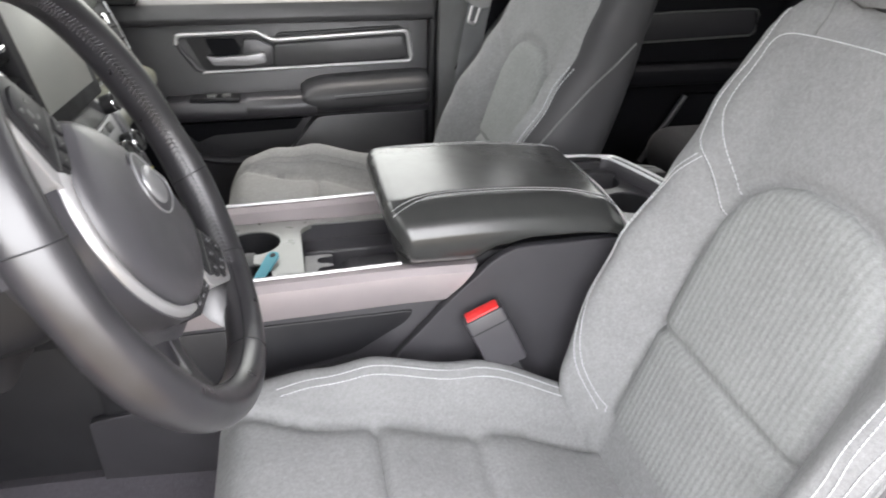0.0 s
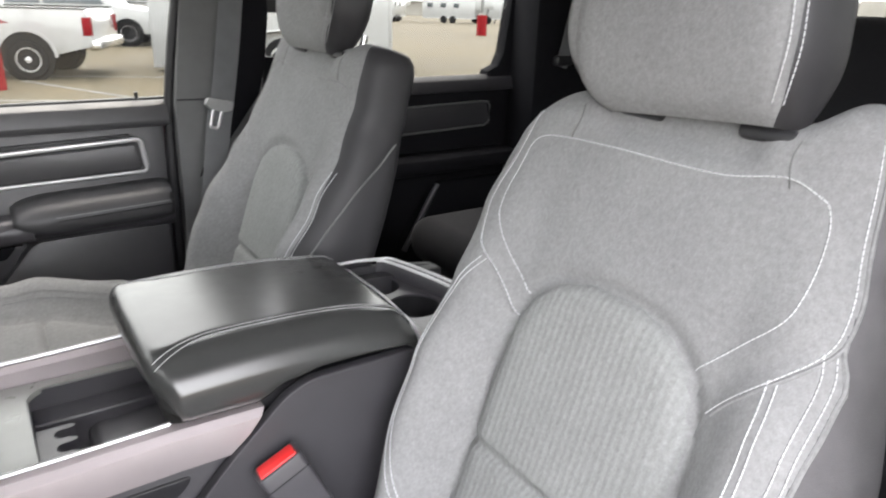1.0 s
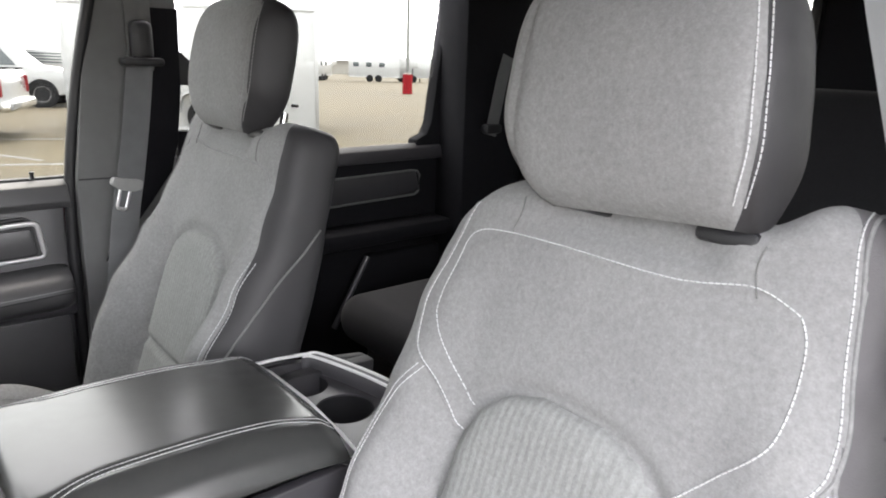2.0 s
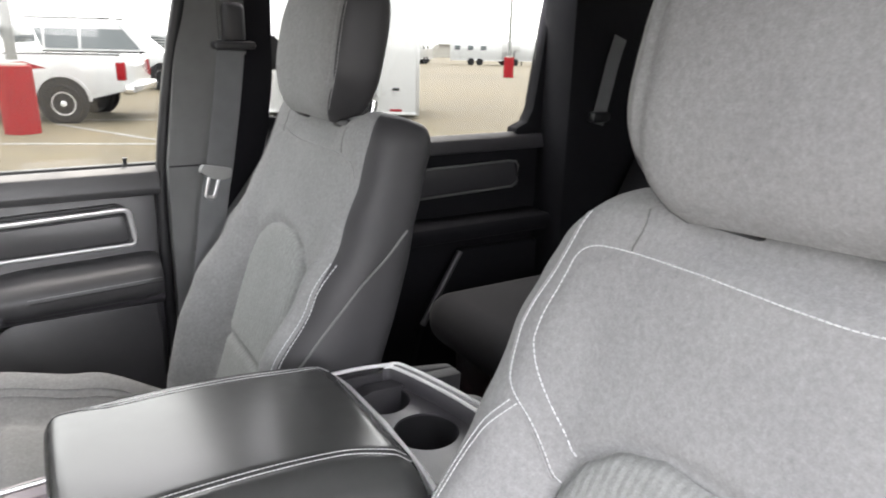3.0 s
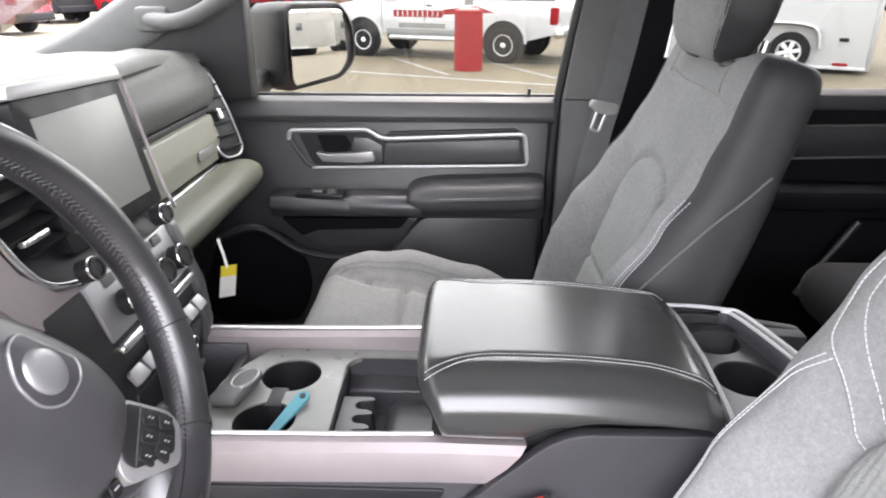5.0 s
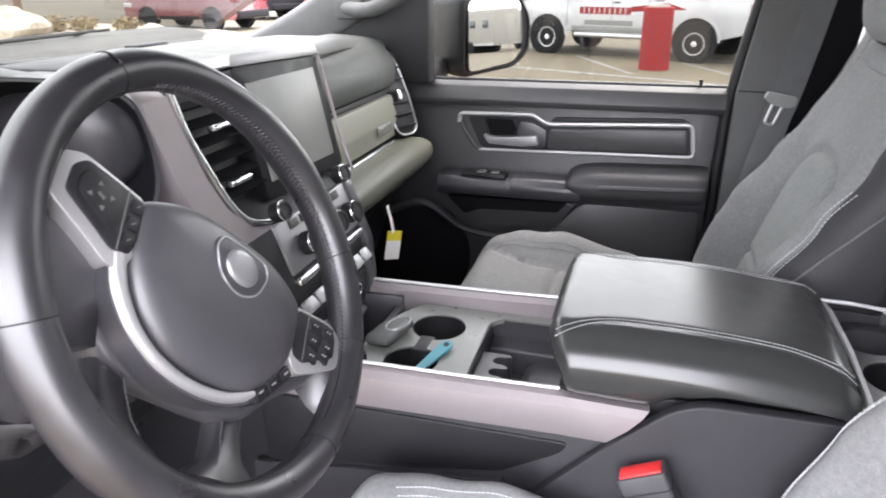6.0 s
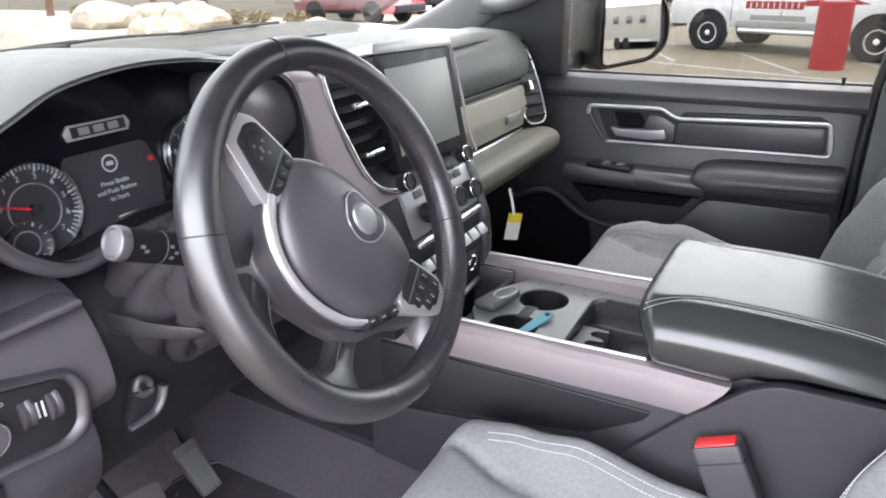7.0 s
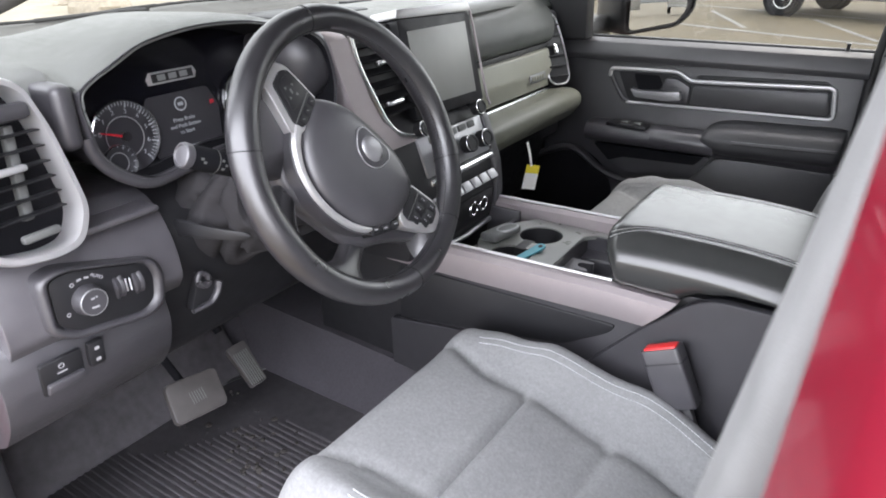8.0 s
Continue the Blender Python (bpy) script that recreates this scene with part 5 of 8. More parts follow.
for y0, y1 in ((-0.55, 0.02), (-0.02, 0.55)):
    wiper = thing("windscreen_wiper", "black windscreen wiper resting on the cowl", "wiper", "", "wipers")
    pts = [(-1.135 - 0.10 * (1 - (y / 0.765) ** 2), y, 0.781 + 0.003 * math.sin(k)) for k, y in enumerate([y0 + (y1 - y0) * k / 8 for k in range(9)])]
    part("blade", tube(pts, 0.0035, n=6), BLACK, wiper)
    part("arm", tube([(-1.24, y1 - 0.02, 0.776), (-1.20, y1 - 0.10, 0.782), pts[4]], 0.005, n=6), BLACK, wiper)
single("bonnet", prism(rounded([(-2.25, 0.22), (-2.20, 0.42), (-1.30, 0.62), (-1.25, 0.60), (-1.25, 0.0), (-2.25, 0.0)], 0.05), "xz", -0.84, 0.84, 0.04, 3), REDPAINT, "red painted bonnet of the truck", "car body", "structure")

# passenger side: upper roll, inlay, bright strip, lower pad, glovebox
part("upper_roll", prism(rounded([(-0.70, 0.775), (-0.585, 0.768), (-0.545, 0.742), (-0.528, 0.705), (-0.535, 0.662), (-0.60, 0.655), (-0.70, 0.66)], 0.025, 5), "xz", 0.135, 0.655, 0.008), SOFT, dash, "soft grey dash skin")
part("inlay", prism(rounded([(-0.60, 0.652), (-0.533, 0.650), (-0.520, 0.600), (-0.522, 0.560), (-0.60, 0.556)], 0.006), "xz", 0.145, 0.630, 0.004), GREENTRIM, dash, "olive grey satin inlay")
part("inlay_gap", box(-0.61, -0.540, 0.14, 0.645, 0.640, 0.662, 0.004), BLACK, dash)
part("badge_plate", moved(box(-0.040, 0.040, -0.010, 0.010, 0, 0.004, 0.003), facing((-0.519, 0.545, 0.592), (1, 0, 0.05))), GALV, dash, "small raised bright badge")
for k in range(5):
    part("badge_bar", moved(box(-0.032 + 0.013 * k, -0.024 + 0.013 * k, -0.006, 0.006, 0.0035, 0.0055, 0.001), facing((-0.519, 0.545, 0.592), (1, 0, 0.05))), GREENTRIM, dash)
part("strip", tube([(-0.515, 0.14, 0.553), (-0.516, 0.40, 0.553), (-0.522, 0.635, 0.552)], 0.0045), CHROME, dash, "thin bright strip")
part("lower_pad", prism(rounded([(-0.60, 0.552), (-0.470, 0.552), (-0.448, 0.540), (-0.446, 0.515), (-0.475, 0.480), (-0.56, 0.430), (-0.62, 0.42)], 0.018, 5), "xz", 0.100, 0.655, 0.010, 3), SOFTG, dash, "soft greenish grey dash pad")
part("glovebox", prism(rounded([(-0.58, 0.45), (-0.555, 0.43), (-0.62, 0.24), (-0.72, 0.20), (-0.85, 0.24), (-0.85, 0.45)], 0.02), "xz", 0.15, 0.70, 0.01), BLACK, dash)
part("end_cap", prism([(-0.95, 0.30), (-0.56, 0.40), (-0.545, 0.56), (-0.56, 0.73), (-0.95, 0.74)], "xz", 0.66, 0.768, 0.012, 3), PLASTIC, dash)
# tall oval vent by the passenger door
vm = facing((-0.535, 0.655, 0.640), (1.0, -0.42, 0.45))
vent = part("side_vent", moved(prism(rounded([(-0.036, -0.092), (0.036, -0.092), (0.040, 0.0), (0.030, 0.095), (-0.030, 0.095), (-0.040, 0.0)], 0.03, 6), "xy", -0.06, 0.006, 0.006), vm), BLACK, dash)
ov = rounded([(-0.033, -0.088), (0.033, -0.088), (0.037, 0.0), (0.027, 0.091), (-0.027, 0.091), (-0.037, 0.0)], 0.028, 6)
part("vent_ring", tube([vm @ Vector((x, y, 0.007)) for x, y in ov], 0.0021, closed=True, n=8), SATIN, vent, "bright ring")
for k in range(6):
    part("slat", moved(box(-0.028, 0.028, -0.0025, 0.0025, 0.0, 0.012, 0.001), vm @ pose(0, -0.066 + 0.026 * k, 0.002, 20, 0, 0)), BLACK, vent)
part("vent_tab", moved(box(-0.006, 0.006, -0.012, 0.012, 0.008, 0.018, 0.003), vm), CHROME, vent)

# instrument hood and cluster
cen = Vector((-0.42, 0.71, 0))
def lip(p):
    """The hood stands out farther over its right end."""
    return 0.052 * smoothstep(-0.34, -0.25, p.x) * smoothstep(0.60, 0.66, p.y)


ring = lambda x, k, dz: [(x + lip(p) * (1 if x > -0.55 else 0), cen.x + (p.x - cen.x) * k, cen.y + (p.y - cen.y) * k + dz) for p in out]
hood = part("instrument_hood", loft([ring(*r) for r in ((-0.64, 1.0, 0.0), (-0.505, 1.0, 0.0), (-0.498, 0.985, 0.0), (-0.500, 0.965, 0.0))], cap=False), PLASTIC, dash, sharp=60)
part("hood_lining", loft([ring(*r) for r in ((-0.500, 0.965, 0.0), (-0.504, 0.955, 0.0), (-0.56, 0.93, -0.004), (-0.60, 0.90, -0.006))], cap=False), MATT, hood, "matt black lining", sharp=60)
part("hood_lip", tube([(-0.499 + lip(p), cen.x + (p.x - cen.x) * 0.965, cen.y + (p.y - cen.y) * 0.965) for p in out[6:50]], 0.0012, n=6), GREYPL, hood)
part("hood_sill", tube([(-0.506, p.x, p.y - 0.004) for p in out[66:] + out[:6]], 0.008, n=12), PLASTIC, hood, "rounded lower lip of the hood")
part("dash_cheek", box(-0.62, -0.496, -0.617, -0.5915, 0.708, 0.782, 0.011, 4), PLASTIC, dash)
cheek = bmesh.new()
bmesh.ops.create_icosphere(cheek, subdivisions=4, radius=1.0)
for v in cheek.verts:
    c = v.co.normalized()
    k = (abs(c.x) ** 2.6 + abs(c.y) ** 2.6 + abs(c.z) ** 2.6) ** (-1 / 2.6)
    v.co = Vector((c.x * k * 0.075, c.y * k * 0.044, c.z * k * 0.056))
part("hood_cheek", moved(cheek, pose(-0.528, -0.252, 0.752, 10, 0, 0)), PLASTIC, hood, "smooth charcoal end of the instrument hood")
CM = facing((-0.566, -0.42, 0.705), (1.0, 0.0, 0.16))
cluster = thing("instrument_cluster", "dark instrument cluster with round gauges and a lit display", "gauge", at=(0, 0, 0))
face = [( (cen.x + (p.x - cen.x) * 0.95) + 0.42, (cen.y + (p.y - cen.y) * 0.95) - 0.705) for p in out]
part("face", moved(prism(face[::2], "xy", -0.010, 0.0), CM), DISPLAY, cluster)


def gauge(cx, cy, r, needle, numbers, count, up=0.0):
    g = part("gauge", moved(lathe([(r * 0.93, 0.004), (r * 0.96, 0.010), (r, 0.009), (r * 1.02, 0.002)], 48, cap=False), CM @ pose(cx, cy, up)), CHROME, cluster, "round gauge with a bright ring")
    part("dial", moved(lathe([(r * 0.95, 0.001), (r * 0.95, 0.003), (0.0, 0.003)], 48), CM @ pose(cx, cy, up)), DIAL, g)
    part("inner_ring", moved(tube([(r * 0.55 * math.cos(2 * math.pi * k / 40), r * 0.55 * math.sin(2 * math.pi * k / 40), 0.004) for k in range(40)], 0.0008, closed=True, n=6), CM @ pose(cx, cy, up)), GALV, g)
    ticks = []
    for k in range(count * 5 + 1):
        a = radians(164 - 214 * k / (count * 5))
        big = k % 5 == 0
        ticks.append(moved(box(r * (0.80 if big else 0.85), r * 0.92, -0.0009 if big else -0.0005, 0.0009 if big else 0.0005, 0.0030, 0.0036), CM @ pose(cx, cy, up) @ pose(0, 0, 0, 0, 0, math.degrees(a))))
    part("dial_scale", merge(*ticks), GLOW, g)
    if numbers:
        for k in range(count + 1):
            a = radians(164 - 214 * k / count)
            text(str(k), 0.0085 * r / 0.047, CM @ pose(cx + r * 0.70 * math.cos(a), cy + r * 0.70 * math.sin(a), 0.0035 + up), GLOW, g, "numeral")
    if not numbers:
        return g
    part("needle", moved(prism([(-0.006, -0.0016), (r * 0.72, -0.0007), (r * 0.72, 0.0007), (-0.006, 0.0016)], "xy", 0.0055, 0.0075), CM @ pose(cx, cy, up) @ pose(0, 0, 0, 0, 0, needle)), GLOWRED, g, "red needle")
    part("needle_hub", moved(lathe([(0.006, 0.003), (0.006, 0.009), (0.0, 0.009)], 20), CM @ pose(cx, cy, up)), BLACK, g)
    return g


def text(words, size, m, mat, parent, name="lettering", align="CENTER"):
    """Lettering as a mesh, in the built-in font."""
    cu = bpy.data.curves.new(name, "FONT")
    cu.body, cu.size, cu.extrude, cu.align_x, cu.align_y = words, size, 0.0002, align, "CENTER"
    tmp = bpy.data.objects.new("t", cu)
    scene.collection.objects.link(tmp)
    me = bpy.data.meshes.new_from_object(tmp)
    bpy.data.objects.remove(tmp)
    bpy.data.curves.remove(cu)
    me.transform(m)
    me.materials.clear()
    me.materials.append(mat)
    ob = new(name, me)
    ob.parent = parent
    return ob


gauge(-0.090, -0.012, 0.046, 160, True, 7)
gauge(-0.112, -0.040, 0.0225, 130, False, 2, 0.008)
gauge(0.118, -0.005, 0.049, 198, True, 7)
part("display_frame", moved(prism(rounded([(-0.052, -0.055), (0.052, -0.055), (0.060, 0.0), (0.048, 0.028), (-0.048, 0.028), (-0.060, 0.0)], 0.006), "xy", 0.001, 0.003), CM), DIAL, cluster)
part("badge_plate", moved(prism([(-0.038, -0.008), (0.034, -0.008), (0.038, 0.0), (0.034, 0.008), (-0.034, 0.008), (-0.040, 0.0)], "xy", 0.001, 0.004, 0.001), CM @ pose(0, 0.050, 0)), SILVERL, cluster, "bright nameplate frame with plain bars")
part("badge_field", moved(box(-0.032, 0.031, -0.0055, 0.0055, 0.003, 0.0048), CM @ pose(0, 0.050, 0)), BLACK, cluster)
for k in range(3):
    part("badge_bar", moved(box(-0.024 + 0.017 * k, -0.012 + 0.017 * k, -0.0038, 0.0038, 0.0045, 0.0055), CM @ pose(0, 0.050, 0)), GALV, cluster)
part("start_symbol", moved(tube([(0.0085 * math.cos(2 * math.pi * k / 32), 0.0085 * math.sin(2 * math.pi * k / 32), 0.0036) for k in range(32)], 0.0010, closed=True, n=6), CM @ pose(0.0, 0.012, 0)), GLOW, cluster)
part("symbol_core", moved(box(-0.004, 0.004, -0.0022, 0.0022, 0.0032, 0.0038), CM @ pose(0.0, 0.012, 0)), GLOW, cluster)
for k, words in enumerate(("Press Brake", "and Push Button", "to Start")):
    text(words, 0.0072, CM @ pose(0.0, -0.008 - 0.0085 * k, 0.0035), GLOW, cluster)
part("odometer_bar", moved(box(-0.012, 0.012, -0.0018, 0.0018, 0.003, 0.0036), CM @ pose(0.004, -0.046, 0)), GLOW, cluster)
part("warning_light", moved(box(-0.003, 0.003, -0.0025, 0.0025, 0.003, 0.004), CM @ pose(0.050, 0.006, 0)), GLOWRED, cluster)

# driver's side lower dash
part("driver_panel", prism(rounded([(-0.66, 0.633), (-0.560, 0.632), (-0.530, 0.622), (-0.508, 0.602), (-0.494, 0.577), (-0.486, 0.548), (-0.484, 0.52), (-0.500, 0.498), (-0.62, 0.47), (-0.80, 0.47), (-0.80, 0.633)], 0.008), "xz", -0.735, -0.516, 0.014, 4), DASHPL, dash)
part("panel_lip", moved(box(-0.560, -0.491, -0.620, -0.526, 0.613, 0.621, 0.0035, 3), pose(0, 0, 0)), DASHPL, dash)
part("end_cap_left", prism([(-0.95, 0.30), (-0.56, 0.42), (-0.50, 0.60), (-0.545, 0.76), (-0.95, 0.76)], "xz", -0.768, -0.725, 0.012, 3), PLASTIC, dash)
part("knee_panel", prism(rounded([(-0.512, 0.5235), (-0.499, 0.512), (-0.490, 0.493), (-0.487, 0.462), (-0.500, 0.422), (-0.532, 0.382), (-0.60, 0.350), (-0.80, 0.350), (-0.80, 0.520)], 0.015), "xz", -0.755, -0.545, 0.010, 3), PLASTIC, dash)
part("knee_bolster", prism(rounded([(-0.50, 0.57), (-0.520, 0.46), (-0.555, 0.375), (-0.62, 0.335), (-0.85, 0.33), (-0.85, 0.60), (-0.56, 0.63)], 0.02), "xz", -0.545, -0.155, 0.012, 3), BLACK, dash)
part("under_dash", box(-0.95, -0.62, -0.75, -0.14, 0.325, 0.40, 0.02), BLACK, dash)
for sy in (-1, 1):
    part("kick_panel", box(-1.02, -0.60, min(0.742 * sy, 0.775 * sy), max(0.742 * sy, 0.775 * sy), 0.02, 0.66, 0.01), BLACK, dash)
# left vent
LV = facing((-0.488, -0.688, 0.712), (1.0, 0.10, 0.16))
lout = rounded([(-0.074, 0.094), (0.020, 0.092), (0.046, 0.078), (0.060, 0.030), (0.067, -0.020), (0.072, -0.066), (0.052, -0.100), (0.020, -0.104), (-0.030, -0.096), (-0.074, -0.060)], 0.018, 5)
lv = part("air_vent", moved(prism(lout, "xy", -0.06, -0.026, 0.004), LV), MATT, dash, "black slatted air vent in a silver frame")
part("vent_frame", loft([[LV @ Vector((x * a, y * b, z)) for x, y in lout] for a, b, z in ((1.0, 1.0, -0.010), (1.0, 1.0, 0.004), (0.97, 0.98, 0.009), (0.89, 0.92, 0.009), (0.87, 0.905, 0.004), (0.86, 0.90, -0.030))], cap=False), SILVERL, lv, "light silver vent frame")
part("vent_brow", moved(box(-0.058, 0.044, 0.044, 0.062, -0.004, 0.012, 0.006), LV), PLASTIC, lv)
for k in range(6):
    part("slat", moved(box(-0.056, 0.050, -0.0008, 0.0008, -0.010, 0.002, 0.0004), LV @ pose(0, 0.030 - 0.0165 * k, 0, 8, 0, 0)), BLACK, lv)
part("vent_bar", moved(prism([(0.020, 0.040), (0.030, 0.040), (0.018, -0.058), (0.007, -0.058)], "xy", -0.020, -0.008, 0.002), LV), GREYPL, lv)
part("vent_tab", moved(box(-0.024, 0.020, -0.0036, 0.0036, 0.002, 0.012, 0.003), LV @ pose(0.0, -0.002, 0)), SATIN, lv)
part("vent_wheel", moved(box(-0.020, 0.022, -0.0045, 0.0045, -0.004, 0.005, 0.003), LV @ pose(0.012, -0.074, 0)), GREYPL, lv)

# lamp switch panel
HP = facing((-0.482, -0.630, 0.553), (1.0, 0.0, 0.05))
hp_out = rounded([(-0.052, 0.030), (-0.030, 0.034), (0.020, 0.020), (0.060, 0.009), (0.068, -0.010), (0.062, -0.042), (0.043, -0.050), (0.008, -0.044), (-0.035, -0.038), (-0.054, -0.024)], 0.010, 4)
sw = part("switch_panel", moved(prism(hp_out, "xy", -0.02, 0.004, 0.003), HP), BLACK, dash, "black lamp switch panel")
part("panel_rim", loft([[HP @ Vector((x * k, y * k, z)) for x, y in hp_out] for k, z in ((1.25, -0.034), (1.24, -0.001), (1.21, 0.0055), (1.15, 0.0085), (1.09, 0.0080), (1.04, 0.0040), (1.0, 0.001))], cap=False), PLASTIC, sw, "wide rounded bezel", sharp=70)
knob = part("lamp_knob", moved(lathe([(0.0185, 0.003), (0.018, 0.007), (0.0165, 0.009), (0.0155, 0.018), (0.0145, 0.020), (0.0, 0.020)], 36), HP @ pose(-0.016, -0.006, 0)), PLASTIC, sw, "round lamp knob")
part("knob_ring", moved(tube([(0.0152 * math.cos(2 * math.pi * k / 36), 0.0152 * math.sin(2 * math.pi * k / 36), 0.0192) for k in range(36)], 0.0008, closed=True, n=6), HP @ pose(-0.016, -0.006, 0)), GALV, knob)
part("knob_marks", merge(*[moved(box(-w, w, -0.0011, 0.0011, 0.020, 0.0204), HP @ pose(-0.016 + dx, -0.006 + dy, 0)) for dx, dy, w in ((-0.001, 0.005, 0.0022), (0.0035, 0.0055, 0.001), (0.001, -0.006, 0.003), (-0.0035, -0.0055, 0.001))]), FAINT, knob)
marks = [moved(tube([(0.002 * math.cos(2 * math.pi * k / 14), 0.002 * math.sin(2 * math.pi * k / 14), 0.0) for k in range(14)], 0.0004, closed=True, n=4), HP @ pose(-0.016 + 0.026 * math.cos(radians(a)), -0.006 + 0.026 * math.sin(radians(a)), 0.0045)) for a in (118, 200)]
marks += [moved(box(-0.0026, 0.0026, -0.0011, 0.0011, 0.004, 0.0045), HP @ pose(-0.016 + 0.026 * math.cos(radians(a)), -0.006 + 0.026 * math.sin(radians(a)), 0, 0, 0, a - 90)) for a in (97, 78)]
part("panel_marks", merge(*marks), FAINT, sw)
text("AUTO", 0.0056, HP @ pose(0.001, 0.0165, 0.0046, 0, 0, -36), FAINT, sw)
for k in range(2):
    part("dimmer_wheel", moved(lathe([(0.0155, -0.006), (0.017, -0.005), (0.017, -0.002), (0.0160, 0.0), (0.017, 0.002), (0.017, 0.005), (0.0155, 0.006)], 28), HP @ pose(0.023 + 0.024 * k, -0.008 - 0.004 * k, -0.006, 0, 90, 0)), PLASTIC, sw)
part("dimmer_marks", merge(*[moved(box(-0.0008, 0.0008, -0.008, 0.008, 0.004, 0.0046), HP @ pose(0.0325 + 0.005 * k, -0.009 - 0.001 * k, 0)) for k in range(2)]), WHITE, sw)
BR = facing((-0.486, -0.692, 0.470), (1.0, 0.0, -0.15))
rel = part("brake_release", moved(box(-0.024, 0.026, -0.022, 0.022, -0.004, 0.003, 0.003), BR), BLACK, dash)
part("release_lever", moved(prism([(-0.022, -0.018), (0.022, -0.016), (0.024, -0.004), (-0.020, -0.004)], "xy", 0.002, 0.010, 0.003), BR), PLASTIC, rel)
part("release_mark", merge(moved(tube([(0.003 * math.cos(2 * math.pi * k / 14), 0.012 + 0.003 * math.sin(2 * math.pi * k / 14), 0.0032) for k in range(14)], 0.0005, closed=True, n=4), BR), moved(box(-0.006, 0.006, 0.003, 0.0045, 0.003, 0.0034), BR)), FAINT, rel)
rk = part("rocker_switch", moved(box(-0.010, 0.010, -0.017, 0.017, -0.004, 0.005, 0.003), BR @ pose(0.042, 0.006, 0)), BLACK, dash)
part("rocker_mark", merge(*[moved(box(-0.0028, 0.0028, -0.002, 0.002, 0.005, 0.0056), BR @ pose(0.042, 0.006 + dy, 0)) for dy in (-0.008, 0.008)]), FAINT, rk)

# ---- centre stack ----
part("silver_band", loft([[(x, y0, z), (x + 0.012, y0 + 0.008, z), (x + 0.012, y1 - 0.006, z), (x, y1, z), (x - 0.08, y1, z), (x - 0.08, y0, z)] for x, y0, y1, z in ((-0.50, -0.240, -0.190, 0.800), (-0.470, -0.240, -0.188, 0.780), (-0.462, -0.236, -0.180, 0.740), (-0.452, -0.225, -0.166, 0.690), (-0.442, -0.215, -0.150, 0.650), (-0.432, -0.195, -0.120, 0.618), (-0.424, -0.165, -0.02, 0.590))]), SILVER, dash, "satin silver band beside the centre vents")
part("band_edge", tube(smooth_path([(-0.462, -0.188, 0.796), (-0.452, -0.180, 0.740), (-0.440, -0.164, 0.690), (-0.430, -0.148, 0.650), (-0.424, -0.120, 0.622), (-0.420, -0.060, 0.606), (-0.420, -0.02, 0.602)], 6), 0.0042), CHROME, dash)
part("stack_body", prism([(-0.52, 0.785), (-0.485, 0.785), (-0.462, 0.640), (-0.415, 0.605), (-0.385, 0.52), (-0.380, 0.46), (-0.385, 0.415), (-0.62, 0.40), (-0.62, 0.72)], "xz", -0.165, 0.105, 0.006), BLACK, dash)
part("stack_foot", prism([(-0.385, 0.42), (-0.395, 0.36), (-0.43, 0.12), (-0.66, 0.14), (-0.66, 0.42)], "xz", -0.118, 0.105, 0.006), BLACK, dash)
part("stack_side", prism([(-0.52, 0.785), (-0.482, 0.785), (-0.455, 0.640), (-0.405, 0.605), (-0.376, 0.52), (-0.372, 0.46), (-0.388, 0.36), (-0.43, 0.10), (-0.62, 0.10), (-0.62, 0.72)], "xz", 0.106, 0.128, 0.005), PLASTIC, dash)
for k in range(6):
    part("vent_slat", moved(box(-0.043, 0.045, -0.010, 0.010, -0.0015, 0.0015, 0.001), facing((-0.478 + 0.006 * k, -0.118 + 0.004 * k, 0.762 - 0.021 * k), (0.3, 0, 1), (1, 0, 0))), MATT, dash)
for z, x in ((0.735, -0.456), (0.672, -0.440)):
    part("vent_tab", moved(box(-0.020, 0.020, -0.004, 0.004, 0.0, 0.012, 0.003), facing((x, -0.120, z), (1, 0, 0.2))), CHROME, dash, "bright vent tab")
SC = facing((-0.452, 0.036, 0.706), (1.0, -0.06, 0.20))
scr = part("touch_screen", moved(prism(rounded([(-0.098, 0.088), (0.098, 0.082), (0.104, -0.080), (-0.092, -0.080)], 0.008), "xy", -0.03, 0.006, 0.003), SC), BLACK, dash, "dark touch screen, switched off")
part("screen_glass_sheen", moved(box(-0.078, 0.084, -0.060, 0.066, 0.005, 0.0072, 0.001), SC), SCREENSHEEN, scr)
part("screen_top", moved(prism(rounded([(-0.102, 0.088), (0.102, 0.082), (0.098, 0.098), (-0.098, 0.102)], 0.004), "xy", -0.05, 0.010, 0.003), SC), SILVERL, scr, "silver cap of the screen housing")
part("screen_side", tube(smooth_path([(-0.455, 0.139, 0.790), (-0.440, 0.143, 0.720), (-0.420, 0.138, 0.650), (-0.405, 0.130, 0.622)], 6), 0.0026), SILVER, scr, "bright edge of the screen housing")


def turn_knob(p, r, depth, n):
    m = facing(p, n)
    k = part("knob", moved(lathe([(r, 0), (r, depth * 0.6), (r * 0.92, depth), (r * 0.70, depth), (r * 0.66, depth * 0.9), (0.0, depth * 0.9)], 28), m), BLACK, dash, "black knob with a bright ring")
    part("knob_ring", moved(tube([(r * 0.96 * math.cos(2 * math.pi * i / 28), r * 0.96 * math.sin(2 * math.pi * i / 28), depth * 0.8) for i in range(28)], 0.0016, closed=True, n=6), m), CHROME, k)


nn = (1.0, -0.05, 0.35)
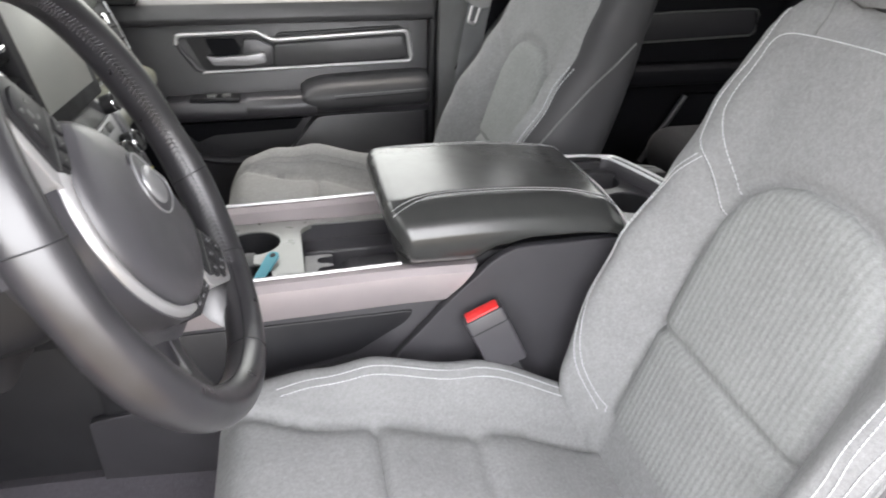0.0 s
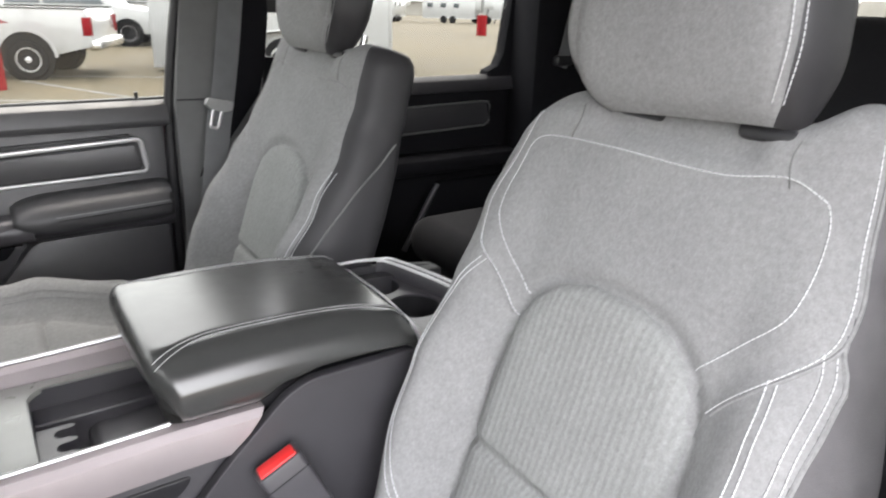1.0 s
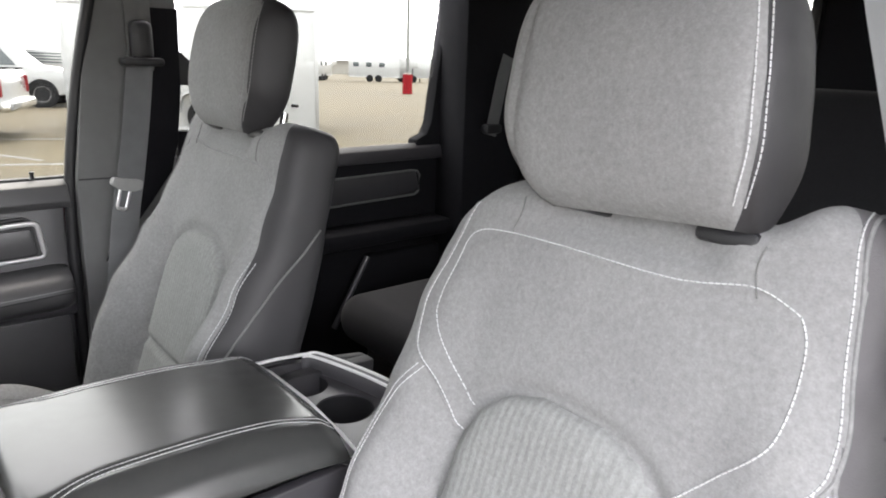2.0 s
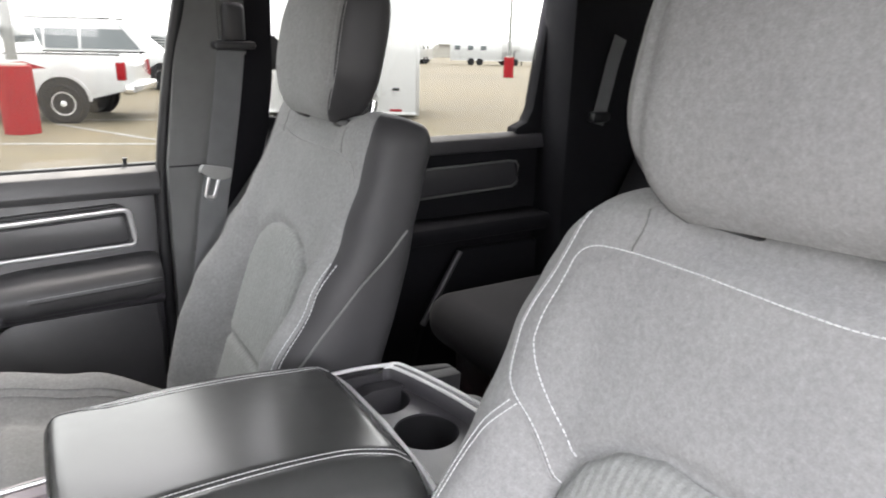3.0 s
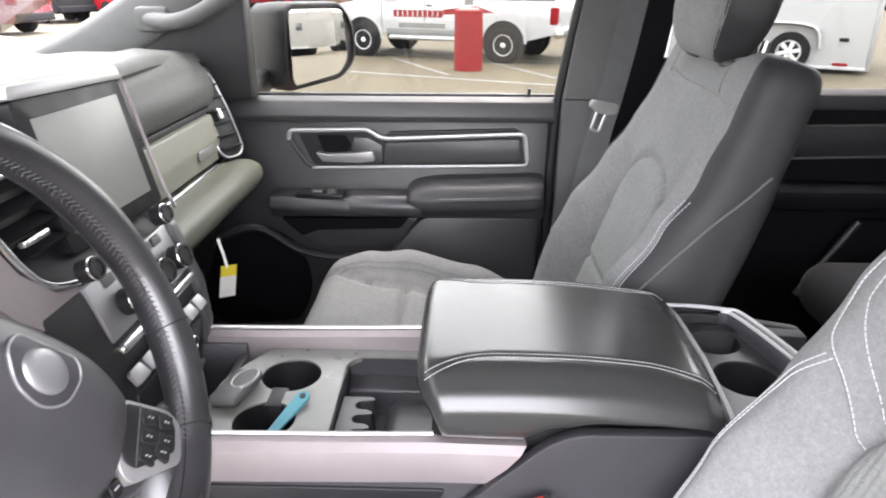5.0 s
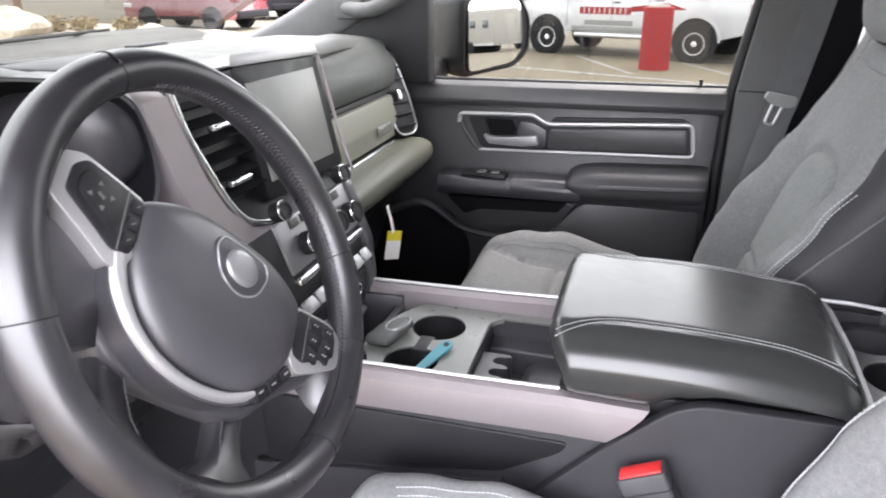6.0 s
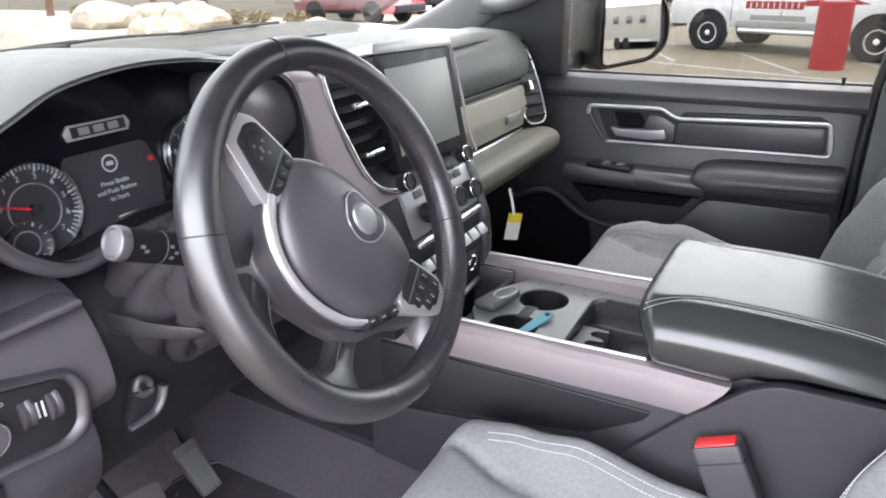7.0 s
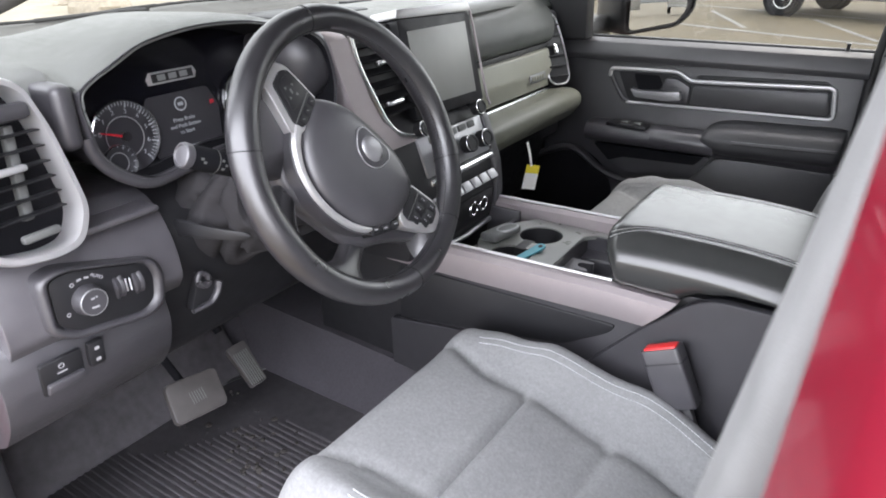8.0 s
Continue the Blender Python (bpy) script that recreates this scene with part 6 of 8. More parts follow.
for p, r in (((-0.415, 0.090, 0.622), 0.0125), ((-0.415, -0.085, 0.622), 0.0125), ((-0.394, 0.078, 0.570), 0.0155), ((-0.394, 0.026, 0.572), 0.0155), ((-0.394, -0.052, 0.572), 0.0155)):
    turn_knob(p, r, 0.020, nn)
part("climate_panel", moved(box(-0.100, 0.100, -0.034, 0.034, -0.004, 0.004, 0.003), facing((-0.404, 0.005, 0.575), (1, 0, 0.36))), DARKSATIN, dash)
for k in range(5):
    part("climate_button", moved(box(-0.011, 0.011, -0.006, 0.006, 0.003, 0.007, 0.002), facing((-0.412, -0.055 + 0.030 * k, 0.598), (1, 0, 0.36))), GREYPL, dash)
part("chrome_bar", moved(box(-0.100, 0.100, -0.006, 0.006, 0.0, 0.012, 0.004), facing((-0.392, 0.005, 0.532), (1, 0, 0.4))), CHROME, dash, "bright bar below the climate panel")
for k in range(7):
    part("toggle_switch", moved(prism(rounded([(-0.0125, -0.008), (0.0125, -0.008), (0.0115, 0.010), (-0.0115, 0.010)], 0.003), "xy", 0.0, 0.008, 0.003), facing((-0.376, -0.090 + 0.029 * k, 0.500), (0.85, 0.0, 0.7), (-1, 0, 0.5))), DARKSATIN, dash, "satin toggle switch")
part("socket_panel", moved(box(-0.095, 0.095, -0.026, 0.026, 0.0, 0.006, 0.003), facing((-0.386, 0.005, 0.450), (1, 0, -0.1))), BLACK, dash)
for k in range(2):
    part("usb_socket", moved(tube([(0.013 * math.cos(2 * math.pi * i / 24), 0.013 * math.sin(2 * math.pi * i / 24), 0.007) for i in range(24)], 0.002, closed=True, n=6), facing((-0.386, 0.030 + 0.034 * k, 0.450), (1, 0, -0.1))), CHROME, dash)
part("shelf_lip", tube([(-0.384, -0.095, 0.408), (-0.378, 0.0, 0.406), (-0.384, 0.095, 0.408)], 0.005), GALV, dash)

# ---- paper tag ----
tag = thing("paper_tag", "white and yellow paper tag on a strap below the dash", "tag")
part("strap", loft([[(-0.452, 0.372, 0.480), (-0.452, 0.382, 0.481), (-0.4515, 0.382, 0.481), (-0.4515, 0.372, 0.480)], [(-0.447, 0.376, 0.450), (-0.447, 0.387, 0.450), (-0.4465, 0.387, 0.450), (-0.4465, 0.376, 0.450)], [(-0.447, 0.385, 0.420), (-0.447, 0.396, 0.421), (-0.4465, 0.396, 0.421), (-0.4465, 0.385, 0.420)]]), PAPER, tag)
TM = facing((-0.449, 0.392, 0.392), (1, -0.5, 0.05), (0.1, 0.25, 1))
part("slip", moved(box(-0.019, 0.019, -0.028, 0.010, -0.0008, 0.0008), TM), PAPER, tag)
part("yellow_band", moved(box(-0.019, 0.019, 0.010, 0.030, -0.0008, 0.0008), TM), YELLOW, tag, "yellow printed band")

# ---- grab handles on the windscreen pillars ----
for sy in (1, -1):
    gh = thing("grab_handle", "grey plastic grab handle on the windscreen pillar", "handle", "", "grab handles")
    part("grip", tube(smooth_path([(-0.66, 0.705 * sy, 0.825), (-0.60, 0.672 * sy, 0.822), (-0.54, 0.650 * sy, 0.838), (-0.46, 0.640 * sy, 0.880), (-0.36, 0.640 * sy, 0.945), (-0.30, 0.660 * sy, 1.01)] if sy > 0 else [(-0.66, -0.715, 0.825), (-0.58, -0.68, 0.845), (-0.50, -0.65, 0.872), (-0.43, -0.64, 0.892), (-0.38, -0.64, 0.897), (-0.31, -0.645, 0.930), (-0.26, -0.66, 0.99)], 6), 0.020, n=14, flat=0.8), PILLAR, gh)
    part("mount", box(-0.69, -0.62, min(0.69 * sy, 0.735 * sy), max(0.69 * sy, 0.735 * sy), 0.80, 0.85, 0.012), PILLAR, gh)

# ---- steering wheel ----
TILTW = radians(21.7)
WC = Vector((-0.288, -0.372, 0.675))
WM = facing(WC, (math.cos(TILTW), 0.017, math.sin(TILTW)))
wheel = thing("steering_wheel", "black leather steering wheel with silver spokes and worn rim", "steering wheel")


def rim_r(a):
    """The rim's half thickness swells a little at the grips."""
    return 0.0158 + 0.0014 * math.exp(-((abs(math.sin(a)) - 0.35) / 0.25) ** 2)


def on_rim(a, b, lift=0.0):
    """A point of the rim's skin: a round the wheel, b round the rim's own girth."""
    r = rim_r(a) + lift
    return WM @ Vector(((0.1685 + r * math.cos(b)) * math.cos(a), (0.1685 + r * math.cos(b)) * math.sin(a), 1.08 * r * math.sin(b)))


N = 160
rim = part("rim", loft([[on_rim(2 * math.pi * k / N, 2 * math.pi * j / 20) for j in range(20)] for k in range(N + 1)], cap=False), WHEEL_L, wheel, "worn black leather rim")
for a in (94, 164, -17, 272, 312):
    a = radians(a)
    part("seam", tube([on_rim(a + 0.012 * math.sin(b), b, 0.0002) for b in [2 * math.pi * j / 24 for j in range(24)]], 0.0006, closed=True, n=5), BLACK, rim)
part("rim_groove", tube([on_rim(2 * math.pi * k / 120, 2.80, 0.0) for k in range(120)], 0.0007, closed=True, n=5), BLACK, rim)
# crossed threads along the inner edge of the right half and the lower right
lace = []
for k in range(80):
    a = radians(-52 + 134 * k / 79)
    for b0, b1, da in ((2.62, 2.88, 0.009), (2.88, 3.14, -0.009)):
        lace.append(tube([on_rim(a - da, b0, 0.0002), on_rim(a, (b0 + b1) / 2, 0.0007), on_rim(a + da, b1, 0.0002)], 0.00055, n=4))
part("lacing", merge(*lace), LACE, rim, "dark cross-stitched lacing")
# the wheel is turned to the right
WR = WM @ pose(0, 0, -0.010, 0, 0, -52.5)
hub_half = [(0.0, 0.040), (0.048, 0.0365), (0.082, 0.021), (0.0905, 0.006), (0.087, -0.026), (0.073, -0.056), (0.048, -0.077), (0.020, -0.0855)]
hub_out = smooth_path([(x, y, 0) for x, y in hub_half] + [(-x, y, 0) for x, y in hub_half[:0:-1]], 6, closed=True)
hub = part("airbag_cover", loft([[WR @ Vector((p.x * k, -0.012 + (p.y + 0.012) * k, z)) for p in hub_out] for k, z in ((0.99, -0.022), (1.0, 0.004), (0.992, 0.0095), (0.972, 0.0135), (0.93, 0.0170), (0.86, 0.0200), (0.74, 0.0228), (0.58, 0.0248), (0.40, 0.0260), (0.20, 0.0266), (0.03, 0.0268))]), HUBPL, wheel, "charcoal airbag cover", sharp=60)
part("cover_marks", merge(*[moved(box(-0.0022, 0.0022, -0.0011, 0.0011, 0.0, 0.0003), WR @ pose(-0.017 + 0.0056 * k, -0.034, 0.0242, 6, 0, 0)) for k in range(7)]), GREYPL, hub)
# bright strap round the cover's foot, from one switch pod to the other
U = smooth_path([(-0.0935, -0.030, 0.0110), (-0.0905, -0.0405, 0.0112), (-0.0840, -0.0555, 0.0115), (-0.0670, -0.0745, 0.0115), (-0.0410, -0.0880, 0.0112), (-0.0100, -0.0932, 0.0110), (0.0200, -0.0905, 0.0108), (0.0420, -0.0825, 0.0105), (0.0500, -0.0775, 0.0102)], 6)


def along(path, shape):
    """A bar of the given cross-section (across, up), whose width may change along the path."""
    loops = []
    for i, p in enumerate(path):
        t = (path[min(i + 1, len(path) - 1)] - path[max(i - 1, 0)]).normalized()
        o = t.cross(Vector((0, 0, 1))).normalized()
        loops.append([WR @ (p + o * w + Vector((0, 0, h))) for w, h in shape(i / (len(path) - 1))])
    return loft(loops)


strap_half = lambda f: 0.0062 - 0.0020 * smoothstep(0.15, 0.65, f) - 0.0012 * smoothstep(0.85, 1.0, f)
part("strap_base", along(U, lambda f: [(w * (strap_half(f) + 0.0022), h) for w, h in ((-1, -0.024), (-1, -0.004), (1, -0.0015), (1, -0.024))]), HUBPL, wheel)
part("silver_strap", along(U, lambda f: [(w * strap_half(f), h) for w, h in ((-1, -0.002), (-0.92, 0.0012), (-0.55, 0.0028), (0.1, 0.0034), (0.7, 0.0024), (1, -0.002))]), SILVERL, wheel, "satin silver strap round the airbag cover", sharp=60)
part("back_cover", loft([[WR @ Vector((x * k, y * k, z)) for x, y in rounded([(-0.152, 0.022), (-0.150, -0.030), (-0.100, -0.070), (-0.060, -0.098), (0.060, -0.098), (0.100, -0.060), (0.150, -0.030), (0.152, 0.022), (0.06, 0.030), (-0.06, 0.030)], 0.02)] for k, z in ((0.90, -0.050), (1.0, -0.026), (0.985, -0.012), (0.94, -0.008))]), HUBPL, wheel, sharp=60)
for sx in (1, -1):
    frame_ = rounded([(0.086 * sx, 0.0165), (0.120 * sx, 0.0200), (0.138 * sx, 0.0215), (0.1525 * sx, 0.0135), (0.1555 * sx, -0.0060), (0.1510 * sx, -0.0190), (0.118 * sx, -0.0345), (0.0985 * sx, -0.0440), (0.0860 * sx, -0.0380), (0.0820 * sx, -0.020)], 0.006, 5)
    pad_ = rounded([(0.087 * sx, 0.0130), (0.120 * sx, 0.0163), (0.1355 * sx, 0.0168), (0.1430 * sx, 0.0080), (0.1425 * sx, -0.0115), (0.1010 * sx, -0.0325), (0.0880 * sx, -0.0300), (0.0850 * sx, -0.015)], 0.004, 4)
    pod = part("switch_frame", moved(prism(frame_, "xy", -0.006, 0.0125, 0.0035, 3), WR), SILVERL, wheel, "silver frame of the thumb switches")
    part("switch_pad", moved(prism(pad_, "xy", 0.004, 0.0148, 0.0015), WR), BLACK, pod)
    part("switch_gap", moved(prism([(0.1010 * sx, 0.0150), (0.1022 * sx, 0.0150), (0.0990 * sx, -0.0318), (0.0978 * sx, -0.0315)], "xy", 0.010, 0.0151), WR), GREYPL, pod)
    if sx < 0:
        key = part("four_way_key", moved(prism(rounded([(-0.108, 0.011), (-0.131, 0.0125), (-0.137, 0.004), (-0.136, -0.008), (-0.108, -0.0225), (-0.1045, -0.012)], 0.006, 4), "xy", 0.010, 0.0166, 0.0012), WR), BLACK, pod, "black four-way thumb key")
        part("key_marks", merge(*[moved(prism([(-0.0020, -0.0014), (0.0020, -0.0014), (0.0, 0.0020)], "xy", 0.0166, 0.0170), WR @ pose(-0.1205 + 0.0085 * math.cos(radians(a)), -0.0035 + 0.0085 * math.sin(radians(a)), 0, 0, 0, a - 90)) for a in (20, 110, 200, 290)], moved(box(-0.0028, 0.0028, -0.0013, 0.0013, 0.0166, 0.0170), WR @ pose(-0.1205, -0.0035, 0, 0, 0, -20))), GREYPL, key)
        for y in (0.006, -0.008, -0.021):
            key = part("button", moved(box(-0.0050, 0.0050, -0.0052, 0.0052, 0.011, 0.0160, 0.0015), WR @ pose(-0.0925, y, 0, 0, 0, 4)), BLACK, pod)
            part("button_mark", moved(box(-0.0018, 0.0018, -0.0005, 0.0005, 0.0160, 0.0164), WR @ pose(-0.0925, y, 0, 0, 0, 45)), GREYPL, key)
    else:
        for bx, by, turn in ((0.112, 0.008, 10), (0.131, 0.009, 10), (0.111, -0.007, 4), (0.131, -0.006, 4), (0.110, -0.022, -6), (0.127, -0.0155, -14)):
            key = part("button", moved(box(-0.0085, 0.0085, -0.0056, 0.0056, 0.011, 0.0158, 0.0015, 3), WR @ pose(bx, by, 0, 0, 0, turn)), BLACK, pod)
            part("button_mark", merge(*[moved(box(-0.0012, 0.0012, -0.0006, 0.0006, 0.0158, 0.0163), WR @ pose(bx + dx, by, 0, 0, 0, turn + 30)) for dx in (-0.002, 0.0018)]), FAINT, key)
    # leather bridge from the pod to the rim, and the two lower spokes
    part("side_spoke", loft([[WR @ Vector((sx * x, y, z)) for x, y, z in q] for q in (
        [(0.140, 0.024, -0.002), (0.140, 0.010, 0.004), (0.140, -0.010, 0.004), (0.138, -0.030, -0.002), (0.136, -0.036, -0.022), (0.140, 0.024, -0.022)],
        [(0.154, 0.036, 0.002), (0.154, 0.014, 0.008), (0.154, -0.020, 0.008), (0.151, -0.044, 0.002), (0.148, -0.050, -0.016), (0.154, 0.036, -0.014)],
        [(0.166, 0.052, 0.006), (0.167, 0.016, 0.012), (0.166, -0.030, 0.012), (0.160, -0.062, 0.006), (0.158, -0.064, -0.004), (0.165, 0.052, -0.004)])]), WHEEL_L, wheel, "leather bridge between pod and rim", sharp=80)
    loops = []
    for f in [k / 12 for k in range(13)]:
        cx, cy = 0.0600 - 0.0130 * f, -0.078 - 0.068 * f
        hw = 0.0195 - 0.002 * math.sin(math.pi * min(1.0, f / 0.7)) + 0.020 * smoothstep(0.60, 1.0, f) ** 1.3
        ux, uy = 0.85 + 0.13 * f, 0.50 - 0.48 * f
        zt = -0.016 + 0.022 * f ** 1.5
        loops.append([WR @ Vector((sx * (cx + hw * p * ux), cy + hw * p * uy, zt + q)) for p, q in ((-1.0, -0.016), (-0.95, -0.007), (-0.80, -0.002), (-0.4, 0.0), (0.4, 0.0), (0.80, -0.002), (0.95, -0.007), (1.0, -0.016), (0.6, -0.022), (-0.6, -0.022))])
    spoke = part("lower_spoke", loft(loops), WHEEL_L, wheel, "leather-wrapped lower spoke", sharp=85)
    part("spoke_join", tube([WR @ Vector((sx * (0.0588 + 0.0170 * p * 0.85), -0.0868 + 0.0170 * p * 0.48, -0.0148)) for p in (-1.0, -0.5, 0.0, 0.5, 1.0)], 0.0008, n=5), BLACK, spoke)
    part("stitching", stitches([WR @ Vector((sx * (0.0600 - 0.0130 * f - 0.62 * (0.0185 + 0.010 * smoothstep(0.6, 1, f)) * (0.85 + 0.13 * f)), -0.078 - 0.068 * f - 0.62 * 0.0185 * (0.50 - 0.48 * f), -0.0152 + 0.022 * f ** 1.5)) for f in (0.22, 0.35, 0.5, 0.65, 0.78)], gap=0.0042, length=0.0034, r=0.0007), LACE, spoke)
# cover that fills the gap beside the lower spoke
part("spoke_cover", loft([[WR @ Vector(p) for p in q] for q in (
    [(-0.096, -0.036, 0.000), (-0.092, -0.052, -0.001), (-0.084, -0.072, -0.004), (-0.076, -0.086, -0.010), (-0.076, -0.086, -0.026), (-0.096, -0.036, -0.026)],
    [(-0.118, -0.030, 0.001), (-0.114, -0.050, 0.001), (-0.106, -0.074, -0.001), (-0.096, -0.094, -0.006), (-0.096, -0.094, -0.026), (-0.118, -0.030, -0.026)],
    [(-0.143, -0.026, 0.001), (-0.139, -0.050, 0.002), (-0.130, -0.078, 0.001), (-0.116, -0.103, -0.002), (-0.116, -0.103, -0.020), (-0.143, -0.026, -0.020)],
    [(-0.158, -0.030, 0.002), (-0.153, -0.056, 0.003), (-0.143, -0.084, 0.002), (-0.128, -0.112, 0.000), (-0.128, -0.112, -0.014), (-0.158, -0.030, -0.014)])]), HUBPL, wheel, "charcoal cover beside the lower spoke", sharp=80)
BK = [(0.0530, -0.0755), (0.0660, -0.0640), (0.0790, -0.0500)]
block = part("key_block", moved(prism(rounded([(0.0460, -0.0760), (0.0790, -0.0425), (0.0905, -0.0500), (0.0560, -0.0850)], 0.003), "xy", -0.006, 0.0118, 0.002), WR), BLACK, wheel, "black key block")
for k, (x, y) in enumerate(BK):
    key = part("button", moved(box(-0.0062, 0.0062, -0.0048, 0.0048, 0.010, 0.0135, 0.0012), WR @ pose(x + 0.003, y + 0.001, 0, 0, 0, 46)), BLACK, block)
    part("button_mark", moved(box(-0.0028, 0.0028, -0.0007, 0.0007, 0.0135, 0.0139), WR @ pose(x + 0.003, y + 0.001, 0, 0, 0, 46)), FAINT, key)
# plain emblem: a dark shield with a satin dome
EM = WR @ pose(0.0, 0.004, 0.0258)
em = part("emblem", moved(prism(rounded([(-0.025, 0.0185), (0.025, 0.0185), (0.031, 0.006), (0.021, -0.0165), (0.0, -0.0255), (-0.021, -0.0165), (-0.031, 0.006)], 0.010, 5), "xy", -0.003, 0.0016, 0.0008), EM), PLASTIC, wheel, "dark shield with a plain satin dome")
part("emblem_dome", moved(lathe([(0.0150, 0.0), (0.0146, 0.0016), (0.0128, 0.0030), (0.0090, 0.0038), (0.0, 0.0042)], 36), EM @ pose(0, 0.0005, 0.0010) @ Matrix.Diagonal((1.18, 1.0, 1.0, 1.0))), DARKSATIN, em, "plain satin dome")
part("emblem_rim", tube([EM @ Vector((x * 0.95, y * 0.95, 0.0016)) for x, y in rounded([(-0.025, 0.0185), (0.025, 0.0185), (0.031, 0.006), (0.021, -0.0165), (0.0, -0.0255), (-0.021, -0.0165), (-0.031, 0.006)], 0.010, 5)], 0.0009, closed=True, n=6), DARKSATIN, em)

# ---- steering column, stalk, levers ----
column = thing("steering_column", "black steering column with boot, stalk and tilt lever", "steering column")
CD = Vector((-math.cos(TILTW), 0, -math.sin(TILTW)))
CO = WC + CD * 0.045
loops = []
for d, rx, rz in ((0.0, 0.060, 0.058), (0.06, 0.066, 0.066), (0.12, 0.062, 0.060), (0.19, 0.070, 0.070)):
    c = CO + CD * d
    u = Vector((0, 1, 0))
    w = CD.cross(u)
    loops.append([c + u * rx * math.copysign(abs(math.cos(b)) ** 0.7, math.cos(b)) + w * rz * math.copysign(abs(math.sin(b)) ** 0.7, math.sin(b)) for b in [2 * math.pi * j / 32 for j in range(32)]])
part("shroud", loft(loops), BLACK, column)
loops = []
for k in range(41):
    d = 0.090 + 0.0058 * k
    base = 0.071 + 0.0006 * k
    c = CO + CD * d + Vector((0, -0.02, -0.010))
    u = Vector((0, 1, 0))
    w = CD.cross(u)
    lp = []
    for j in range(72):
        b = 2 * math.pi * j / 72
        fold = math.sin(0.26 * k + 2.8 * math.sin(2 * b + 0.6) + 1.1 * math.sin(5 * b + 0.08 * k))
        r = base - 0.020 * math.exp(-(fold / 0.30) ** 2) * smoothstep(0, 5, k) + 0.003 * math.sin(7 * b + 0.35 * k)
        lp.append(c + u * r * 1.08 * math.cos(b) + w * r * math.sin(b))
    loops.append(lp)
part("boot", loft(loops), BOOT, column, "wrinkled grey cloth column boot", sharp=80)
stalk_m = [Vector(p) for p in ((-0.345, -0.430, 0.655), (-0.346, -0.47, 0.672), (-0.348, -0.515, 0.692), (-0.350, -0.572, 0.718))]
sd = (stalk_m[3] - stalk_m[2]).normalized()
stalk = part("stalk", tube(stalk_m, lambda t: 0.009 + 0.0042 * smoothstep(0.3, 0.5, t), n=24), MATT, column)
part("stalk_cap", moved(lathe([(0.0134, -0.004), (0.0139, 0.001), (0.0130, 0.004), (0.0113, 0.0048), (0.0104, 0.0034), (0.0100, 0.0030)], 28), facing(stalk_m[3], sd)), HUBPL, stalk)
part("stalk_button", moved(lathe([(0.0102, 0.0), (0.0098, 0.0034), (0.006, 0.0040), (0.0, 0.0042)], 28), facing(stalk_m[3], sd)), HUBPL, stalk)
part("stalk_joint", moved(lathe([(0.0136, -0.0006), (0.0136, 0.0006)], 28, cap=False), facing(stalk_m[2] + sd * 0.028, sd)), GREYPL, stalk)
SF = facing(stalk_m[2], sd, (1, 0.1, 0.4))
marks = []
for dz, turn in ((0.050, -20), (0.046, -34), (0.024, -10), (0.022, -50), (0.019, -30), (0.012, -15), (0.010, -40), (0.004, -20), (0.003, -45)):
    marks.append(moved(box(-0.0013, 0.0013, 0.0130, 0.0134, -0.0018, 0.0018), SF @ pose(0, 0, dz, 0, 0, turn)))
part("stalk_marks", merge(*marks), GREYPL, stalk)
part("tilt_lever", loft([[(x, y, z + h), (x + 0.010, y, z + h * 0.8), (x + 0.013, y, z), (x + 0.010, y, z - h * 0.8), (x, y, z - h), (x - 0.014, y, z)] for x, y, z, h in ((-0.505, -0.500, 0.578, 0.012), (-0.470, -0.492, 0.578, 0.011), (-0.445, -0.478, 0.574, 0.009), (-0.428, -0.464, 0.571, 0.007), (-0.424, -0.458, 0.570, 0.004))]), BLACK, column)
pull = part("hood_release", tube(smooth_path([(-0.497, -0.458, 0.483), (-0.497, -0.463, 0.469), (-0.497, -0.474, 0.458), (-0.497, -0.489, 0.456), (-0.497, -0.506, 0.456)], 6), lambda t: 0.0075 - 0.0030 * t, n=12, flat=0.7), PLASTIC, column, "curved black release lever")
part("release_roll", tube(smooth_path([(-0.497, -0.484, 0.505), (-0.497, -0.474, 0.499), (-0.497, -0.474, 0.486), (-0.497, -0.484, 0.487), (-0.497, -0.490, 0.496)], 4, closed=True), 0.0045, closed=True, n=10), PLASTIC, pull)
part("release_web", prism(rounded([(-0.484, 0.505), (-0.458, 0.483), (-0.463, 0.469), (-0.474, 0.458), (-0.489, 0.456), (-0.506, 0.456)], 0.004), "yz", -0.512, -0.499, 0.002), BLACK, pull)
part("ignition_bezel", moved(lathe([(0.020, 0.0), (0.020, 0.006), (0.016, 0.008), (0.015, 0.003), (0.0, 0.003)], 28), facing((-0.415, -0.205, 0.575), (1, -0.1, 0.3))), CHROME, dash, "bright ring of the start button")

# ---- pedals ----
brake = thing("brake_pedal", "ribbed black rubber brake pedal", "pedal")
PM = facing((-0.630, -0.450, 0.228), (0.80, -0.05, 0.62), (-0.6, 0.06, 0.8))
part("pad", moved(prism(rounded([(-0.050, -0.034), (0.044, -0.040), (0.052, 0.026), (-0.040, 0.036)], 0.012, 4), "xy", -0.012, 0.004, 0.004, 3), PM), RUBBER, brake)
for k in range(6):
    part("rib", moved(box(-0.010 + 0.0045 * k, -0.0085 + 0.0045 * k, -0.014, 0.006, 0.0035, 0.0048, 0.0004), PM), GREYPL, brake)
part("arm", tube([(-0.64, -0.450, 0.22), (-0.72, -0.455, 0.30), (-0.78, -0.45, 0.42)], 0.007), MATT, brake)
gas = thing("accelerator_pedal", "narrow ribbed black accelerator pedal", "pedal")
